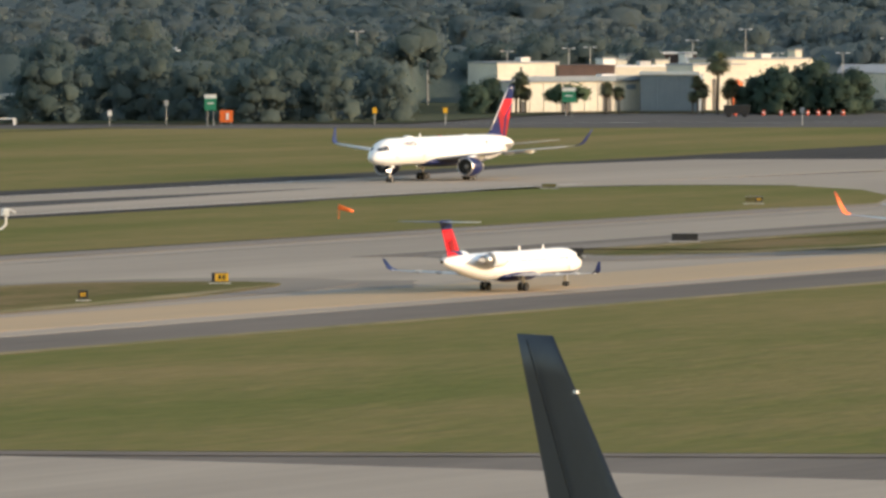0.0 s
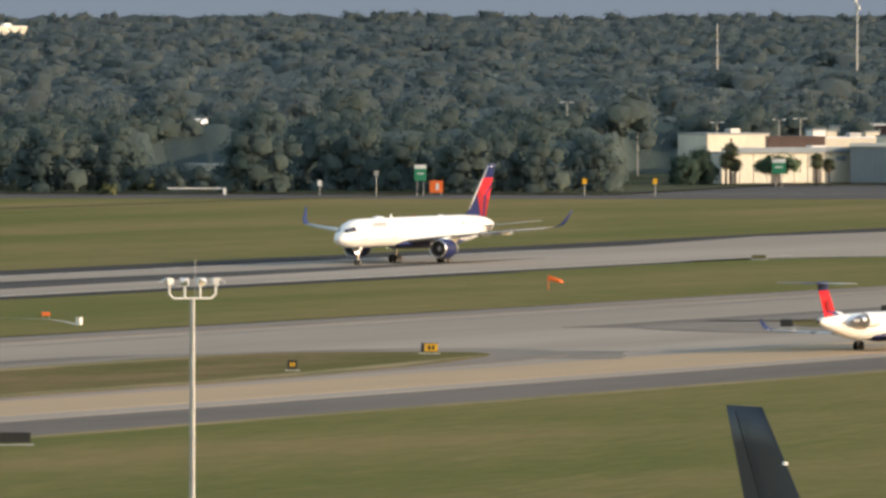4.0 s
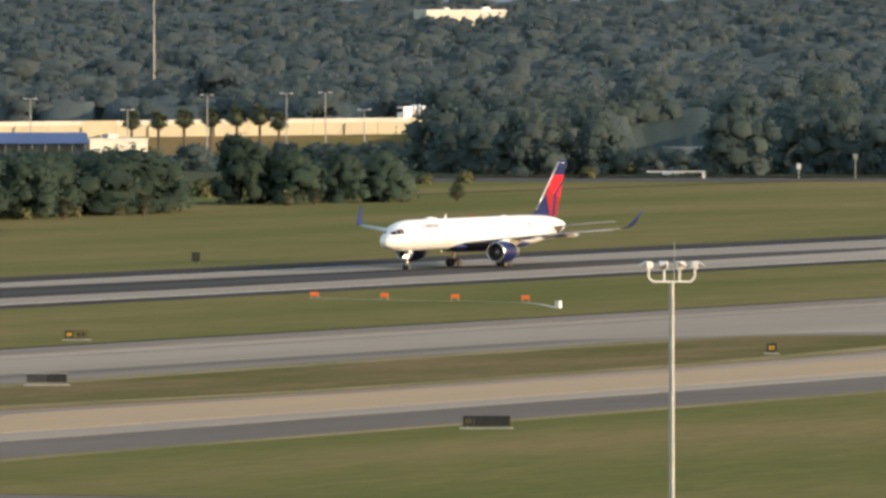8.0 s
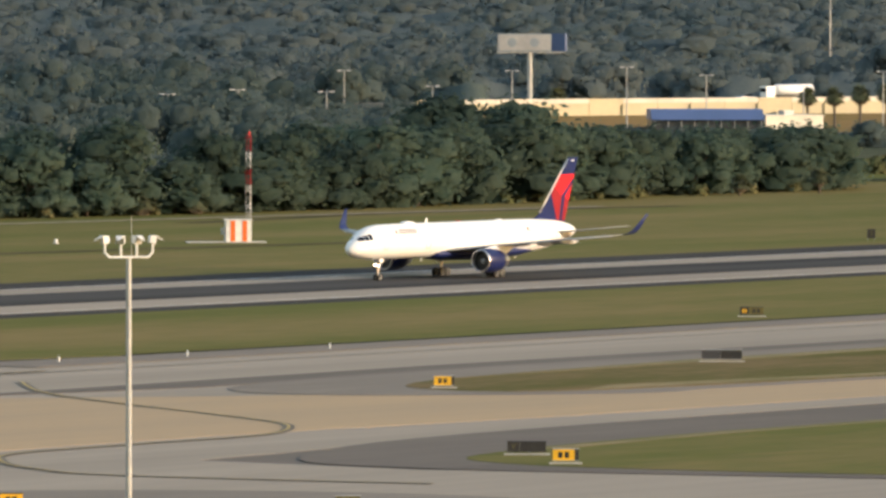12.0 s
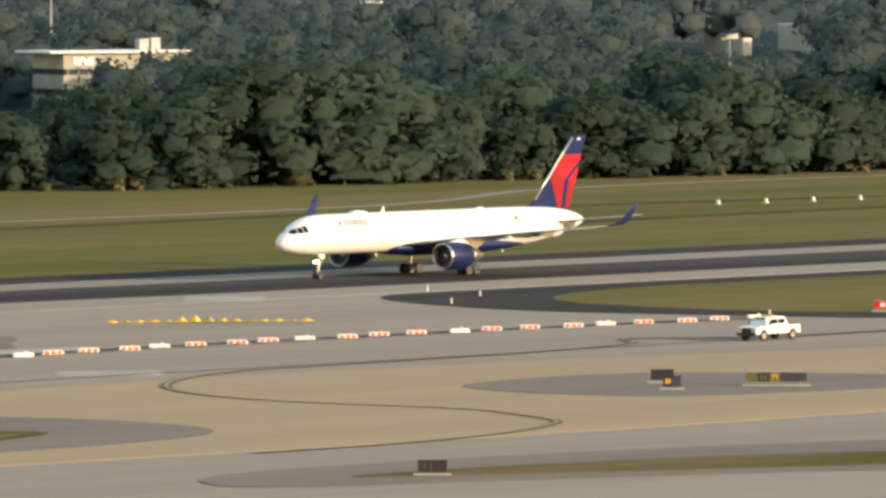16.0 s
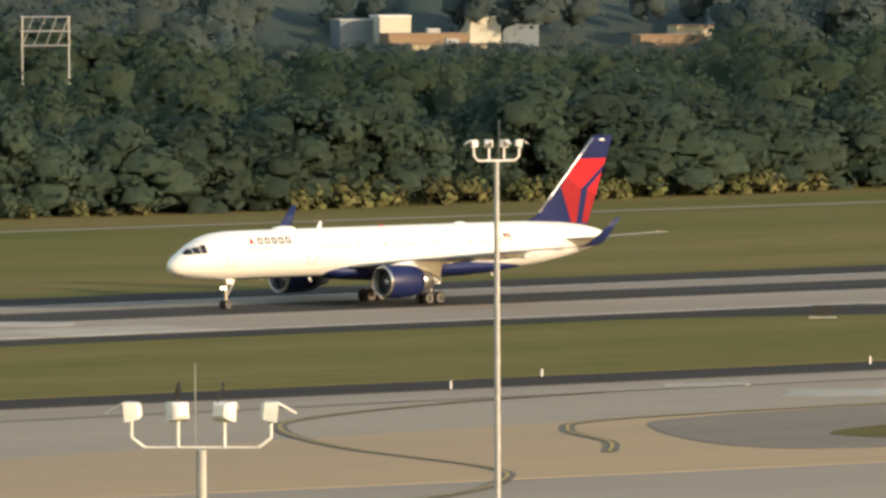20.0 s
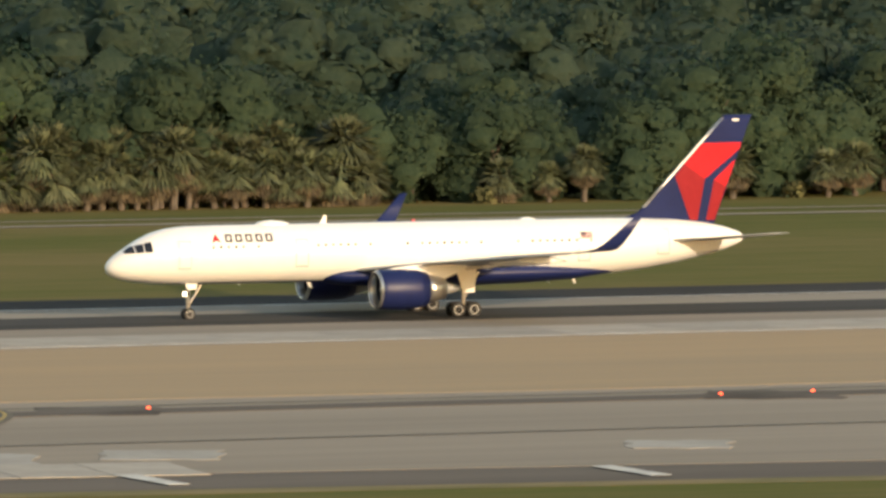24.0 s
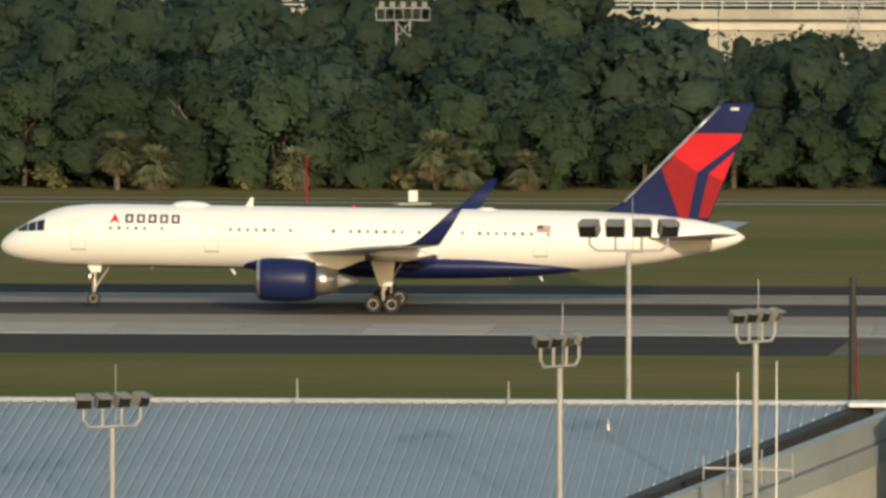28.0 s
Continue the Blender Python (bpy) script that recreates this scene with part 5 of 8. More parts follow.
for k in range(16):
    v, q, nn = small[int(rng.integers(0, 3))]
    N.append(nn)
    az, d = radians(rng.uniform(45.6, 46.5)), rng.uniform(1370, 1395)
    V.append(v * rng.uniform(0.7, 1.2) + np.array((d * math.sin(az), d * math.cos(az), -0.1))), Q.append(q + off)
    off += len(v)
for k in range(14):
    v, q, nn = small[int(rng.integers(0, 3))]
    N.append(nn)
    V.append(v * rng.uniform(0.8, 1.6) + np.array((rng.uniform(1440, 1800), rng.uniform(868, 905), -0.1))), Q.append(q + off)
    off += len(v)
tagged(new("undergrowth", quad_mesh("undergrowth", np.concatenate(V), np.concatenate(Q), SCRUB, np.concatenate(N))), "yellow-green scrub and palmetto at the foot of the trees", "bushes", kind="stuff")


def palm_parts(height, fronds):
    """A cabbage palm: trunk, hanging dry skirt and fan leaves."""
    trunk = tube(bmesh.new(), (0, 0, -0.2), (0.15, 0.05, height), 0.24, 0.19, 8)
    def fans(n, lo, hi, length, droop):
        bm = bmesh.new()
        for k in range(n):
            a = k * 2.4 + rng.uniform(-.3, .3)
            e = rng.uniform(lo, hi)
            d = Vector((math.cos(a) * math.cos(e), math.sin(a) * math.cos(e), math.sin(e)))
            side = d.cross(Vector((0, 0, 1)))
            side = side.normalized() if side.length > 0.1 else Vector((1, 0, 0))
            up = side.cross(d)
            o = Vector((0.15, 0.05, height))
            m = o + d * length * 0.5
            for j in range(-3, 4):
                w = j * 0.32
                tip = m + (d * math.cos(w) + side * math.sin(w)) * length * 0.62 - Vector((0, 0, droop * (0.5 + abs(j) * 0.12)))
                p = side * 0.17 + up * 0.02
                vs = [bm.verts.new(q) for q in (o + d * 0.2, m + p + (side * math.sin(w)) * 0.2, tip, m - p + (side * math.sin(w)) * 0.2)]
                bm.faces.new(vs)
        return bm
    return trunk, fans(fronds + 22, -0.55, 1.35, 1.8, 0.8), fans(fronds - 10, -1.45, -0.6, 1.6, 0.5)


PALMS = []
for h, n in ((2.3, 46), (3.0, 50), (1.7, 44), (7.0, 40), (5.0, 40)):
    PALMS.append([])
    for name, b, mat in zip(("trunk", "fronds", "dry_skirt"), palm_parts(h, n), (BARK, PALM_LEAF, PALM_DEAD)):
        me = bpy.data.meshes.new(name)
        b.to_mesh(me)
        b.free()
        me.materials.append(mat)
        PALMS[-1].append((name, me))


def palm(k, x, y, s, turn):
    t = thing("palm_tree", pose(x, y, 0, 0, 0, turn) @ Matrix.Scale(s, 4), "cabbage palm with grey-green fans and a dry skirt", "palm tree", "palms by the wood")
    for name, me in PALMS[k]:
        o = new(name, me)
        o.parent = t


for x in (281, 283, 285, 287, 288.5, 290, 291.5, 293, 294.5, 296, 297.5, 299, 300.5, 302, 304.5, 306, 307.5, 309, 310.5, 312.5, 315, 318, 331, 335, 338, 361, 364, 352, 222, 214, 190, 184, 168, 160, 128, 121, 110, 96, 88, 72, 40, 8, -2, -45, -58, -72, -69, -47, -40, 985, 1150, 1160):
    palm(int(rng.integers(0, 3)), x, front_line(x) - 1.0 + rng.uniform(-1, 1.5), rng.uniform(1.15, 1.6) if 282 < x < 319 else rng.uniform(0.9, 1.4), rng.uniform(0, 360))
for k in range(26):
    x = 283 + k * 1.45
    palm(k % 2, x, front_line(x) + 1.2 + 0.8 * math.sin(k * 2.1), 1.45 + 0.3 * math.sin(k * 1.7), k * 77 % 360)
for x, y in ((1397, 826), (1402, 824), (1438, 818), (1320, 806), (1300, 808)):
    palm(int(rng.integers(0, 3)), x, y, rng.uniform(0.8, 1.0), rng.uniform(0, 360))

# dark trees and tall palms before the warehouses
for az, d, s in ((65.98, 1945, 0.78), (66.08, 1940, 0.85), (66.18, 1944, 0.9), (66.30, 1942, 0.88), (66.42, 1940, 0.8), (66.52, 1943, 0.66), (64.36, 1940, 0.55), (64.46, 1944, 0.6)):
    tree(int(rng.integers(0, 5)), d * math.sin(radians(az)), d * math.cos(radians(az)), s, rng.uniform(0, 360), "rounded dark green tree before the warehouses", "trees before the warehouses")
for az, k, s in ((64.625, 3, 1.0), (64.60, 4, 1.0), (64.655, 4, 0.85), (65.11, 4, 1.0), (65.185, 4, 0.85), (65.63, 3, 0.9), (65.655, 4, 0.95), (65.60, 4, 0.7), (65.74, 3, 1.45), (65.825, 4, 1.1), (65.80, 4, 0.9), (66.81, 3, 0.9), (66.74, 4, 1.1)):
    palm(k, 1944 * math.sin(radians(az)), 1944 * math.cos(radians(az)), s, rng.uniform(0, 360))
for az in (58.678, 58.82, 58.97, 59.12, 59.25, 59.36, 57.11, 58.52):
    palm(3, 2034 * math.sin(radians(az)), 2034 * math.cos(radians(az)), 1.25 + 0.12 * math.sin(az * 40), rng.uniform(0, 360))
# a flat-topped oak before the cream warehouse
ux, uy = 1942 * math.sin(radians(64.885)), 1942 * math.cos(radians(64.885))
t = thing("tree", pose(ux, uy, 0), "flat-topped dark oak with a bare forked trunk", "tree", "trees before the warehouses")
part("trunk", trunk_mesh(5.5, 0.3), BARK, t)
uv, uq, un = crown_arrays(6.6, 12.5, 26, 44, 0.55, base=0.60, core=0.75, r0=0.08, r1=0.13, cuts=(5, 3))
o = new("crown", quad_mesh("crown", uv, uq, LEAF, un))
o.parent = t


def bare_tree(x, y, s, turn):
    """A leafless tree: trunk and forked branches."""
    t = thing("bare_tree", pose(x, y, 0, 0, 0, turn) @ Matrix.Scale(s, 4), "pale leafless tree standing before the woods", "tree", "bare trees")
    part("trunk", tube(bmesh.new(), (0, 0, -0.2), (0.4, 0.1, 4.6), 0.11, 0.07, 7), BARE, t)
    for k in range(6):
        bm = bmesh.new()
        a, z = k * 2.2, 2.6 + k * 0.38
        tip = (0.3 + 1.9 * math.cos(a), 1.9 * math.sin(a), z + 2.0 + 0.3 * (k % 2))
        tube(bm, (0.3, 0.05, z), tip, 0.05, 0.025, 6)
        for q in (-0.7, 0.8):
            tube(bm, tip, (tip[0] + 0.9 * math.cos(a + q), tip[1] + 0.9 * math.sin(a + q), tip[2] + 0.9), 0.032, 0.012, 5)
        part("branch", bm, BARE, t)


for x, dy, s in ((-66, 2.5, 1.0), (236, 5, 0.95), (992, -1, 0.8), (80, 4.5, 0.85)):
    bare_tree(x, front_line(x) + dy, s, x * 37 % 360)



# ---- airfield signs, lights and markers ----
def toward(x, y):
    """The turn about z that faces a thing's front (-y) to the south-west, where the terminal lies."""
    return math.degrees(math.atan2(-x, y))


def lettering(text, size):
    cu = bpy.data.curves.new("lettering", "FONT")
    cu.body, cu.size, cu.align_x, cu.align_y, cu.extrude = text, size, "CENTER", "CENTER", 0.004
    ob = bpy.data.objects.new("lettering", cu)
    scene.collection.objects.link(ob)
    bpy.context.view_layer.update()
    me = bpy.data.meshes.new_from_object(ob.evaluated_get(bpy.context.evaluated_depsgraph_get()))
    bpy.data.objects.remove(ob)
    bpy.data.curves.remove(cu)
    return me


OLIVE = material("weathered olive sign face", (0.13, 0.11, 0.03), (0.10, 0.085, 0.03), rough=0.6, scale=0.6)
PAD = material("pale concrete pad", (0.48, 0.46, 0.41), (0.40, 0.38, 0.34), rough=0.85, scale=1.0)
SLATE = material("faded black sign face", (0.035, 0.036, 0.040), (0.05, 0.05, 0.055), rough=0.6, scale=0.6)
FACES = {"k": BLACK, "y": YELLOW, "r": SIGN_RED, "o": OLIVE, "s": SLATE}


def airfield_sign(x, y, panels, high, label, turn=None, pad=True):
    """A lit box sign on short legs: panels are (face, width, writing, colour of the writing)."""
    t = thing("airfield_sign", pose(x, y, 0.14, 0, 0, toward(x, y) if turn is None else turn), label, "airport sign", "airfield signs")
    wide = sum(p[1] for p in panels)
    if pad:
        part("concrete_pad", box(bmesh.new(), (wide + 0.5, 1.1, 0.08), (0, 0, 0.02), bevel=0.015), PAD, t)
    a = -wide / 2
    for face, w, text, ink in panels:
        part("sign_panel", box(bmesh.new(), (w - 0.03, 0.30, high - 0.22), (a + w / 2, 0, 0.22 + (high - 0.22) / 2), bevel=0.02), FACES[face], t)
        if text:
            m = lettering(text, (high - 0.22) * 0.78)
            m.materials.append(FACES.get(ink, WHITE))
            o = new("lettering", m)
            o.parent, o.matrix_basis = t, pose(a + w / 2, -0.156, 0.22 + (high - 0.22) / 2, 90, 0, 0)
        elif ink:
            bm = bmesh.new()
            for q in range(2):
                box(bm, (w * 0.2, 0.012, (high - 0.22) * 0.5), (a + w * (0.35 + 0.3 * q), -0.155, 0.22 + (high - 0.22) / 2))
            part("writing_bar", bm, FACES.get(ink, WHITE), t)
        a += w
    part("sign_frame", box(box(bmesh.new(), (wide + 0.04, 0.34, 0.05), (0, 0, high)), (wide + 0.04, 0.34, 0.05), (0, 0, 0.22)), GALVANISED if panels[0][0] != "k" else BLACK, t)
    for s in (-0.4, 0.4):
        part("leg", tube(bmesh.new(), (wide * s, 0, 0), (wide * s, 0, 0.22), 0.04), GALVANISED, t)
    return t


BLK = "black-backed airfield sign on short legs in the grass"
YEL = "yellow taxiway direction sign on short legs"
for x, y, panels, high, label in (
        (904.1, 462.2, (("k", 0.35, "", ""), ("y", 1.35, "", "k")), 1.05, YEL), (856.5, 452.6, (("k", 0.95, "", "y"),), 1.0, BLK), (1045.0, 475.0, (("k", 3.0, "", ""),), 0.95, BLK),
        (993.0, 464.2, (("k", 1.4, "", ""),), 0.95, BLK), (1252.5, 589.7, (("o", 2.0, "", ""),), 0.7, "olive airfield sign low in the grass"), (1193.3, 532.6, (("o", 1.3, "", ""), ("k", 0.95, "", "y")), 0.95, BLK),
        (759.1, 473.6, (("s", 1.7, "", ""), ("k", 1.9, "", "")), 1.05, BLK), (702.4, 396.9, (("k", 0.9, "", "o"), ("k", 2.9, "", "")), 1.0, BLK), (856.6, 530.9, (("k", 0.85, "", "y"), ("o", 1.5, "", "k")), 0.95, BLK),
        (699.4, 463.5, (("y", 1.45, "", "k"), ("k", 0.25, "", "")), 1.0, YEL), (599.2, 386.8, (("y", 1.55, "", "k"), ("k", 0.3, "", "")), 1.05, YEL), (608.6, 396.2, (("k", 0.9, "V", "o"), ("k", 1.9, "", "")), 0.95, BLK),
        (529.5, 384.9, (("k", 0.65, "", "y"), ("y", 1.5, "", "k")), 1.0, YEL), (538.8, 364.5, (("o", 1.65, "", ""),), 1.05, "olive back of an airfield sign"),
        (706.5, 533.9, (("r", 2.1, "", "w"), ("k", 1.2, "", "s")), 0.95, "red runway hold sign with white writing"),
        (592.5, 458.6, (("o", 0.85, "", ""), ("k", 0.95, "", "o"), ("o", 0.75, "M", "y"), ("s", 2.0, "", "")), 1.0, "long taxiway sign with a yellow panel"), (583.6, 461.4, (("k", 0.75, "", "y"), ("s", 0.6, "", "")), 0.95, BLK), (591.4, 468.5, (("k", 1.75, "", ""),), 0.95, BLK),
        (508.0, 462.0, (("k", 0.35, "", ""), ("y", 1.35, "", "k")), 1.05, YEL), (497.7, 455.9, (("k", 0.8, "", ""),), 0.95, BLK), (486.9, 404.1, (("k", 0.85, "V", "o"), ("k", 1.0, "", "")), 0.9, BLK),
        (550.8, 533.2, (("r", 2.3, "1L - 19R", "w"),), 0.9, "red runway hold sign with white writing"), (542.5, 528.5, (("k", 1.9, "", ""), ("k", 1.3, "", "y")), 0.95, BLK),
        (475.9, 464.5, (("k", 1.6, "", "o"),), 0.95, BLK), (508.6, 530.2, (("k", 0.7, "", "o"), ("o", 0.95, "", "k")), 0.9, BLK), (528.4, 579.8, (("k", 1.65, "", ""),), 0.95, BLK),
        (318.2, 538.0, (("r", 2.9, "1L - 19R", "w"), ("o", 0.85, "W6", "y")), 0.95, "red runway hold sign with white runway numbers"), (317.9, 586.4, (("k", 1.1, "", ""),), 0.85, BLK),
        (235.0, 461.0, (("k", 1.05, "V6", "y"), ("y", 1.9, "\u2190W\u2192", "k")), 0.95, "taxiway sign with yellow arrows panel"), (217.7, 460.8, (("o", 1.0, "", "k"), ("k", 0.7, "", "o")), 0.9, "olive airfield sign in the grass"),
        (1279.5, 549.5, (("r", 1.9, "", "w"),), 0.9, "red runway hold sign with white writing"), (146.7, 538.5, (("y", 1.1, "", "k"), ("r", 3.1, "", "w")), 0.9, "red and yellow runway hold sign")):
    airfield_sign(x, y, panels, high, label)
for x, y, n in ((1099.9, 663.9, "3"), (785.1, 665.6, "2"), (477.0, 664.0, "1"), (165.0, 664.0, "")):
    airfield_sign(x, y, (("k", 1.05, n, "o"),), 1.35, "black runway distance sign with a pale numeral", toward(x, y), False)
for x, y in ((64.7, 535.8), (12.3, 579.1), (434.4, 454.0), (94.6, 768.1), (-47.5, 765.6), (738.5, 689.5)):
    t = thing("marker_board", pose(x, y, 0.14 if y < 700 else 0.0, 0, 0, 25), "thin marker board on a white concrete pad", "marker", "marker boards")
    part("concrete_pad", box(bmesh.new(), (2.6, 1.6, 0.10), (0, 0, 0.05), bevel=0.02), PAD, t)
    part("board", box(bmesh.new(), (0.75, 0.08, 0.85), (0.1, 0, 0.62), bevel=0.02), OLIVE if y < 600 else WHITE, t)
    part("leg", tube(bmesh.new(), (0.1, 0, 0.1), (0.1, 0, 0.3), 0.04), GALVANISED, t)

# white edge light posts
post = None
for x, y in ((693, 537.1), (725.9, 521.9), (710.5, 523.2), (700.7, 525.8), (719.8, 597.9), (698, 577), (713, 586), (559, 588), (565, 575), (567, 561), (566, 545), (569, 529), (569, 524), (561, 521), (743, 520), (765, 519.5), (483, 525), (455, 528), (400, 529), (365, 526), (345, 526), (328, 531), (300, 585), (312, 593), (296, 548), (440, 520), (510, 519)):
    if post is None:
        post = thing("edge_light", pose(x, y, 0.06), "short white taxiway edge light post", "light", "edge lights")
        part("stem", tube(bmesh.new(), (0, 0, 0), (0, 0, 0.42), 0.08, 0.07), WHITE, post)
        part("lens", tube(bmesh.new(), (0, 0, 0.42), (0, 0, 0.58), 0.09, 0.05), WHITE, post)
    else:
        copy_thing(post, pose(x, y, 0.06))
for k in range(16):
    copy_thing(post, pose(-85 + k * 14.8, 528.4, 0.14) @ Matrix.Scale(0.5, 4))
# runway-slope lamp units and their trench, and the white cabinet
ribbon("cable_trench", [(984, 579), (981.5, 565), (981, 550), (966, 537)], 0.5, 0.16, PAD, "pale cable trench in the grass")
unit = None
for y in (576.9, 567.8, 558.7, 549.7):
    if unit is None:
        unit = thing("slope_lamp_unit", pose(981.6, y, 0.14, 0, 0, -60), "orange approach lamp box on low legs", "lamp", "approach lamp units")
        part("housing", box(bmesh.new(), (0.95, 0.9, 0.42), (0, 0, 0.55), bevel=0.05), ORANGE, unit)
        part("hood", box(bmesh.new(), (0.85, 0.25, 0.30), (0, 0.5, 0.55), bevel=0.03), BLACK, unit)
        for a in (-0.35, 0.35):
            part("leg", tube(bmesh.new(), (a, 0, 0), (a, 0, 0.35), 0.05), GALVANISED, unit)
    else:
        copy_thing(unit, pose(981.6, y, 0.14, 0, 0, -60))
t = thing("power_cabinet", pose(964.9, 536.2, 0.14), "small white power cabinet on the grass", "cabinet")
part("cabinet_body", box(bmesh.new(), (0.6, 0.5, 0.8), (0, 0, 0.42), bevel=0.03), WHITE, t)
part("cabinet_roof", box(bmesh.new(), (0.7, 0.6, 0.06), (0, 0, 0.85), bevel=0.01), GALVANISED, t)
t = thing("windsock", pose(1111.6, 551.9, 0.14), "bright orange windsock drooping from a short pole", "windsock")
part("pole", tube(bmesh.new(), (0, 0, 0), (0, 0, 1.5), 0.05), ORANGE, t)
part("sock", loft(bmesh.new(), [[(a * 0.4, -a * 0.9 + r * math.cos(k * math.pi / 5) * 0.4, 1.45 - a * 0.28 + r * math.sin(k * math.pi / 5)) for k in range(10)] for a, r in ((0, .34), (.6, .30), (1.2, .24), (1.8, .16))]), ORANGE, t, smooth=True)
# low orange and white barricades in a row across the closed taxiway
LOWBAR = ("low orange and white barricade lying on the taxiway", "low white barricade lying on the taxiway")
bars = {}
for k in range(27):
    x = 569.0 + k * 4.6
    y = 534.5 + 4.2 * math.sin(k / 26 * math.pi) + (0.6 if k % 3 else 0)
    white = k % 4 == 2
    if white not in bars:
        bars[white] = b = thing("barricade", pose(x, y, 0.08, 0, 0, -38), LOWBAR[white], "barricade", "taxiway barricades")
        part("bar", loft(bmesh.new(), [[(a, -.22 * s, 0), (a, .22 * s, 0), (a, .15 * s, h), (a, -.15 * s, h)] for a, s, h in ((-.85, .8, .25), (-.8, 1, .34), (.8, 1, .34), (.85, .8, .25))]), WHITE, b)
        for q in (-0.5, 0.02, 0.52):
            part("stripe", box(bmesh.new(), (0.30, 0.47, 0.24), (q, 0, 0.15)), WHITE if white else ORANGE, b)
        part("lamp", tube(bmesh.new(), (0.2, 0, 0.34), (0.2, 0, 0.46), 0.09), WHITE if white else ORANGE, b)
    else:
        copy_thing(bars[white], pose(x, y, 0.08, 0, 0, -38 + rng.uniform(-9, 9)))
ribbon("barricade_line", [(560, 531), (600, 540), (650, 540), (690, 535)], 0.9, 0.115, SHOULDER, "dark line under the barricades")
# collapsed yellow closure marker
t = thing("closure_marker", pose(656.0, 569.0, 0.10, 0, 0, -42), "collapsed yellow fabric closure marker on the paving", "marker")
for k in range(15):
    a = -8.6 + k * 1.2
    h = 0.22 + 0.4 * math.exp(-((k - 6) / 1.8) ** 2)
    part("fabric_fold", loft(bmesh.new(), [[(a + q, -w, 0), (a + q, w, 0), (a + q, w * .4, hh), (a + q, -w * .5, hh * .8)] for q, w, hh in ((-.55, .12, .08), (0, .35, h), (.5, .14, .10))]), LINE_YELLOW if k % 3 == 1 else YELLOW, t)

part("fabric_sheet", loft(bmesh.new(), [[(a, -w, 0), (a, w, 0), (a, w * .6, .09), (a, -w * .6, .09)] for a, w in ((-9.2, .1), (-6, .3), (-2, .55), (0, .75), (3, .5), (6, .25), (9, .1))]), LINE_YELLOW, t, "flattened yellow fabric")

# red and white approach mast with its hut
t = thing("radio_mast", pose(1145, 791, 0), "red and white lattice radio mast beside the trees", "mast")
for k in range(10):
    z0, z1 = k * 1.15, (k + 1) * 1.15
    paint = DEEP_RED if k in (4, 5, 8, 9) else (WHITE if k % 2 else GALVANISED)
    for i in range(3):
        a0, a1 = i * 2.094, (i + 1) * 2.094
        p = [(0.42 * math.cos(a), 0.42 * math.sin(a)) for a in (a0, a1)]
        part("mast_leg", tube(bmesh.new(), (*p[0], z0), (*p[0], z1), 0.04, n=5), paint, t)
        part("mast_brace", tube(bmesh.new(), (*p[0], z0), (*p[1], z1), 0.02, n=4), paint, t)
        part("mast_brace", tube(bmesh.new(), (*p[1], z0), (*p[0], z1), 0.02, n=4), paint, t)
part("mast_lamp", tube(bmesh.new(), (0, 0, 11.5), (0, 0, 12.0), 0.16), SIGN_RED, t)
t = thing("equipment_hut", pose(1048.4, 726.0, 0, 0, 0, -50), "small white hut with orange stripes on a pad", "hut")
part("concrete_pad", box(bmesh.new(), (10, 4, 0.1), (-1.5, 0, 0.05)), PAD, t)
part("hut_wall", box(bmesh.new(), (3.2, 2.6, 2.7), (0, 0, 1.45), bevel=0.04), WHITE, t)
part("hut_roof", box(bmesh.new(), (3.5, 2.9, 0.12), (0, 0, 2.86), bevel=0.03), WHITE, t)
for q in (-0.75, 0.75):
    part("stripe", box(bmesh.new(), (0.6, 0.03, 2.6), (q, -1.32, 1.45)), ORANGE, t)
part("hut_door", box(bmesh.new(), (0.03, 0.9, 2.0), (-1.62, 0, 1.15)), GALVANISED, t)
part("vent_box", box(bmesh.new(), (0.5, 0.9, 0.8), (-1.9, -0.5, 1.4), bevel=0.02), GALVANISED, t)
t = thing("slim_red_mast", pose(-55.6, 767, 0), "slim red instrument mast with cross arm", "mast")
part("pole", tube(bmesh.new(), (0, 0, 0), (0, 0, 3.6), 0.08, 0.06), DEEP_RED, t)
part("cross_arm", tube(bmesh.new(), (-0.5, 0, 3.65), (0.5, 0, 3.65), 0.05), BLACK, t)
for q in (-0.5, 0.5):
    part("sensor", box(bmesh.new(), (0.16, 0.16, 0.28), (q, 0, 3.82), bevel=0.03), BLACK, t)
for x, y in ((958, 743), (950, 744), (1030, 741), (966, 742), (974, 741)):
    t = thing("sensor_box", pose(x, y, 0), "small white and red sensor box in the grass", "equipment", "sensor boxes")
    part("housing", box(bmesh.new(), (0.32, 0.3, 0.42), (0, 0, 0.38), bevel=0.03), WHITE, t)
    part("base", box(bmesh.new(), (0.6, 0.5, 0.18), (0, 0, 0.09)), ORANGE if x % 2 else PAD, t)


# ---- floodlight masts ----
def polar(az, d):
    return d * math.sin(radians(az)), d * math.cos(radians(az))


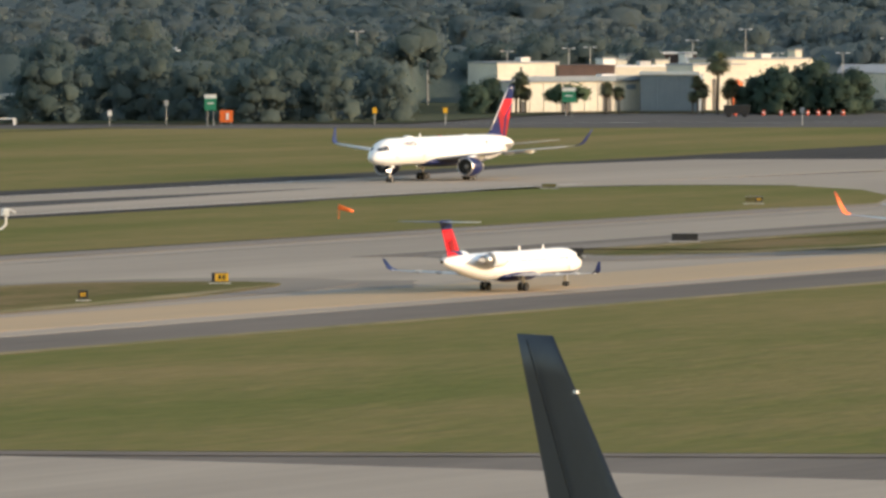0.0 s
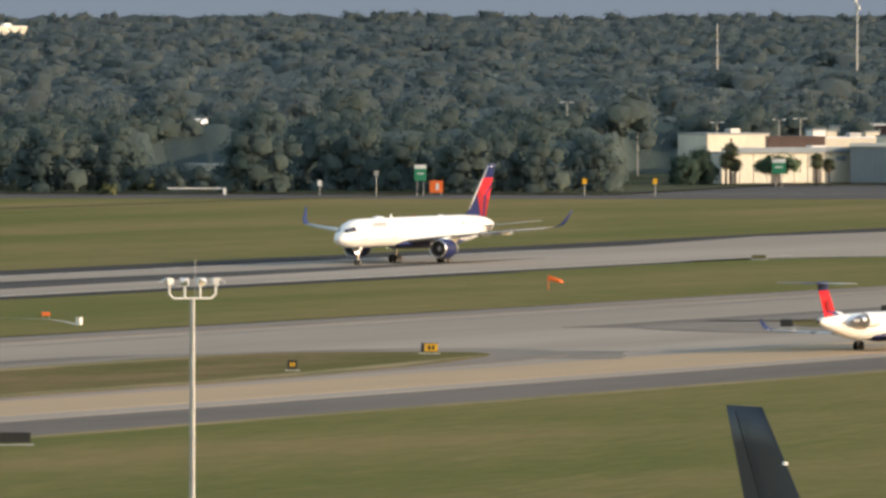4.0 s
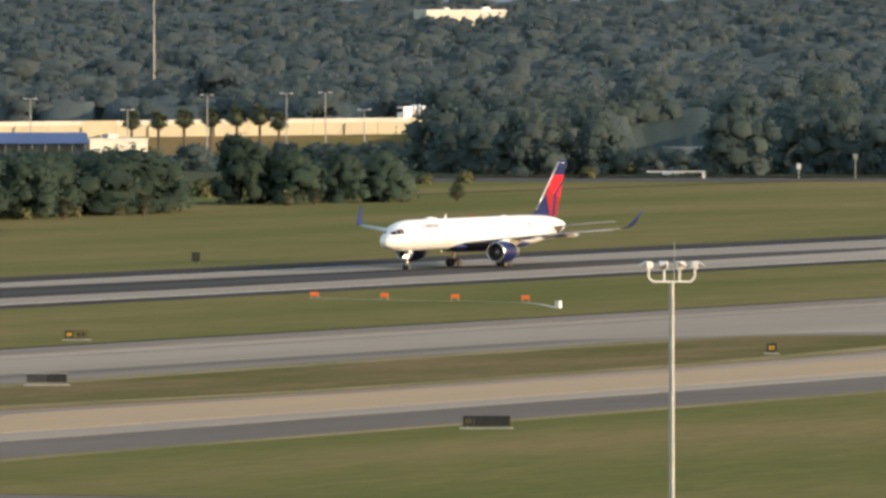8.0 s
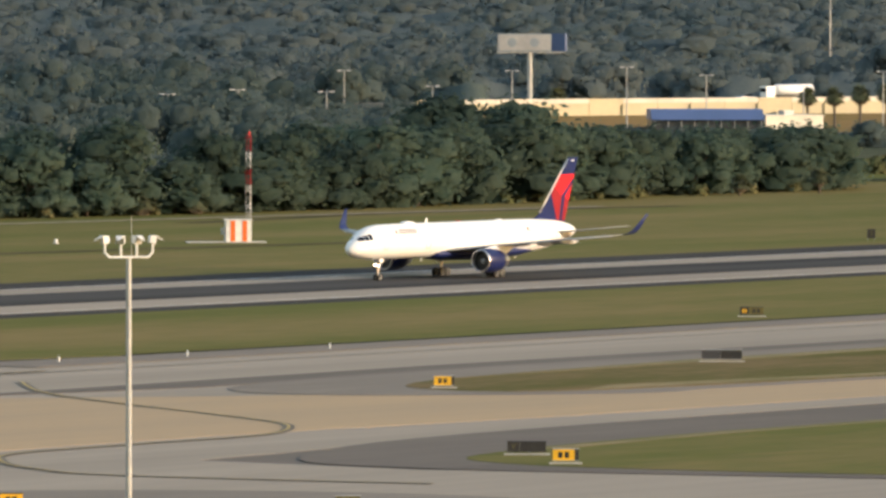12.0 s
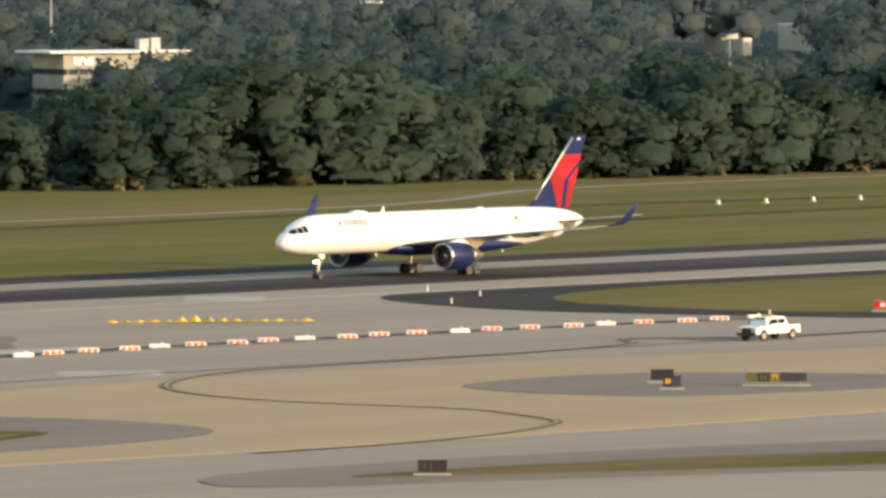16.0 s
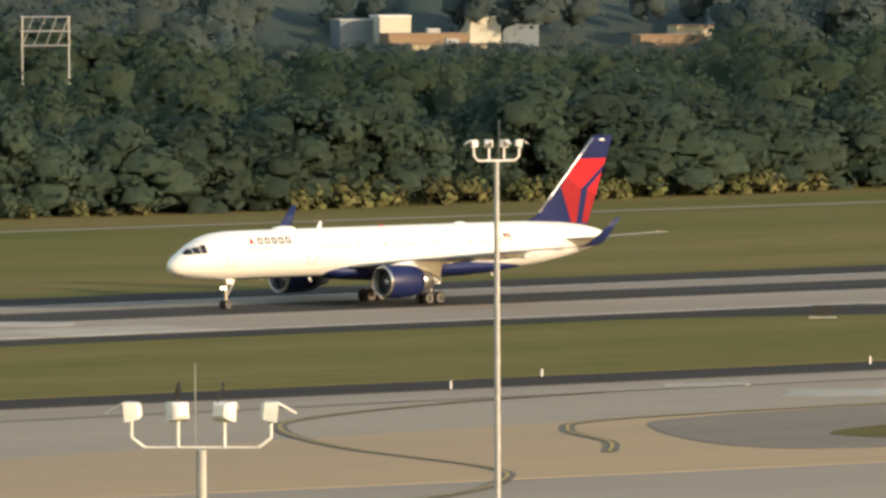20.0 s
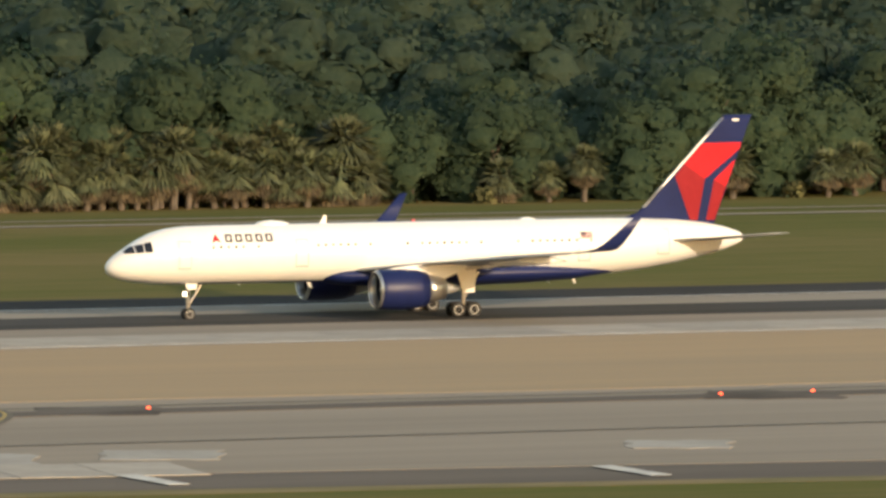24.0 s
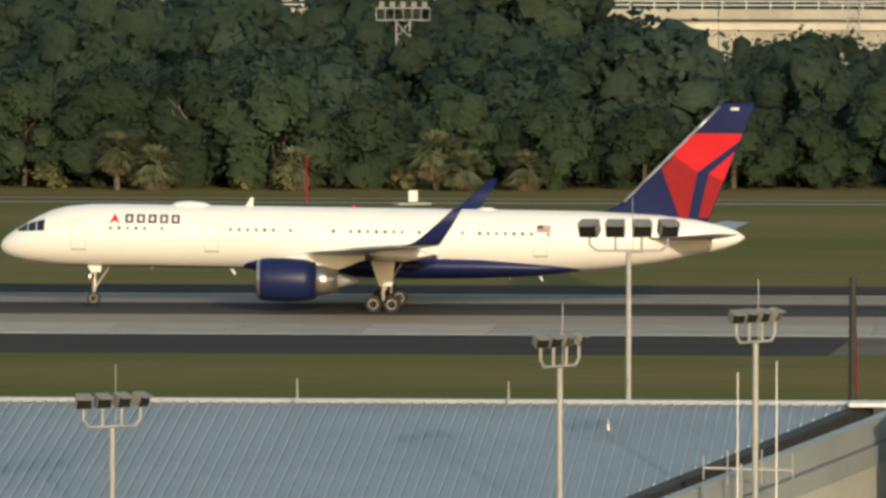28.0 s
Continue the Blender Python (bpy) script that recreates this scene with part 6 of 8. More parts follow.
def floodlight_mast(az, d, top, wide, face, heads=4, label="galvanised floodlight mast with white lamp heads", pale=True):
    """Tapered mast, U-shaped cross arm and hooded lamp heads; face: where the lamps point, degrees from the viewer's line."""
    x, y = polar(az, d)
    t = thing("floodlight_mast", pose(x, y, 0, 0, 0, -az + face), label, "light mast", "floodlight masts")
    part("pole", tube(bmesh.new(), (0, 0, 0), (0, 0, top - 0.8), 0.16 if pale else 0.12, 0.11 if pale else 0.085, 14), GALVANISED, t)
    part("aerial", tube(bmesh.new(), (0.12, 0, top - 0.8), (0.12, 0, top + 1.0), 0.012, n=5), GALVANISED, t)
    bm = bmesh.new()
    h = wide * 0.36
    thin, stub = (0.022, 0.038) if pale and wide > 3 else ((0.05, 0.05) if pale else (0.04, 0.045))
    tube(bm, (-h, 0, top - 0.75), (h, 0, top - 0.75), thin)
    for s in (-1, 1):
        tube(bm, (s * h, 0, top - 0.75), (s * wide * 0.44, 0, top - 0.55), stub)
        tube(bm, (s * wide * 0.44, 0, top - 0.55), (s * wide * 0.44, 0, top - 0.2), stub)
    for k in range(1, heads - 1):
        q = -wide * 0.44 + wide * 0.88 * k / (heads - 1)
        tube(bm, (q, 0, top - 0.75), (q, 0, top - 0.2), stub)
    part("cross_arm", bm, WHITE if pale else GALVANISED, t)
    for k in range(heads):
        q = -wide * 0.44 + wide * 0.88 * k / (heads - 1)
        s = wide / heads * ((0.25 if wide > 3 else 0.30) if pale else 0.44)
        tall = 1.0 if pale else 0.8
        m = pose(q, 0, top, 22 if not pale else 6, 0, (k - (heads - 1) / 2) * (58 if pale else 14))
        b = part("lamp_head", loft(bmesh.new(), [[(-s * a, yy, -s * tall * c), (s * a, yy, -s * tall * c), (s * a, yy, s * tall * c), (-s * a, yy, s * tall * c)] for yy, a, c in ((s * 1.0, .55, .55), (s * .7, .9, .85), (-s * .5, 1.0, 1.0), (-s * .7, 1.0, 1.0))]), WHITE if pale else HEAD_GREY, t, at=m)
        part("visor", loft(bmesh.new(), [[(-s * a, yy, s * tall * c), (s * a, yy, s * tall * c), (s * a, yy, s * tall * c - .03), (-s * a, yy, s * tall * c - .03)] for yy, a, c in ((-s * .7, 1.0, 1.0), (-s * (2.6 if pale else 1.2), .12 if pale else .8, .15 if pale else .95))]), WHITE if pale else HEAD_GREY, b)
        part("lamp_glass", box(bmesh.new(), (s * (1.7 if pale else 1.8), .02, s * (1.7 if pale else 1.4)), (0, -s * .72, 0)), STEEL if pale else GLASS_DARK, b)
    return t


for az, d, top, wide, face in ((61.58, 452, 23.1, 2.4, 12), (54.68, 430, 23.8, 2.4, 16), (47.45, 430, 23.9, 2.5, 10), (40.50, 440, 23.4, 2.3, 14), (36.63, 500, 18.0, 2.0, 12), (38.82, 210, 24.3, 3.3, 176)):
    floodlight_mast(az, d, top, wide, face)
GREY = "grey floodlight mast with square lamp heads over the terminal roof"
for az, d, top, wide, face, front in ((-2.32, 330, 19.6, 2.9, 0, 0), (-2.71, 284, 18.7, 1.9, 50, 1), (-1.60, 284, 19.4, 1.9, 50, 1), (-0.167, 330, 17.2, 1.9, 48, 0), (1.83, 330, 19.6, 2.9, 0, 0), (1.887, 284, 20.7, 1.7, 48, 1), (3.19, 290, 21.1, 1.8, 50, 1), (-5.25, 284, 17.0, 2.1, 30, 1)):
    floodlight_mast(az, d, top, wide, face, label=GREY, pale=False)


def crow(m):
    t = thing("crow", m, "black crow perched on a floodlight", "bird", "perched crows")
    part("body", loft(bmesh.new(), [[(r * math.cos(k * math.pi / 5), a * 0.35 + r * .2, .08 + a + r * math.sin(k * math.pi / 5) * .6) for k in range(10)] for a, r in ((-.05, .02), (.0, .06), (.09, .075), (.17, .05), (.2, .03))]), BLACK, t, smooth=True)
    part("head", tube(tube(bmesh.new(), (0, .06, .26), (0, .08, .34), .045, .03, 8), (0, .1, .31), (0, .17, .30), .014, .004, 6), BLACK, t)
    part("tail", prism(bmesh.new(), [(-.03, .05), (.03, .05), (.04, -.14), (-.04, -.14)], "y", -.06, -.04), BLACK, t)
    for s in (-.025, .025):
        part("leg", tube(bmesh.new(), (s, 0, 0), (s, 0.01, .1), .007, n=5), BLACK, t)


cx, cy = polar(38.82, 210)
for q, rz in ((-0.48, 20), (0.40, 120)):
    p = pose(cx, cy, 24.3 + 0.27, 0, 0, -38.82 + 176) @ pose(-q, 0, 0, 0, 0, rz)
    crow(p)



# ---- buildings and roads beyond the field ----
CREAM = material("cream painted wall", (0.62, 0.58, 0.47), (0.52, 0.48, 0.39), rough=0.85, scale=7.0)
OLD_CONCRETE = material("weathered grey concrete", (0.44, 0.41, 0.33), (0.34, 0.32, 0.26), rough=0.9, scale=5.0, fine=6.0)
BEIGE = material("beige concrete", (0.52, 0.44, 0.28), (0.44, 0.38, 0.25), rough=0.9, scale=8.0)
BLUE_GREY = material("blue-grey cladding", (0.20, 0.24, 0.27), (0.17, 0.205, 0.235), rough=0.7, scale=6.0)
DARK_WALL = material("dark shaded glazing", (0.035, 0.04, 0.045), (0.05, 0.055, 0.06), rough=0.3, scale=4.0)
BLUE_ROOF = material("blue metal roof edge", (0.075, 0.115, 0.235), (0.062, 0.10, 0.20), rough=0.5, scale=6.0)
BROWN_ROOF = material("brown gravel roof", (0.30, 0.20, 0.12), (0.24, 0.16, 0.10), rough=0.9, scale=6.0)
CHAIN = material("dull fence metal", (0.16, 0.16, 0.15), (0.12, 0.12, 0.115), rough=0.7, scale=2.0)


def block(name, az, d, wide, deep, z0, z1, wall, roof, label, windows=(), skew=36.0, category="building"):
    """A flat-roofed building facing the viewer: walls, parapet, roof units, windows as (left, bottom, width, height)."""
    x, y = polar(az, d)
    t = thing(name, pose(x, y, 0, 0, 0, -az + skew), label, category)
    part("wall", box(bmesh.new(), (wide, deep, z1 - z0), (0, deep / 2, (z0 + z1) / 2), bevel=0.05), wall, t)
    part("roof", box(bmesh.new(), (wide + 0.3, deep + 0.3, 0.3), (0, deep / 2, z1 + 0.15), bevel=0.05), roof, t)
    if z0 > 0.2:
        part("plinth", box(bmesh.new(), (wide * 0.98, deep * 0.98, z0), (0, deep / 2, z0 / 2)), DARK_WALL, t)
    for a, b, w, h in windows:
        part("window", box(bmesh.new(), (w, 0.12, h), (a + w / 2, -0.03, b + h / 2)), DARK_WALL, t)
    n = int(wide // 14)
    for k in range(n):
        part("roof_unit", box(bmesh.new(), (2.4 + k % 3, 2.0, 0.9 + 0.4 * (k % 2)), (-wide / 2 + (k + 0.6) * wide / n, deep * 0.4, z1 + 0.7), bevel=0.06), WHITE if k % 2 else GALVANISED, t)
    return t


# white warehouses by the perimeter road
W = "low cream warehouse with flat roof beyond the perimeter road"
MAROON = material("dark red-brown roofing", (0.10, 0.062, 0.052), (0.075, 0.05, 0.044), rough=0.8, scale=4.0)
GREY_ROOF = material("grey membrane roof", (0.30, 0.31, 0.31), (0.24, 0.25, 0.25), rough=0.85, scale=5.0)
t = block("warehouse", 64.95, 1962, 31.5, 9, 0, 6.0, CREAM, GREY_ROOF, W, [(-13.4, 0.2, 0.9, 2.1), (-4.0, 0.2, 2.2, 2.6), (6.0, 0.2, 2.2, 2.6)])
part("fascia", box(bmesh.new(), (31.8, 0.4, 1.1), (0, -0.3, 6.6), bevel=0.04), BLUE_GREY, t, "grey metal roof fascia")
part("wall_sign", box(bmesh.new(), (2.6, 0.1, 0.9), (12.6, -0.06, 4.9), bevel=0.02), BLUE_GREY, t)
for k in range(10):
    part("wall_pilaster", box(bmesh.new(), (0.22, 0.14, 5.9), (-14.6 + k * 3.25, -0.06, 2.95)), CREAM, t)
t = block("warehouse", 65.47, 1966, 11.5, 14, 0, 7.1, BLUE_GREY, GREY_ROOF, "blue-grey clad warehouse beyond the perimeter road", skew=-6.0)
for k in range(12):
    part("cladding_rib", box(bmesh.new(), (0.12, 0.10, 7.0), (-5.3 + k * 0.96, -0.04, 3.5)), BLUE_GREY, t)
part("parapet", box(bmesh.new(), (11.7, 0.3, 0.7), (0, -0.2, 7.6), bevel=0.03), WHITE, t, "white roof parapet")
block("warehouse", 64.67, 1998, 15.0, 10, 0, 9.1, CREAM, GREY_ROOF, W, [(-2, 6.8, 0.5, 1.6), (6.6, 6.4, 0.5, 2.4)])
block("warehouse", 65.00, 2004, 12.0, 8, 0, 8.4, MAROON, MAROON, "dark red-brown roofed store behind the cream warehouse", skew=20.0)
block("warehouse", 65.32, 2010, 15.0, 8, 0, 8.2, CREAM, WHITE, "white roofed warehouse with rooftop plant", skew=24.0)
t = block("warehouse", 65.75, 1976, 12.5, 9, 0, 9.0, CREAM, GREY_ROOF, "cream warehouse with an orange loading door", [(-4.8, 0.2, 1.6, 5.2), (-1.6, 0.2, 0.8, 6.2)])
door = part("loading_door", box(bmesh.new(), (2.6, 0.2, 4.6), (4.4, -0.10, 2.6), bevel=0.05), ORANGE, t, "orange loading door")
part("door_arch", tube(bmesh.new(), (4.4, 0.0, 4.9), (4.4, -0.2, 4.9), 1.3, n=20), ORANGE, door)
block("warehouse", 66.03, 2030, 22.0, 12, 0, 9.4, CREAM, GREY_ROOF, W, [(4.0, 6.6, 1.0, 1.5), (6.2, 6.6, 1.0, 1.5), (8.4, 6.4, 0.7, 2.0)])
t = block("warehouse", 65.52, 2075, 7.5, 6, 0, 10.0, MAROON, WHITE, "dark red-brown plant room with a white roof edge", skew=10.0)
for az, d, w, z, mat in ((65.13, 2050, 3.0, 9.3, WHITE), (65.20, 2052, 2.2, 9.0, CREAM), (65.27, 2056, 3.6, 9.9, CREAM), (65.36, 2060, 2.6, 9.6, WHITE), (65.43, 2052, 3.2, 8.9, CREAM), (65.58, 2072, 1.6, 10.0, WHITE), (65.92, 2060, 2.6, 10.3, CREAM), (66.20, 2065, 1.5, 10.8, CREAM)):
    block("roof_plant_house", az, d, w, 3, 0, z, mat, GREY_ROOF, "small pale roof-top house among the warehouses", skew=30.0)
t = block("warehouse", 66.57, 2112, 11.4, 9, 0, 5.4, BLUE_GREY, GREY_ROOF, "grey warehouse with a dark doorway", [(1.9, 0.6, 1.9, 1.5)], skew=-14.0)
part("roof_slope", prism(bmesh.new(), [(-0.4, 5.4), (9.4, 5.4), (9.4, 7.2), (4.0, 7.2)], "x", -5.9, 5.9), GREY_ROOF, t, "grey pitched roof")
block("warehouse", 66.82, 2085, 10.2, 8, 0, 5.7, CREAM, GREY_ROOF, W, [(-2.0, 4.3, 1.2, 0.8), (-0.4, 4.3, 1.2, 0.8)])
x, y = polar(66.825, 2170)
t = thing("billboard", pose(x, y, 0, 0, 0, -67), "blue-grey roadside board on two tall posts", "billboard")
part("panel", box(bmesh.new(), (8.4, 0.4, 3.4), (0, 0, 10.7), bevel=0.03), GREY_ROOF, t)
for q in (0.2, 1.1):
    part("panel_slot", box(bmesh.new(), (2.0, 0.1, 0.5), (2.6, -0.22, 10.5 + q)), DARK_WALL, t)
for q in (-4.1, 4.1):
    part("post", tube(bmesh.new(), (q, 0.3, 0), (q, 0.3, 12.6), 0.2), WHITE, t)
block("warehouse", 61.68, 1990, 4, 6, 0, 3.0, CREAM, CREAM, "small pale shed among the trees")
block("warehouse", 61.86, 1995, 5, 6, 0, 3.0, CREAM, CREAM, "small pale shed among the trees")
# freeway on a beige retaining wall
x0, y0 = polar(56.3, 2010)
x1, y1 = polar(60.45, 2112)
along = Vector((x1 - x0, y1 - y0, 0))
x0_fw, y0_fw = x0, y0
length = along.length
fw = thing("freeway_wall", pose(x0, y0, 0, 0, 0, math.degrees(math.atan2(along.y, along.x))), "long beige concrete freeway wall with parapet", "wall")
FW_TOP = 7.7
for k in range(22):
    w = length / 22
    part("wall_panel", box(bmesh.new(), (w - 0.12, 1.0, FW_TOP - 0.9), (w * (k + 0.5), 0, (FW_TOP - 0.9) / 2), bevel=0.03), BEIGE, fw)
    part("parapet", box(bmesh.new(), (w - 0.05, 0.5, 0.9), (w * (k + 0.5), -0.3, FW_TOP - 0.45), bevel=0.03), CREAM if k % 5 else BEIGE, fw)
    if k % 2 == 0:
        part("column", box(bmesh.new(), (0.9, 1.3, FW_TOP - 1.2), (w * k, -0.3, (FW_TOP - 1.2) / 2), bevel=0.05), BEIGE, fw)
part("embankment", prism(bmesh.new(), [(-16, 0), (-0.55, 0), (-0.55, 4.3), (-2.0, 4.2)], "x", 0, length), WEEDS, fw, "dry grassy bank at the foot of the wall")
part("deck", box(bmesh.new(), (length, 22, 0.8), (length / 2, 11.5, FW_TOP - 1.3)), CONCRETE, fw)
t = block("depot", 57.96, 1972, 21.7, 16, 0, 4.4, DARK_WALL, BLUE_ROOF, "depot with dark front and a long blue metal roof", skew=4.0)
part("roof_slope", prism(bmesh.new(), [(-0.8, 4.45), (16.2, 4.45), (16.2, 6.4), (4.2, 6.4)], "x", -11.0, 11.0), BLUE_ROOF, t, "sloping blue sheet-metal roof")
for k in range(9):
    part("bay_post", box(bmesh.new(), (0.14, 0.2, 4.3), (-10.4 + k * 2.6, -0.3, 2.15)), GALVANISED, t)
block("depot", 58.45, 1985, 14, 12, 0, 4.9, CREAM, CREAM, "cream depot annexe beside the freeway", [(1, 0.3, 2.0, 2.6), (-4, 0.3, 2.0, 2.6)])


def street_lamp(az, d, high, base=0.0, label="tall grey street lamp with a short arm"):
    x, y = polar(az, d)
    t = thing("street_lamp", pose(x, y, base, 0, 0, -az), label, "street lamp", "street lamps")
    part("pole", tube(bmesh.new(), (0, 0, -base), (0, 0, high), 0.16, 0.10, 8), GALVANISED, t)
    part("arm", tube(bmesh.new(), (-0.9, 0, high), (0.9, 0, high), 0.06, n=6), GALVANISED, t)
    for s in (-1, 1):
        part("lamp_head", box(bmesh.new(), (0.8, 0.4, 0.2), (s * 1.0, 0, high), bevel=0.04), WHITE, t)


for az in (57.95, 58.5, 58.95, 59.4, 59.62, 59.84, 60.27, 60.72, 57.5, 56.85, 56.4, 55.9):
    street_lamp(az, 2012, 9.6 + 2.2 * math.sin(az * 9) + (1.0 if az > 60.2 else 3.0))
for az in (64.55, 64.9, 65.02, 65.6, 65.9, 66.08, 66.45, 66.7, 64.1, 63.7):
    street_lamp(az, 2040, 13.0 + 2.5 * math.sin(az * 17))
for az, d, h in ((46.05, 1440, 9.6), (46.25, 1445, 11), (46.55, 1450, 9.0), (47.45, 1300, 12.5), (47.5, 1310, 13.6), (44.9, 1420, 12), (44.6, 1420, 13.5), (45.2, 1420, 12.5), (43.9, 1430, 11), (51.2, 1700, 13), (52.0, 1720, 13), (53.4, 1700, 13.5), (54.9, 1700, 13.0), (55.3, 1680, 14), (55.8, 1700, 13.4)):
    street_lamp(az, d, h)
for az, d, h in ((58.65, 2500, 34), (64.55, 3000, 29), (66.2, 3400, 33), (46.22, 1900, 27), (46.68, 1900, 26), (47.1, 1900, 25.5), (48.16, 2000, 26)):
    x, y = polar(az, d)
    t = thing("radio_mast", pose(x, y, 0), "slender grey radio mast above the woods", "mast", "far masts")
    part("mast_shaft", tube(bmesh.new(), (0, 0, 0), (0, 0, h), 0.30, 0.12, 6), GALVANISED, t)
x, y = polar(65.34, 2900)
t = thing("antenna_tower", pose(x, y, 0, 0, 0, -65), "white antenna tower with drum aerials on top", "mast")
part("mast_shaft", tube(bmesh.new(), (0, 0, 0), (0, 0, 37.6), 0.42, 0.26, 10), GALVANISED, t)
for z, s in ((37.9, 1), (35.6, -1), (33.4, 1)):
    part("drum_aerial", tube(bmesh.new(), (s * 0.5, -0.3, z - 0.5), (s * 0.5, -0.3, z + 0.6), 0.42, 0.42, 10), WHITE, t)
# billboard seen over the trees
x, y = polar(56.95, 2030)
t = thing("billboard", pose(x, y, 0, 0, 0, -57 + 10), "two-sided roadside billboard on one steel column", "billboard")
part("column", tube(bmesh.new(), (0, 0, 0), (0, 0, 17.0), 0.6, 0.5, 12), GALVANISED, t)
part("catwalk", box(bmesh.new(), (13.5, 1.4, 0.2), (0, 0, 17.0)), GALVANISED, t)
b = part("panel", box(bmesh.new(), (11.0, 0.4, 3.6), (-1.2, -0.6, 19.0), bevel=0.03), BLUE_GREY, t)
part("poster", box(bmesh.new(), (10.6, 0.06, 3.1), (-1.2, -0.83, 19.0)), GREY_ROOF, b, "pale poster with dark shapes")
for q in (-3.8, 0.8):
    part("poster_shape", tube(bmesh.new(), (q, -0.87, 19.0), (q, -0.90, 19.0), 0.9, 0.9, 16), BLUE_GREY, b)
part("side_panel", box(bmesh.new(), (0.4, 9.0, 3.6), (5.2, 3.6, 19.0), Matrix.Rotation(0.5, 4, "Z")), BLUE_ROOF, t, "dark blue rear panel")
# white blocks in the woods
for az, d, w, z in ((52.02, 2380, 4, 5.2), (52.10, 2375, 2.5, 4.2), (52.44, 2385, 4, 7.4), (52.53, 2380, 5, 6.2), (52.68, 2385, 4, 6.4), (50.35, 2600, 10, 7), (54.3, 2250, 5, 4), (55.5, 2200, 7, 4), (49.95, 2700, 10, 10), (60.42, 4100, 40, 24.4)):
    block("far_building", az, d, w, 9, 0, z, CREAM, WHITE, "pale flat-roofed building half hidden in the woods")
# office block with banded storeys
x, y = polar(48.58, 1700)
t = thing("office_building", pose(x, y, 0, 0, 0, -48.3 + 22), "three-storey beige office block with dark window bands", "building")
part("core_wall", box(bmesh.new(), (21.4, 13.0, 11.0), (0, 7, 5.5)), DARK_WALL, t)
for lo, hi in ((0.0, 0.9), (1.9, 4.1), (5.2, 7.6), (8.6, 11.2)):
    part("storey_band", box(bmesh.new(), (22.4, 14.0, hi - lo), (0, 7, (lo + hi) / 2), bevel=0.05), OLD_CONCRETE, t)
for k in range(12):
    for z in (4.65, 8.1):
        part("window_mullion", box(bmesh.new(), (0.14, 0.12, 1.1), (-10.2 + k * 1.85, 0.42, z)), GALVANISED, t)
part("roof", box(bmesh.new(), (25.5, 16, 0.4), (-1.2, 7, 11.45), bevel=0.05), WHITE, t)
part("sign_panel", box(bmesh.new(), (3.6, 0.1, 1.3), (-7.6, -0.06, 9.9)), WHITE, t)
for q, h in ((5.5, 1.9), (7.6, 2.1)):
    part("roof_unit", box(bmesh.new(), (1.7, 2, h), (q, 6, 11.6 + h / 2), bevel=0.05), GALVANISED, t)
# field wall and wire fence in the gap of the woods
x0, y0 = polar(45.5, 1405)
x1, y1 = polar(46.75, 1470)
al = Vector((x1 - x0, y1 - y0, 0))
t = thing("boundary_wall", pose(x0, y0, 0, 0, 0, math.degrees(math.atan2(al.y, al.x))), "low pale concrete wall along the road", "wall")
for k in range(12):
    part("wall_panel", box(bmesh.new(), (al.length / 12 - 0.08, 0.5, 2.6), (al.length / 12 * (k + .5), 0, 1.3), bevel=0.03), OLD_CONCRETE, t)
fence = thing("wire_fence", pose(x0 - 20, y0 - 75, 0, 0, 0, math.degrees(math.atan2(al.y, al.x)) + 6), "grey chain-link fence with thin posts", "fence")
for k in range(16):
    part("post", tube(bmesh.new(), (k * 4.5, 0, 0), (k * 4.5, 0, 2.2), 0.05, n=6), CHAIN, fence)
for z in (0.5, 1.0, 1.5, 2.1):
    part("wire", tube(bmesh.new(), (0, 0, z), (67.5, 0, z), 0.025, n=5), CHAIN, fence)
for az, d, h in ((46.03, 1440, 6.2), (46.58, 1440, 4.0)):
    x, y = polar(az, d)
    t = thing("road_sign_gantry", pose(x, y, 0, 0, 0, -46), "white sign panel on posts beside the road", "road sign")
    for s in (-0.7, 0.7):
        part("post", tube(bmesh.new(), (s, 0, 0), (s, 0, h), 0.10), GALVANISED, t)
    part("panel", box(bmesh.new(), (2.0, 0.15, 1.5), (0, -0.1, h), bevel=0.03), WHITE, t)
for az in (47.26, 46.98):
    x, y = polar(az, 1265 if az > 47.1 else 1300)
    t = thing("stadium_light", pose(x, y, 0, 0, 0, -47), "tall pole with a rack of floodlights among the trees", "light mast")
    part("pole", tube(bmesh.new(), (0, 0, 0), (-0.6, 0, 13.8), 0.22, 0.15), GALVANISED, t)
    for k in range(6):
        part("lamp_head", box(bmesh.new(), (0.5, 0.3, 0.5), (-1.4 + (k % 3) * 0.75, 0, 13.6 + (k // 3) * 0.7), bevel=0.05), WHITE, t)
# factory roofs above the trees
for az, d, w, z, roof, wall in ((39.72, 1900, 7, 5.6, GALVANISED, BLUE_GREY), (39.93, 1895, 6, 6.4, WHITE, CREAM), (40.12, 1860, 15, 3.6, BROWN_ROOF, BROWN_ROOF), (40.22, 1830, 17, 2.2, BROWN_ROOF, BEIGE), (40.44, 1905, 6, 6.0, GALVANISED, CREAM), (40.64, 1910, 7, 5.2, GALVANISED, BLUE_GREY), (41.5, 1850, 12, 3.4, BROWN_ROOF, BROWN_ROOF), (41.66, 1880, 9, 4.6, BROWN_ROOF, BEIGE), (41.88, 1930, 9, 6.8, GALVANISED, BLUE_GREY), (41.05, 1990, 14, 4.4, GALVANISED, BLUE_GREY), (38.7, 2000, 20, 4.0, GALVANISED, BLUE_GREY), (38.3, 2005, 9, 4.2, WHITE, CREAM)):
    block("factory_building", az, d, w, 9, 0, z, wall, roof, "low factory building with flat roofs among trees", skew=12.0)
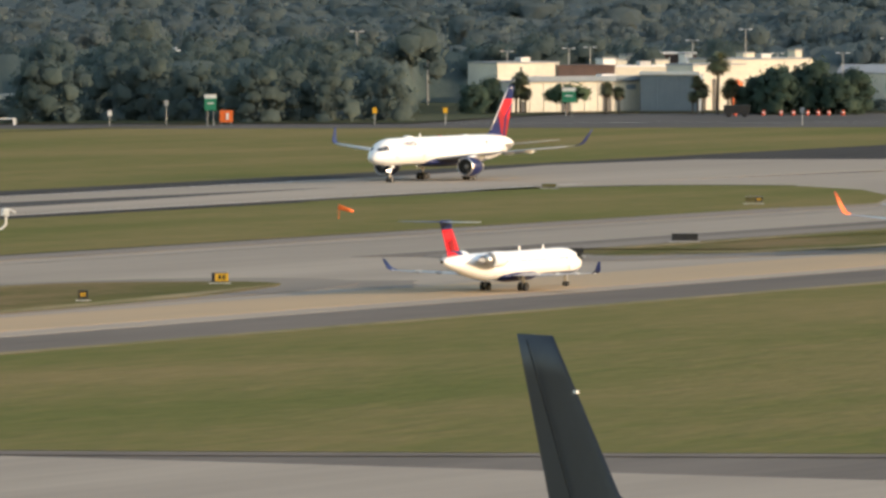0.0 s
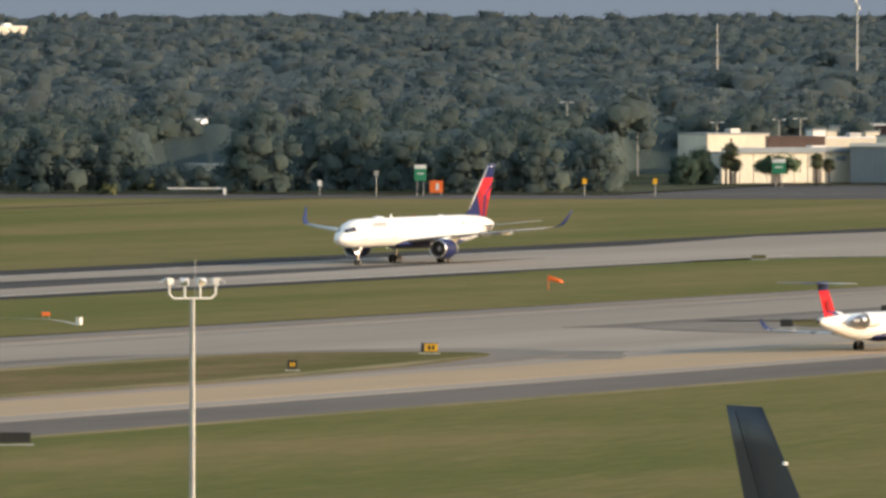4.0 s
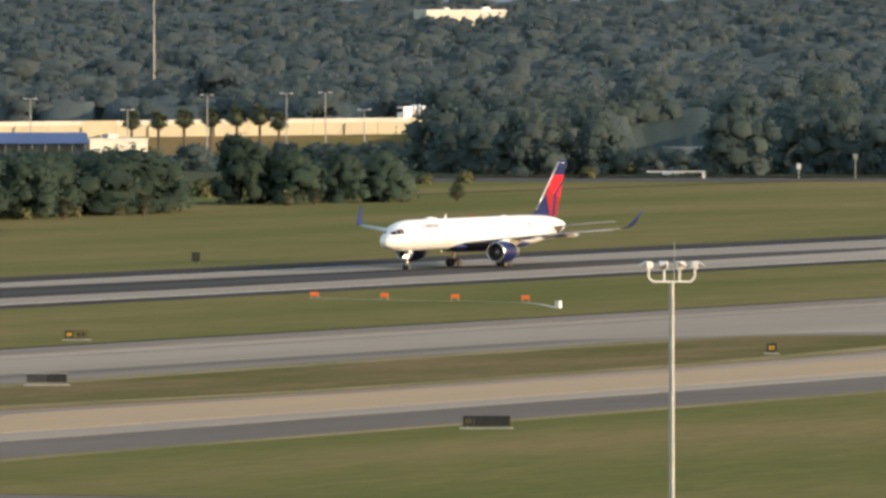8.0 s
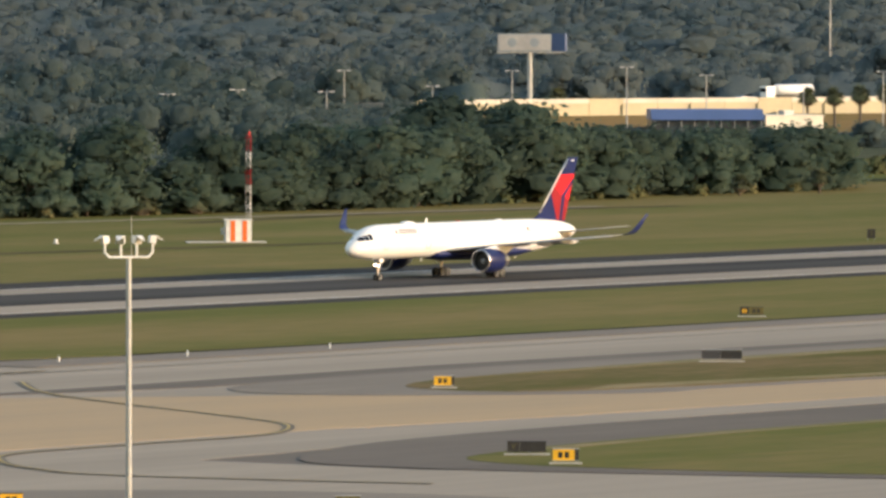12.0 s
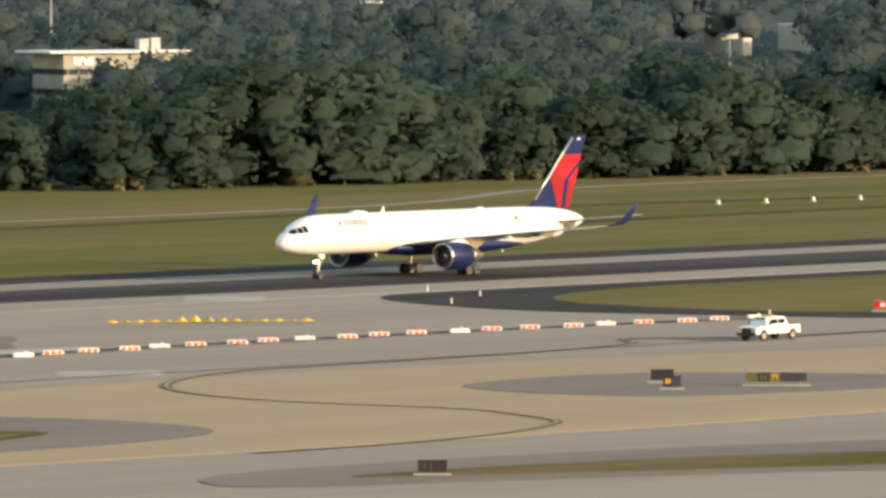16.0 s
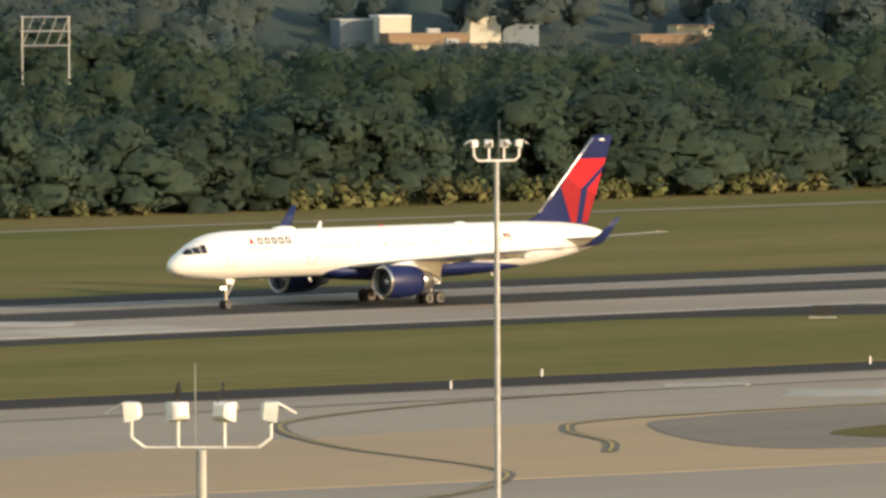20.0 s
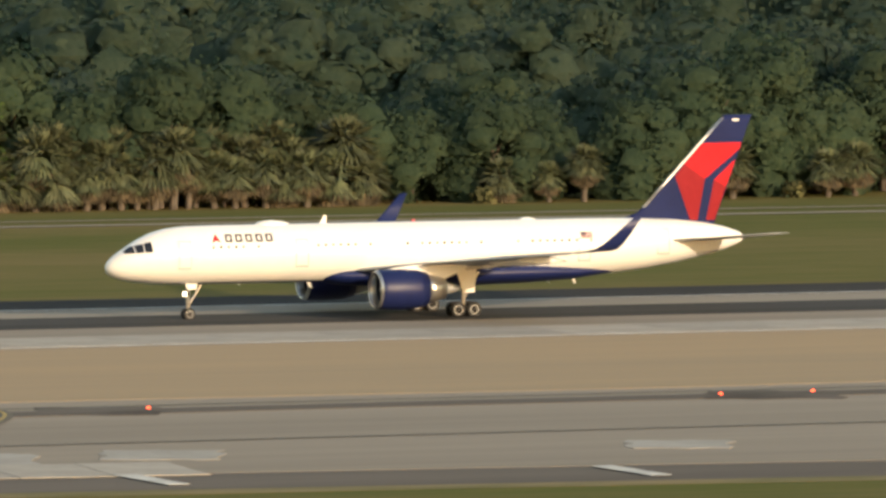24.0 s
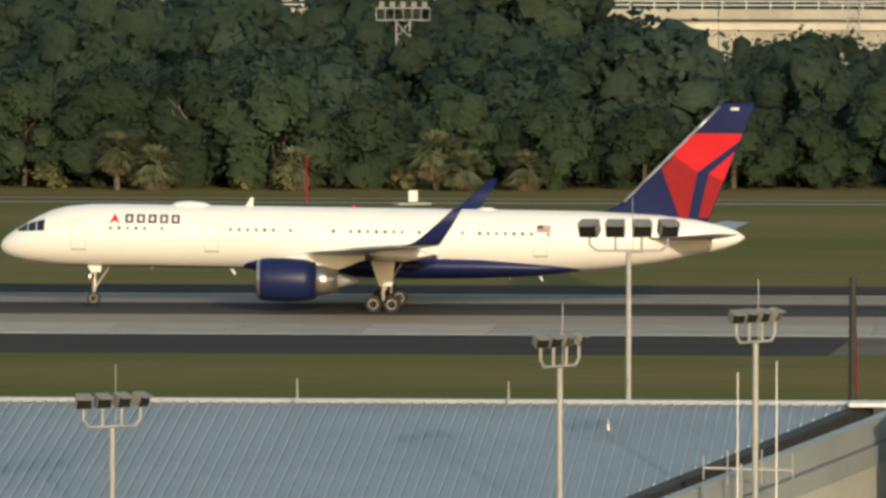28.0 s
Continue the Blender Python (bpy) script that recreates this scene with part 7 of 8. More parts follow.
for az, d, w, z in ((27.52, 1520, 3, 3.0), (27.9, 1530, 4, 4.0), (28.05, 1500, 2, 2.4), (28.22, 1505, 4, 2.6), (28.42, 1510, 3, 3.2), (28.8, 1500, 5, 1.8), (29.0, 1515, 4, 2.4), (29.2, 1505, 5, 2.0), (29.4, 1500, 3, 1.9), (29.9, 1510, 3, 2.0), (30.2, 1510, 4, 2.6), (30.6, 1500, 5, 2.2), (30.9, 1510, 5, 3.0), (31.3, 1490, 4, 2.4), (31.8, 1500, 6, 2.6)):
    block("far_building", az, d, w, 4, 0, z, CREAM if w != 4 else BEIGE, WHITE, "pale low building beyond the woods", skew=10.0)
for az in (28.3, 28.38, 29.05, 29.1, 29.55, 30.4, 31.0):
    street_lamp(az, 1500, 4.6 + az % 0.5 * 2)
# lattice sign gantry
x, y = polar(37.95, 1130)
t = thing("lattice_gantry", pose(x, y, 0, 0, 0, -38), "grey lattice gantry rising behind the trees", "gantry")
bm = bmesh.new()
for s in (-2.6, 2.6):
    for q in (0, 1.4):
        tube(bm, (s, q, 0), (s, q, 18.5), 0.10, n=6)
part("lattice_leg", bm, GALVANISED, t)
bm = bmesh.new()
for z in (15.2, 16.8, 18.4):
    for q in (0, 1.4):
        tube(bm, (-2.8, q, z), (2.8, q, z), 0.08, n=6)
for k in range(4):
    tube(bm, (-2.6 + 1.3 * k, 0, 15.2), (-1.3 + 1.3 * k, 0, 18.4), 0.05, n=5)
part("lattice_truss", bm, GALVANISED, t)


def approach_tower(az, d, high, arm):
    """Square lattice light tower with a wide platform."""
    x, y = polar(az, d)
    t = thing("light_tower", pose(x, y, 0, 0, 0, -az), "grey lattice light tower with a wide platform", "light mast", "lattice towers")
    bm = bmesh.new()
    for sx in (-.55, .55):
        for sy in (-.55, .55):
            tube(bm, (sx, sy, 0), (sx, sy, high), .08, n=5)
    k = 0
    z = 0.0
    while z < high - 1.2:
        for sy in (-.55, .55):
            tube(bm, (-.55, sy, z), (.55, sy, z + 1.2), .045, n=4)
            tube(bm, (.55, sy, z), (-.55, sy, z + 1.2), .045, n=4)
        z += 1.2
    part("lattice_shaft", bm, GALVANISED, t)
    bm = bmesh.new()
    for zz in (high, high + 1.0):
        tube(bm, (-arm, -.5, zz), (arm, -.5, zz), .06, n=5)
    for q in range(7):
        tube(bm, (-arm + arm * q / 3, -.5, high), (-arm + arm * q / 3, -.5, high + 1.0), .04, n=5)
    part("platform_rail", bm, GALVANISED, t)
    for q in range(5):
        part("lamp_head", box(bmesh.new(), (.45, .4, .45), (-arm * .8 + q * arm * .4, -.3, high + 1.3), bevel=.05), HEAD_GREY, t)


approach_tower(-3.60, 830, 12.2, 2.2)
approach_tower(-1.05, 960, 10.2, 2.4)
# viaduct behind the wood
t = thing("viaduct", pose(0, 1010, 0), "pale concrete road viaduct with railing behind the trees", "bridge")
for k in range(14):
    a = -95 + k * 14.0
    part("deck_slab", box(bmesh.new(), (13.9, 8.0, 0.5), (a, 5.2, 7.0)), OLD_CONCRETE, t)
    part("parapet", box(bmesh.new(), (13.9, 0.4, 1.0), (a, 0.0, 7.7), bevel=0.04), OLD_CONCRETE, t)
    part("girder", box(bmesh.new(), (13.96, 8.6, 0.7), (a, 4.6, 6.45), bevel=0.05), CREAM, t)
    part("pier_wall", box(bmesh.new(), (13.92, 1.0, 6.1), (a, 1.2, 3.05)), OLD_CONCRETE, t)
    bm = bmesh.new()
    for q in range(6):
        tube(bm, (a - 6.6 + q * 2.4, 0, 8.2), (a - 6.6 + q * 2.4, 0, 9.0), 0.06, n=5)
    for z in (8.6, 9.0):
        tube(bm, (a - 6.95, 0, z), (a + 6.95, 0, z), 0.06, n=5)
    part("railing", bm, WHITE, t)
x, y = polar(0.7, 900)
t = thing("striped_pole", pose(x, y, 0), "thin red and white striped pole among trees", "pole")
for k in range(7):
    part("pole_band", tube(bmesh.new(), (0, 0, k * 1.9), (0, 0, k * 1.9 + 1.9), 0.12, n=8), SIGN_RED if k % 2 == 0 else WHITE, t)

# road furniture beyond the runway: signs, works barrels, barrier arm
for az, d, h, w in ((62.87, 1838, 5.2, 2.2), (64.90, 1925, 5.0, 2.6)):
    x, y = polar(az, d)
    t = thing("road_sign", pose(x, y, 0, 0, 0, -az), "green roadside direction sign on two posts", "road sign", "green road signs")
    for s in (-0.6, 0.6):
        part("post", tube(bmesh.new(), (s, 0, 0), (s, 0, h), 0.07), GALVANISED, t)
    part("panel", box(bmesh.new(), (w, 0.1, h * 0.42), (0, -0.1, h * 0.74), bevel=0.02), GREEN_SIGN, t)
    part("top_tab", box(bmesh.new(), (w, 0.1, h * 0.14), (0, -0.1, h * 1.02)), WHITE, t)
    part("writing_bar", box(bmesh.new(), (w * 0.55, 0.03, 0.25), (0, -0.17, h * 0.78)), WHITE, t)
x, y = polar(62.96, 1838)
t = thing("works_board", pose(x, y, 0, 0, 0, -63), "orange road works board on a stand", "road sign")
part("panel", box(bmesh.new(), (2.4, 0.1, 2.2), (0, 0, 1.7), bevel=0.02), ORANGE, t)
part("symbol", box(bmesh.new(), (0.5, 0.04, 1.2), (0.2, -0.07, 1.7)), WHITE, t)
for s in (-0.9, 0.9):
    part("leg", tube(bmesh.new(), (s, 0, 0), (s, 0.3, 1.6), 0.05), GALVANISED, t)
barrel = None
for az in (66.0, 66.1, 66.17, 66.25, 66.31, 66.37, 66.45, 65.84, 60.24 + 1.48):
    x, y = polar(az, 1930)
    if barrel is None:
        barrel = thing("traffic_barrel", pose(x, y, 0), "orange traffic barrel beside the road works", "barrel", "traffic barrels")
        part("drum", tube(bmesh.new(), (0, 0, 0), (0, 0, 1.0), 0.36, 0.30, 14), BARREL_RED, barrel)
        part("band", tube(bmesh.new(), (0, 0, 0.55), (0, 0, 0.72), 0.345, 0.33, 14), WHITE, barrel)
    else:
        copy_thing(barrel, pose(x, y, 0))
for az, h, mat in ((62.30, 2.6, WHITE), (62.62, 4.4, GALVANISED), (63.80, 3.0, YELLOW), (64.20, 3.0, YELLOW), (66.22, 3.0, BLUE_GREY)):
    x, y = polar(az, 1838)
    t = thing("roadside_post", pose(x, y, 0, 0, 0, -az), "small roadside sign post", "road sign", "roadside posts")
    part("post", tube(bmesh.new(), (0, 0, 0), (0, 0, h), 0.08), GALVANISED, t)
    part("plate", box(bmesh.new(), (0.8, 0.08, 1.0), (0, -0.06, h - 0.3), bevel=0.02), mat, t)
x, y = polar(61.6, 1845)
t = thing("barrier_arm", pose(x, y, 0, 0, 0, -61.6), "long white barrier arm beside the road", "barrier")
part("arm", box(bmesh.new(), (10.5, 0.2, 0.25), (0, 0, 1.2)), WHITE, t)
part("drive_box", box(bmesh.new(), (0.6, 0.5, 1.3), (5.2, 0, 0.65), bevel=0.04), WHITE, t)
x, y = polar(65.85, 1915)
t = thing("machinery_trailer", pose(x, y, 0, 0, 0, -66), "dark flatbed machinery trailer beside the road", "trailer")
part("bed", box(bmesh.new(), (5.0, 2.2, 1.6), (0, 0, 1.5), bevel=0.08), BLACK, t)
for s in (-1.5, 1.5):
    part("tyre", wheel(bmesh.new(), (s, -0.9, 0.5), 0.5, 0.35), TYRE, t)



# ---- terminal roofs close below the camera ----
ROOF_METAL = material("blue-grey standing seam roof", (0.215, 0.230, 0.25), (0.185, 0.20, 0.22), rough=0.42, metal=0.35, scale=4.0)
SEAM_METAL = material("pale roof seam", (0.32, 0.35, 0.37), (0.26, 0.29, 0.31), rough=0.45, metal=0.3, scale=2.0)
PALE_PANEL = material("pale grey-green wall cladding", (0.355, 0.37, 0.33), (0.31, 0.325, 0.295), rough=0.6, scale=3.0)
FASCIA = material("grey fascia metal", (0.235, 0.262, 0.262), (0.205, 0.228, 0.232), rough=0.5, scale=3.0)
# near-black that stands in for the shade in the recesses
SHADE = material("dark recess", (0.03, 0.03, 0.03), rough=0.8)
term = thing("terminal_building", pose(0, 300, 0), "terminal building with blue-grey seamed roof and pale cladding", "building")
RIDGE, FOOT = 15.40, 8.0


def roof_z(y):
    return RIDGE - max(0.0, 6.0 - y) * 0.09


# main seamed roof, its right edge cut on a slant
def right_edge(y):
    return -5.6 - (6.0 - y) * 0.36


slope = [(-46, 6), (right_edge(6), 6), (right_edge(-18), -18), (-46, -18)]
bm = loft(bmesh.new(), [[(x, y, roof_z(y)) for x, y in slope], [(x, y, roof_z(y) - 0.3) for x, y in slope]])
bmesh.ops.recalc_face_normals(bm, faces=bm.faces[:])
roof = part("seamed_roof", bm, ROOF_METAL, term)
x = -45.6
while x < -5.8:
    y0 = max(-18.0, 6.0 - (-5.6 - x) / 0.36) if x > right_edge(-18) else -18.0
    bm = loft(bmesh.new(), [[(x - .035, y, roof_z(y) - 0.01), (x + .035, y, roof_z(y) - 0.01), (x + .03, y, roof_z(y) + .07), (x - .03, y, roof_z(y) + .07)] for y in (y0, 6.0)])
    bmesh.ops.recalc_face_normals(bm, faces=bm.faces[:])
    part("roof_seam", bm, SEAM_METAL, roof)
    x += 0.36
part("ridge_cap", box(bmesh.new(), (40.6, 0.5, 0.14), (-25.7, 6.1, RIDGE + 0.06), bevel=0.03), SEAM_METAL, term)
part("rear_wall", box(bmesh.new(), (40.6, 0.4, RIDGE), (-25.7, 6.4, RIDGE / 2 - 0.05)), PALE_PANEL, term)


def slanted(bm, a, b, thick, drop0, drop1):
    """A sloping fascia board from a to b."""
    d = Vector((b[0] - a[0], b[1] - a[1], 0)).normalized()
    n = Vector((-d.y, d.x, 0)) * thick / 2
    rings = []
    for p in (a, b):
        p = Vector(p)
        rings.append([p + n - Vector((0, 0, drop0)), p - n - Vector((0, 0, drop0)), p - n - Vector((0, 0, drop1)), p + n - Vector((0, 0, drop1))])
    loft(bm, [[tuple(v) for v in r] for r in rings])
    bmesh.ops.recalc_face_normals(bm, faces=bm.faces[:])
    return bm


pk, ft = (-4.2, 4.6, RIDGE + 0.02), (-13.3, -19.4, RIDGE - 2.1)
# gutter strip coloured with the recess shade
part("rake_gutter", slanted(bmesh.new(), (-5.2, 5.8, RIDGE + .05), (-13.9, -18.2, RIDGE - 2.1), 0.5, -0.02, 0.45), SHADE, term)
part("rake_fascia", slanted(bmesh.new(), pk, ft, 0.35, 0.0, 0.72), FASCIA, term)
part("rake_ledge", slanted(bmesh.new(), (pk[0] + .1, pk[1] - .3, pk[2]), (ft[0] + .1, ft[1] - .3, ft[2]), 0.3, 0.78, 1.35), FASCIA, term)
bm = bmesh.new()
loft(bm, [[(pk[0], pk[1] - .25, z) for z in (FOOT, RIDGE - 1.3)] + [(pk[0] + .2, pk[1] - .25, z) for z in (RIDGE - 1.3, FOOT)], [(ft[0], ft[1] - .25, z) for z in (FOOT, RIDGE - 3.4)] + [(ft[0] + .2, ft[1] - .25, z) for z in (RIDGE - 3.4, FOOT)]])
part("rake_wall", bm, PALE_PANEL, term)
part("peak_cap", box(bmesh.new(), (1.6, 1.4, 0.12), (-4.9, 5.2, RIDGE + 0.1), bevel=0.03), WHITE, term)


def ribbed(name, x0, x1, y, z0, z1):
    """A clad box with raised vertical ribs and a cap."""
    b = part(name, box(bmesh.new(), (x1 - x0, 2.4, z1 - z0), ((x0 + x1) / 2, y + 1.2, (z0 + z1) / 2), bevel=0.03), PALE_PANEL, term)
    n = int((x1 - x0) / 0.34)
    for k in range(n):
        q = x0 + (k + .5) * (x1 - x0) / n
        part("cladding_rib", box(bmesh.new(), (0.05, 0.05, z1 - z0 - .3), (q, y - .02, (z0 + z1) / 2 - .1)), FASCIA, b)
    part("cap", box(bmesh.new(), (x1 - x0 + .14, 2.6, 0.2), ((x0 + x1) / 2, y + 1.2, z1 + .02), bevel=0.03), SEAM_METAL, b)


ribbed("clad_box", -4.15, -2.25, 0.0, FOOT, RIDGE + 0.02)
ribbed("clad_box", 5.75, 9.15, 0.0, FOOT, 14.98)
part("clad_link", box(bmesh.new(), (0.25, 2.0, RIDGE - FOOT - .1), (-2.1, 1.2, (RIDGE + FOOT) / 2)), FASCIA, term)
for a, za, b, zb in ((-2.0, 15.36, 0.1, 15.24), (0.12, 15.06, 5.72, 14.42), (9.2, 14.72, 19.1, 13.80)):
    part("eave_fascia", slanted(bmesh.new(), (a, 0.4, za), (b, 0.4, zb), 1.4, 0.0, 0.72), FASCIA, term)
    part("eave_top", slanted(bmesh.new(), (a, 2.6, za + .02), (b, 2.6, zb + .02), 3.0, 0.0, 0.1), FASCIA, term)
    part("under_fascia", slanted(bmesh.new(), (a + .3, 1.0, za - .8), (b - (1.0 if b > 19 else .1), 1.0, zb - (.75 if b > 19 else .8)), 0.5, 0.0, 0.65), FASCIA, term)
part("sand_wall", box(bmesh.new(), (1.4, 0.6, 6.3), (-1.1, 0.9, 10.75)), BEIGE, term, "sand-coloured wall panel")
part("sand_wall", box(bmesh.new(), (0.84, 0.5, 4.8), (10.3, 0.9, 10.4)), BEIGE, term, "sand-coloured wall panel")
# solid dark box painted as the shade of the opening under the eaves
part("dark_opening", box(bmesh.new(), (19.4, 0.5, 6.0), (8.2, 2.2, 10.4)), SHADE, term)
part("rear_block", box(bmesh.new(), (20.6, 8, 13.0), (7.3, 7.2, 6.5)), PALE_PANEL, term)
part("main_block", box(bmesh.new(), (44, 20, 10.3), (-25, -8, 5.15)), PALE_PANEL, term)
for k, q in enumerate((9.6, 18.2)):
    part("junction_box", box(bmesh.new(), (0.28, 0.2, 0.42), (q, -0.5, 13.9 - k * .6), bevel=0.02), WHITE, term)
for q, z0, z1 in ((-3.9, RIDGE, RIDGE + .25), (-12.8, 14.2, 15.3)):
    part("vent_pipe", tube(bmesh.new(), (q, 1.0, z0 - 1.5), (q, 1.0, z1), 0.05), WHITE, term)
# aerials on the roof
for az, d, z0, z1, mat in ((-0.42, 303, 14.9, 19.5, WHITE), (-1.70, 290, 12.0, 17.4, WHITE), (-1.48, 292, 12.5, 17.6, WHITE), (-0.98, 306, 15.0, 15.6, GALVANISED), (-3.0, 306, 15.5, 16.1, GALVANISED), (-4.2, 306, 15.5, 16.2, GALVANISED)):
    x, y = polar(az, d)
    t = thing("whip_aerial", pose(x, y, z0), "thin white whip aerial on the terminal roof", "aerial", "roof aerials")
    part("rod", tube(bmesh.new(), (0, 0, 0), (0, 0, z1 - z0), 0.035, 0.02, 6), mat, t)
for az, d, z in ((-1.66, 291, 14.6), (-0.2, 303, 16.5)):
    x, y = polar(az, d)
    t = thing("aerial_frame", pose(x, y, z, 0, 0, 10), "grey tube frame with dipole aerials", "aerial", "dipole frames")
    bm = bmesh.new()
    tube(bm, (-1.2, 0, 0), (1.4, 0, -0.1), 0.035, n=6)
    tube(bm, (-0.1, 0, -1.6), (-0.1, 0, 0.1), 0.04, n=6)
    part("boom", bm, GALVANISED, t)
    for q, h in ((-1.2, .35), (-.5, .5), (.5, .5), (1.4, .4)):
        part("dipole", tube(bmesh.new(), (q, 0, -h), (q, 0, h), 0.025, n=6), GALVANISED, t)
# dark tail fin seen edge-on behind the terminal roof, built as a slender mast
x, y = polar(-1.05, 330)
t = thing("dark_mast", pose(x, y, 0), "dark aircraft tail fin with red seen edge-on behind the roof, built as a slender mast", "mast")
part("shaft", tube(bmesh.new(), (0, 0, 0), (0, 0, 18.0), 0.2, 0.12, 10), BLACK, t)
part("red_band", tube(bmesh.new(), (0.12, 0, 14.2), (0.10, 0, 16.2), 0.05, 0.04, 10), DEEP_RED, t)
for az in (3.656 + 1.04, 3.656 + 1.44):
    x, y = polar(az, 458)
    t = thing("white_beacon", pose(x, y, 0), "short white beacon post on the grass", "light", "white beacons")
    part("stem", tube(bmesh.new(), (0, 0, 0), (0, 0, 1.0), 0.22, 0.12), WHITE, t)
    part("beacon_head", tube(bmesh.new(), (0, 0, 1.0), (0, 0, 1.5), 0.16, 0.10), WHITE, t)



# ---- vehicles ----
def pickup_truck():
    """White crew-cab pickup with an amber light bar; the front points to -x."""
    t = thing("pickup_truck", pose(671.8, 508.3, 0.06), "white crew-cab pickup truck with amber light bar", "truck")
    prof = [(-2.9, .55), (-2.95, 1.05), (-1.6, 1.2), (-1.55, 1.22), (2.9, 1.22), (2.95, .6)]
    part("body", prism(bmesh.new(), prof, "y", -.98, .98), WHITE_PAINT, t)
    part("cab", loft(bmesh.new(), [[(-1.5, -.95 * a, z), (-1.5 * b + .35 * (1 - b), 0, 0)][:1] + [(-1.5 + s, -.95 * a, z), (-1.5 + s, .95 * a, z), (1.35 - e, .95 * a, z), (1.35 - e, -.95 * a, z)] for a, z, s, e, b in ((1, 1.2, 0, 0, 1), (.98, 1.3, .05, 0, 1), (.82, 1.85, .75, .2, 1), (.76, 1.92, .95, .35, 1))]), WHITE_PAINT, t)
    part("windscreen", prism(bmesh.new(), [(-1.42, 1.3), (-.80, 1.82), (-.76, 1.80), (-1.36, 1.28)], "y", -.78, .78), GLASS_DARK, t)
    for s in (-1, 1):
        for x0, x1 in ((-.95, -.02), (.08, .95)):
            part("side_window", prism(bmesh.new(), [(x0 - (.25 if x0 < -.5 else 0), 1.34), (x0 + .12, 1.74), (x1, 1.74), (x1, 1.34)], "y", s * .86, s * .93), GLASS_DARK, t)
        part("door_seam", box(bmesh.new(), (.03, .02, 1.0), (.03, s * .985, 1.1)), GALVANISED, t)
        part("mirror", box(bmesh.new(), (.12, .2, .2), (-1.2, s * 1.08, 1.35), bevel=.03), BLACK, t)
        part("headlamp", box(bmesh.new(), (.06, .4, .24), (-2.95, s * .7, .95), bevel=.02), STEEL, t)
        for x in (-1.9, 1.95):
            w = part("tyre", wheel(bmesh.new(), (x, s * .86, .40), .40, .28), TYRE, t, smooth=True)
            part("wheel_rim", hub(bmesh.new(), (x, s * .88, .40), .42, .28), STEEL, w)
            part("wheel_arch", tube(bmesh.new(), (x, s * .93, .44), (x, s * .985, .44), .50, .50, 18), BLACK, t)
    part("grille", box(bmesh.new(), (.06, 1.0, .42), (-2.96, 0, .86)), BLACK, t)
    part("front_bumper", box(bmesh.new(), (.18, 1.94, .26), (-2.98, 0, .56), bevel=.04), BLACK, t)
    part("rear_bumper", box(bmesh.new(), (.16, 1.9, .2), (2.98, 0, .58), bevel=.04), STEEL, t)
    part("cargo_bed", box(bmesh.new(), (1.45, 1.7, .06), (2.12, 0, 1.24)), BLACK, t)
    part("light_bar", box(bmesh.new(), (.3, 1.2, .14), (-.1, 0, 1.98), bevel=.04), YELLOW, t)
    return t


truck = pickup_truck()


def tanker_truck():
    t = thing("tanker_truck", pose(0, 0, 0), "white tanker lorry driving on the freeway", "truck")
    part("tank", loft(bmesh.new(), [ring(a, 2.3, r, r, 18) for a, r in ((-.2, .9), (0, 1.15), (8.6, 1.15), (8.8, .9))]), WHITE_PAINT, t, smooth=True)
    part("cab", box(bmesh.new(), (2.2, 2.3, 2.3), (-2.0, 0, 1.9), bevel=.2), WHITE_PAINT, t)
    part("windscreen", box(bmesh.new(), (.1, 1.9, .8), (-3.12, 0, 2.3)), GLASS_DARK, t)
    part("chassis", box(bmesh.new(), (11.5, .9, .35), (3.0, 0, .95)), BLACK, t)
    for x in (-2.2, .6, 6.6, 7.8):
        for s in (-1, 1):
            part("tyre", wheel(bmesh.new(), (x, s * .95, .5), .5, .34, 14), TYRE, t)
    return t


def small_car(label):
    t = thing("car", pose(0, 0, 0), label, "car", "freeway cars")
    part("body", loft(bmesh.new(), [[(x, -.88, .3), (x, .88, .3), (x, .86, z), (x, -.86, z)] for x, z in ((-2.1, .7), (-1.9, .85), (-.9, .95), (1.5, .98), (2.1, .9))]), WHITE_PAINT, t)
    part("cabin", loft(bmesh.new(), [[(-.9 + a, -.8 * s, z), (-.9 + a, .8 * s, z), (1.5 - a * .6, .8 * s, z), (1.5 - a * .6, -.8 * s, z)] for a, s, z in ((0, 1, .95), (.7, .85, 1.42), (.8, .8, 1.46))]), GLASS_DARK, t)
    part("roof", box(bmesh.new(), (1.3, 1.25, .05), (.35, 0, 1.47), bevel=.02), WHITE_PAINT, t)
    for x in (-1.3, 1.3):
        for s in (-1, 1):
            part("tyre", wheel(bmesh.new(), (x, s * .8, .31), .31, .2, 14), TYRE, t)
    return t


tanker = tanker_truck()
freeway_car = small_car("white car driving on the freeway")
road_car = small_car("white car on the perimeter road")



# ---- concrete slabs told apart by their joints ----
def slab_row(name, label, start, count, wide, deep, mat, z, line):
    """Bevelled slabs side by side with open joints; line gives the middle and the turn at an easting."""
    t = tagged(new(name), label, "paving", kind="structure")
    first = None
    for k in range(count):
        x = start + k * wide
        y, turn = line(x)
        m = pose(x, y, z, 0, 0, turn)
        if first is None:
            bm = box(bmesh.new(), (wide - 0.07, deep, 0.04))
            first = part("slab", bm, mat, t, at=m)
        else:
            again(first, t, m)


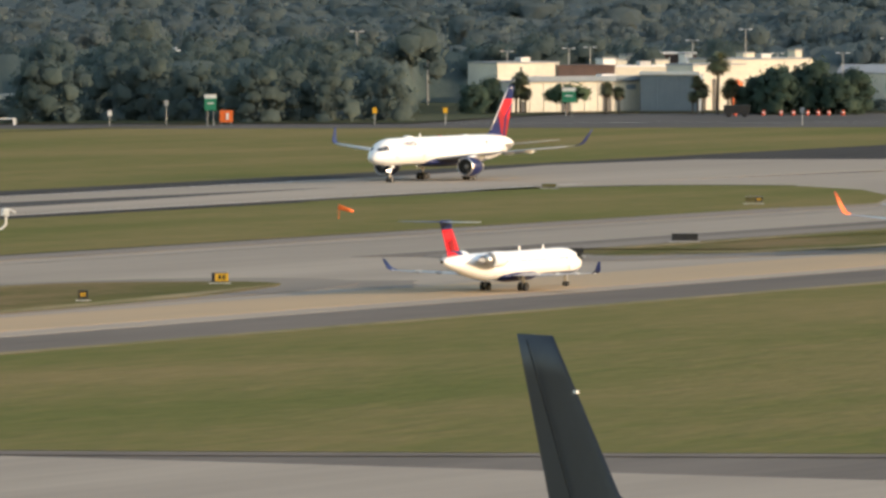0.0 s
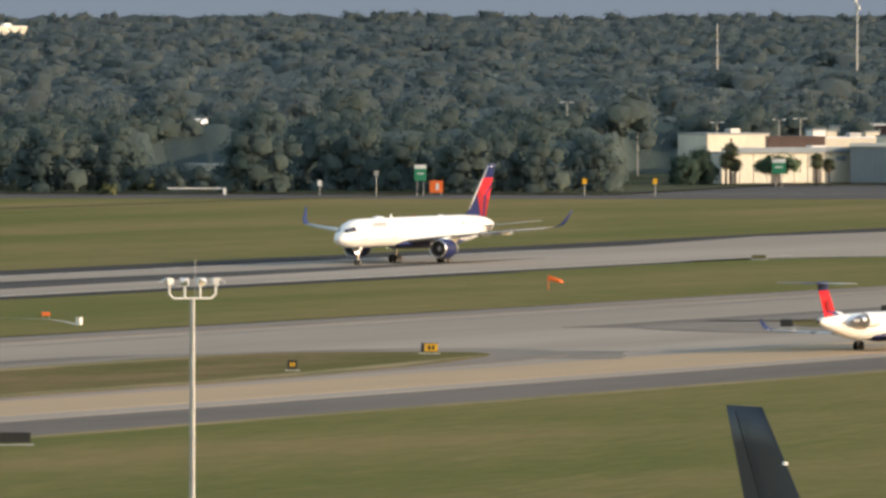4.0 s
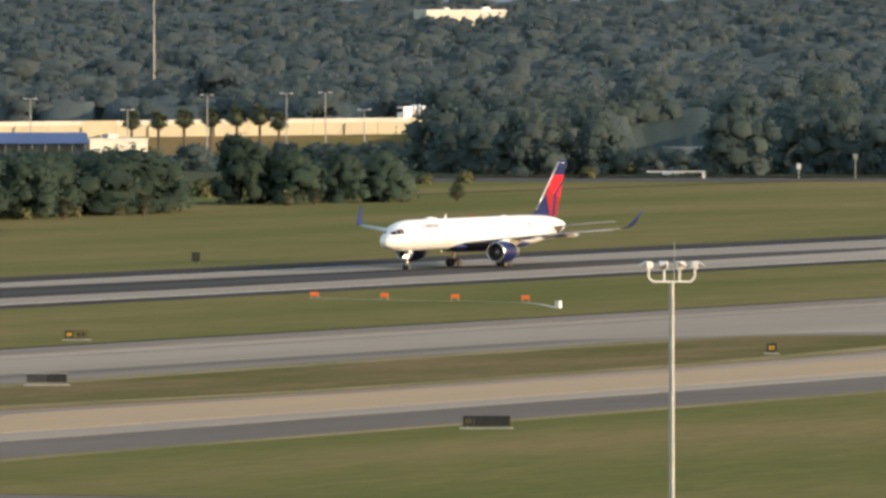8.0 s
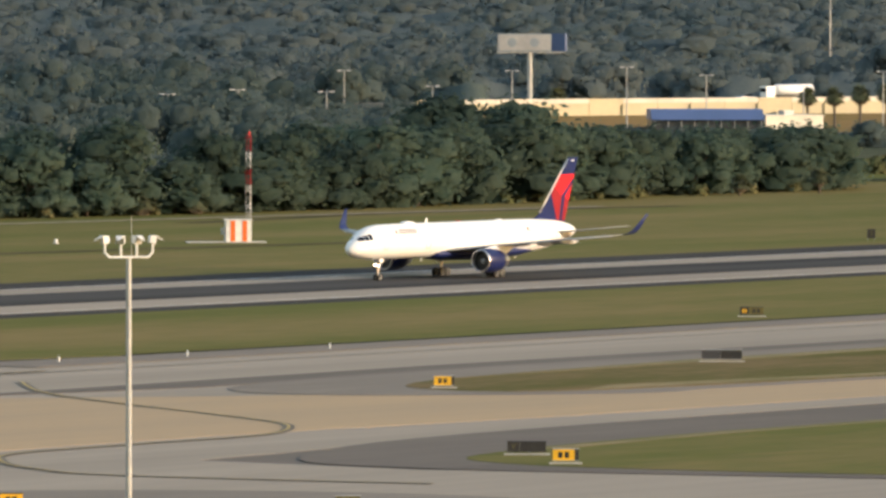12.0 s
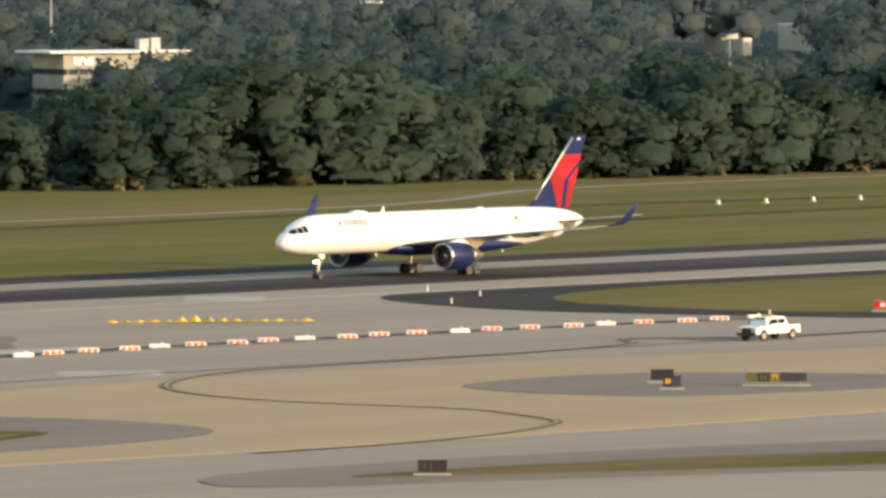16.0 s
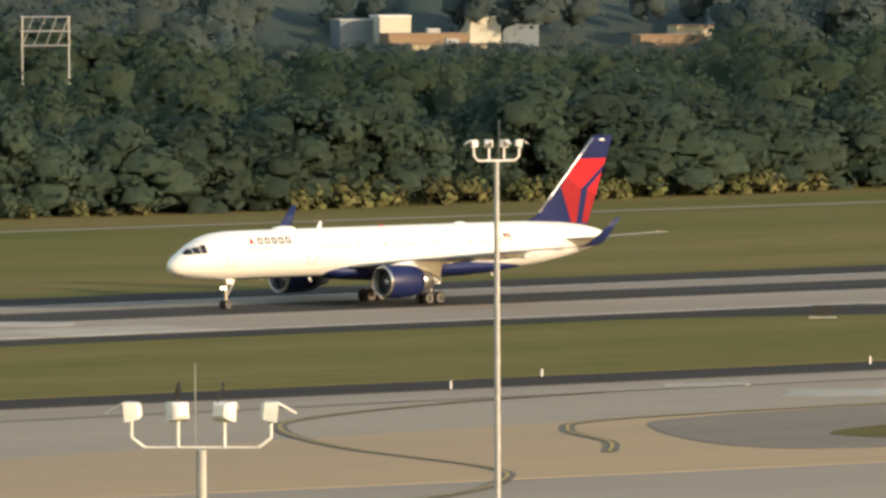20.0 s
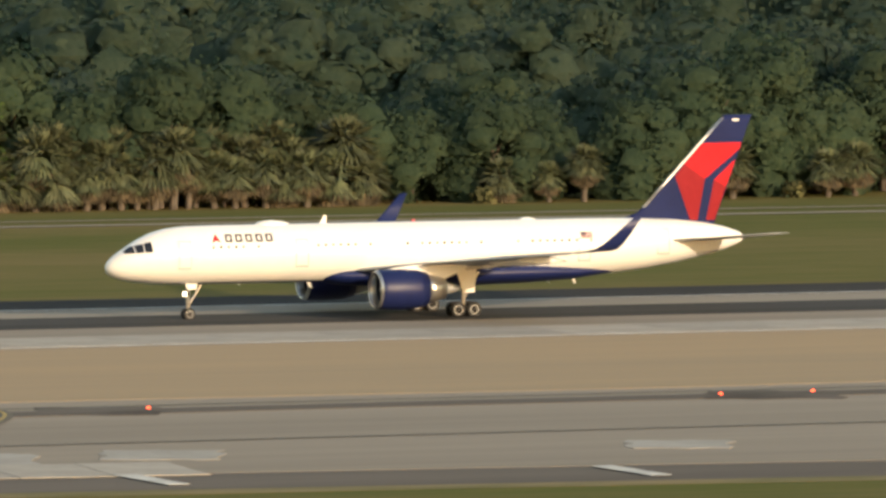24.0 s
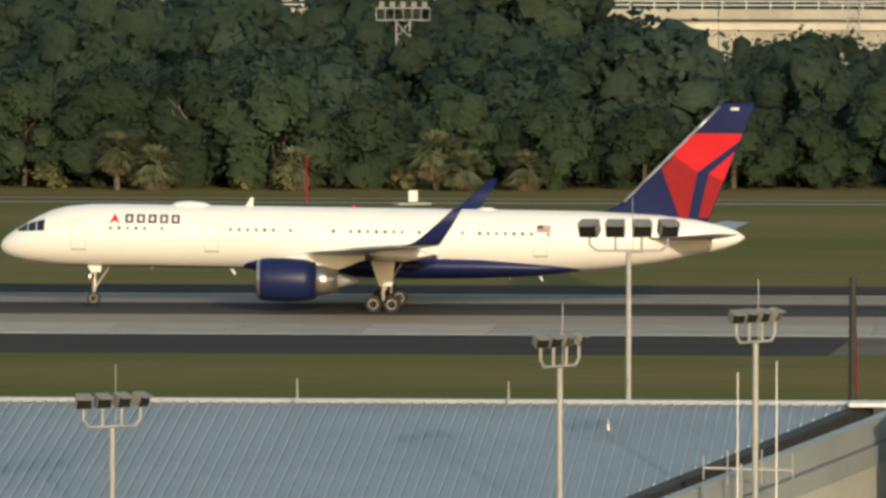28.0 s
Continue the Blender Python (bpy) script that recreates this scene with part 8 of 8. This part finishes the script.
slab_row("taxiway_slabs", "row of pale concrete slabs along the taxiway edge", -120.0, 62, 5.0, 10.0, SLAB, 0.085, lambda x: (505.5, 0.0) if x < 68 else (505.5 - (x - 68) * 0.133, -7.6))
slab_row("runway_tan_slabs", "row of tan concrete slabs beside the runway", 80.5, 16, 5.1, 11.2, TAN_SLAB, 0.10, lambda x: (591.3, 0.0))
slab_row("runway_slabs", "row of pale concrete slabs along the runway edge", -120.0, 80, 7.6, 10.5, SLAB, 0.075, lambda x: (603.6, 0.0))



# ---- what moves ----
def motions():
    # the jet rolls west, its nose just lifting at the end
    rows = []
    for t, x in JET_ROWS:
        up = 0.0 if t < 26.5 else 0.45 * (t - 26.5)
        m = pose(x, 626.0, 0)
        if up:
            m = pose(x + 24.1, 626.0, 0) @ pose(0, 0, 0, 0, up, 0) @ pose(-24.1, 0, 0)
        rows.append((t, m))
    walk(jet, rows)
    # the regional jet taxis east, the blue one ahead of it
    walk(regional, [(t, pose(x + 2.9, 428.5, 0, 0, 0, 180)) for t, x in ((0, 914.0), (3, 943.0), (6, 972.0), (28, 1175.0))])
    walk(taxiing, [(t, pose(x, 430.0, 0, 0, 0, 180)) for t, x in ((0, 1050.0), (3, 1071.0), (28, 1250.0))])

    # the service pickup heads west along the taxiway
    walk(truck, [(t, pose(x, 508.5, 0.06)) for t, x in ((0, 783.0), (13.5, 675.5), (15.2, 662.3), (16.5, 652.0), (28, 560.0))])
    # freeway and perimeter road traffic
    deck = FW_TOP - 0.88
    head = math.degrees(math.atan2(along.y, along.x))
    for car, a0, a1, off in ((tanker, 60.18, 58.83, 5.0), (freeway_car, 59.42, 58.54, 8.0)):
        rows = []
        for t in (0, 8, 11, 28):
            az = a0 + (a1 - a0) * (t - 8) / 3
            s = min(max((az - 56.3) / 4.15, -1.2), 1.6)
            p = Vector((x0_fw, y0_fw, 0)) + along * s + Vector((-along.y, along.x, 0)).normalized() * off
            rows.append((t, pose(p.x, p.y, deck, 0, 0, head)))
        walk(car, rows)
    walk(road_car, [(t, pose(1709 - 9.0 * t, 876 + 1.2 * t, 0.06, 0, 0, -8)) for t in (0, 4, 28)])


motions()
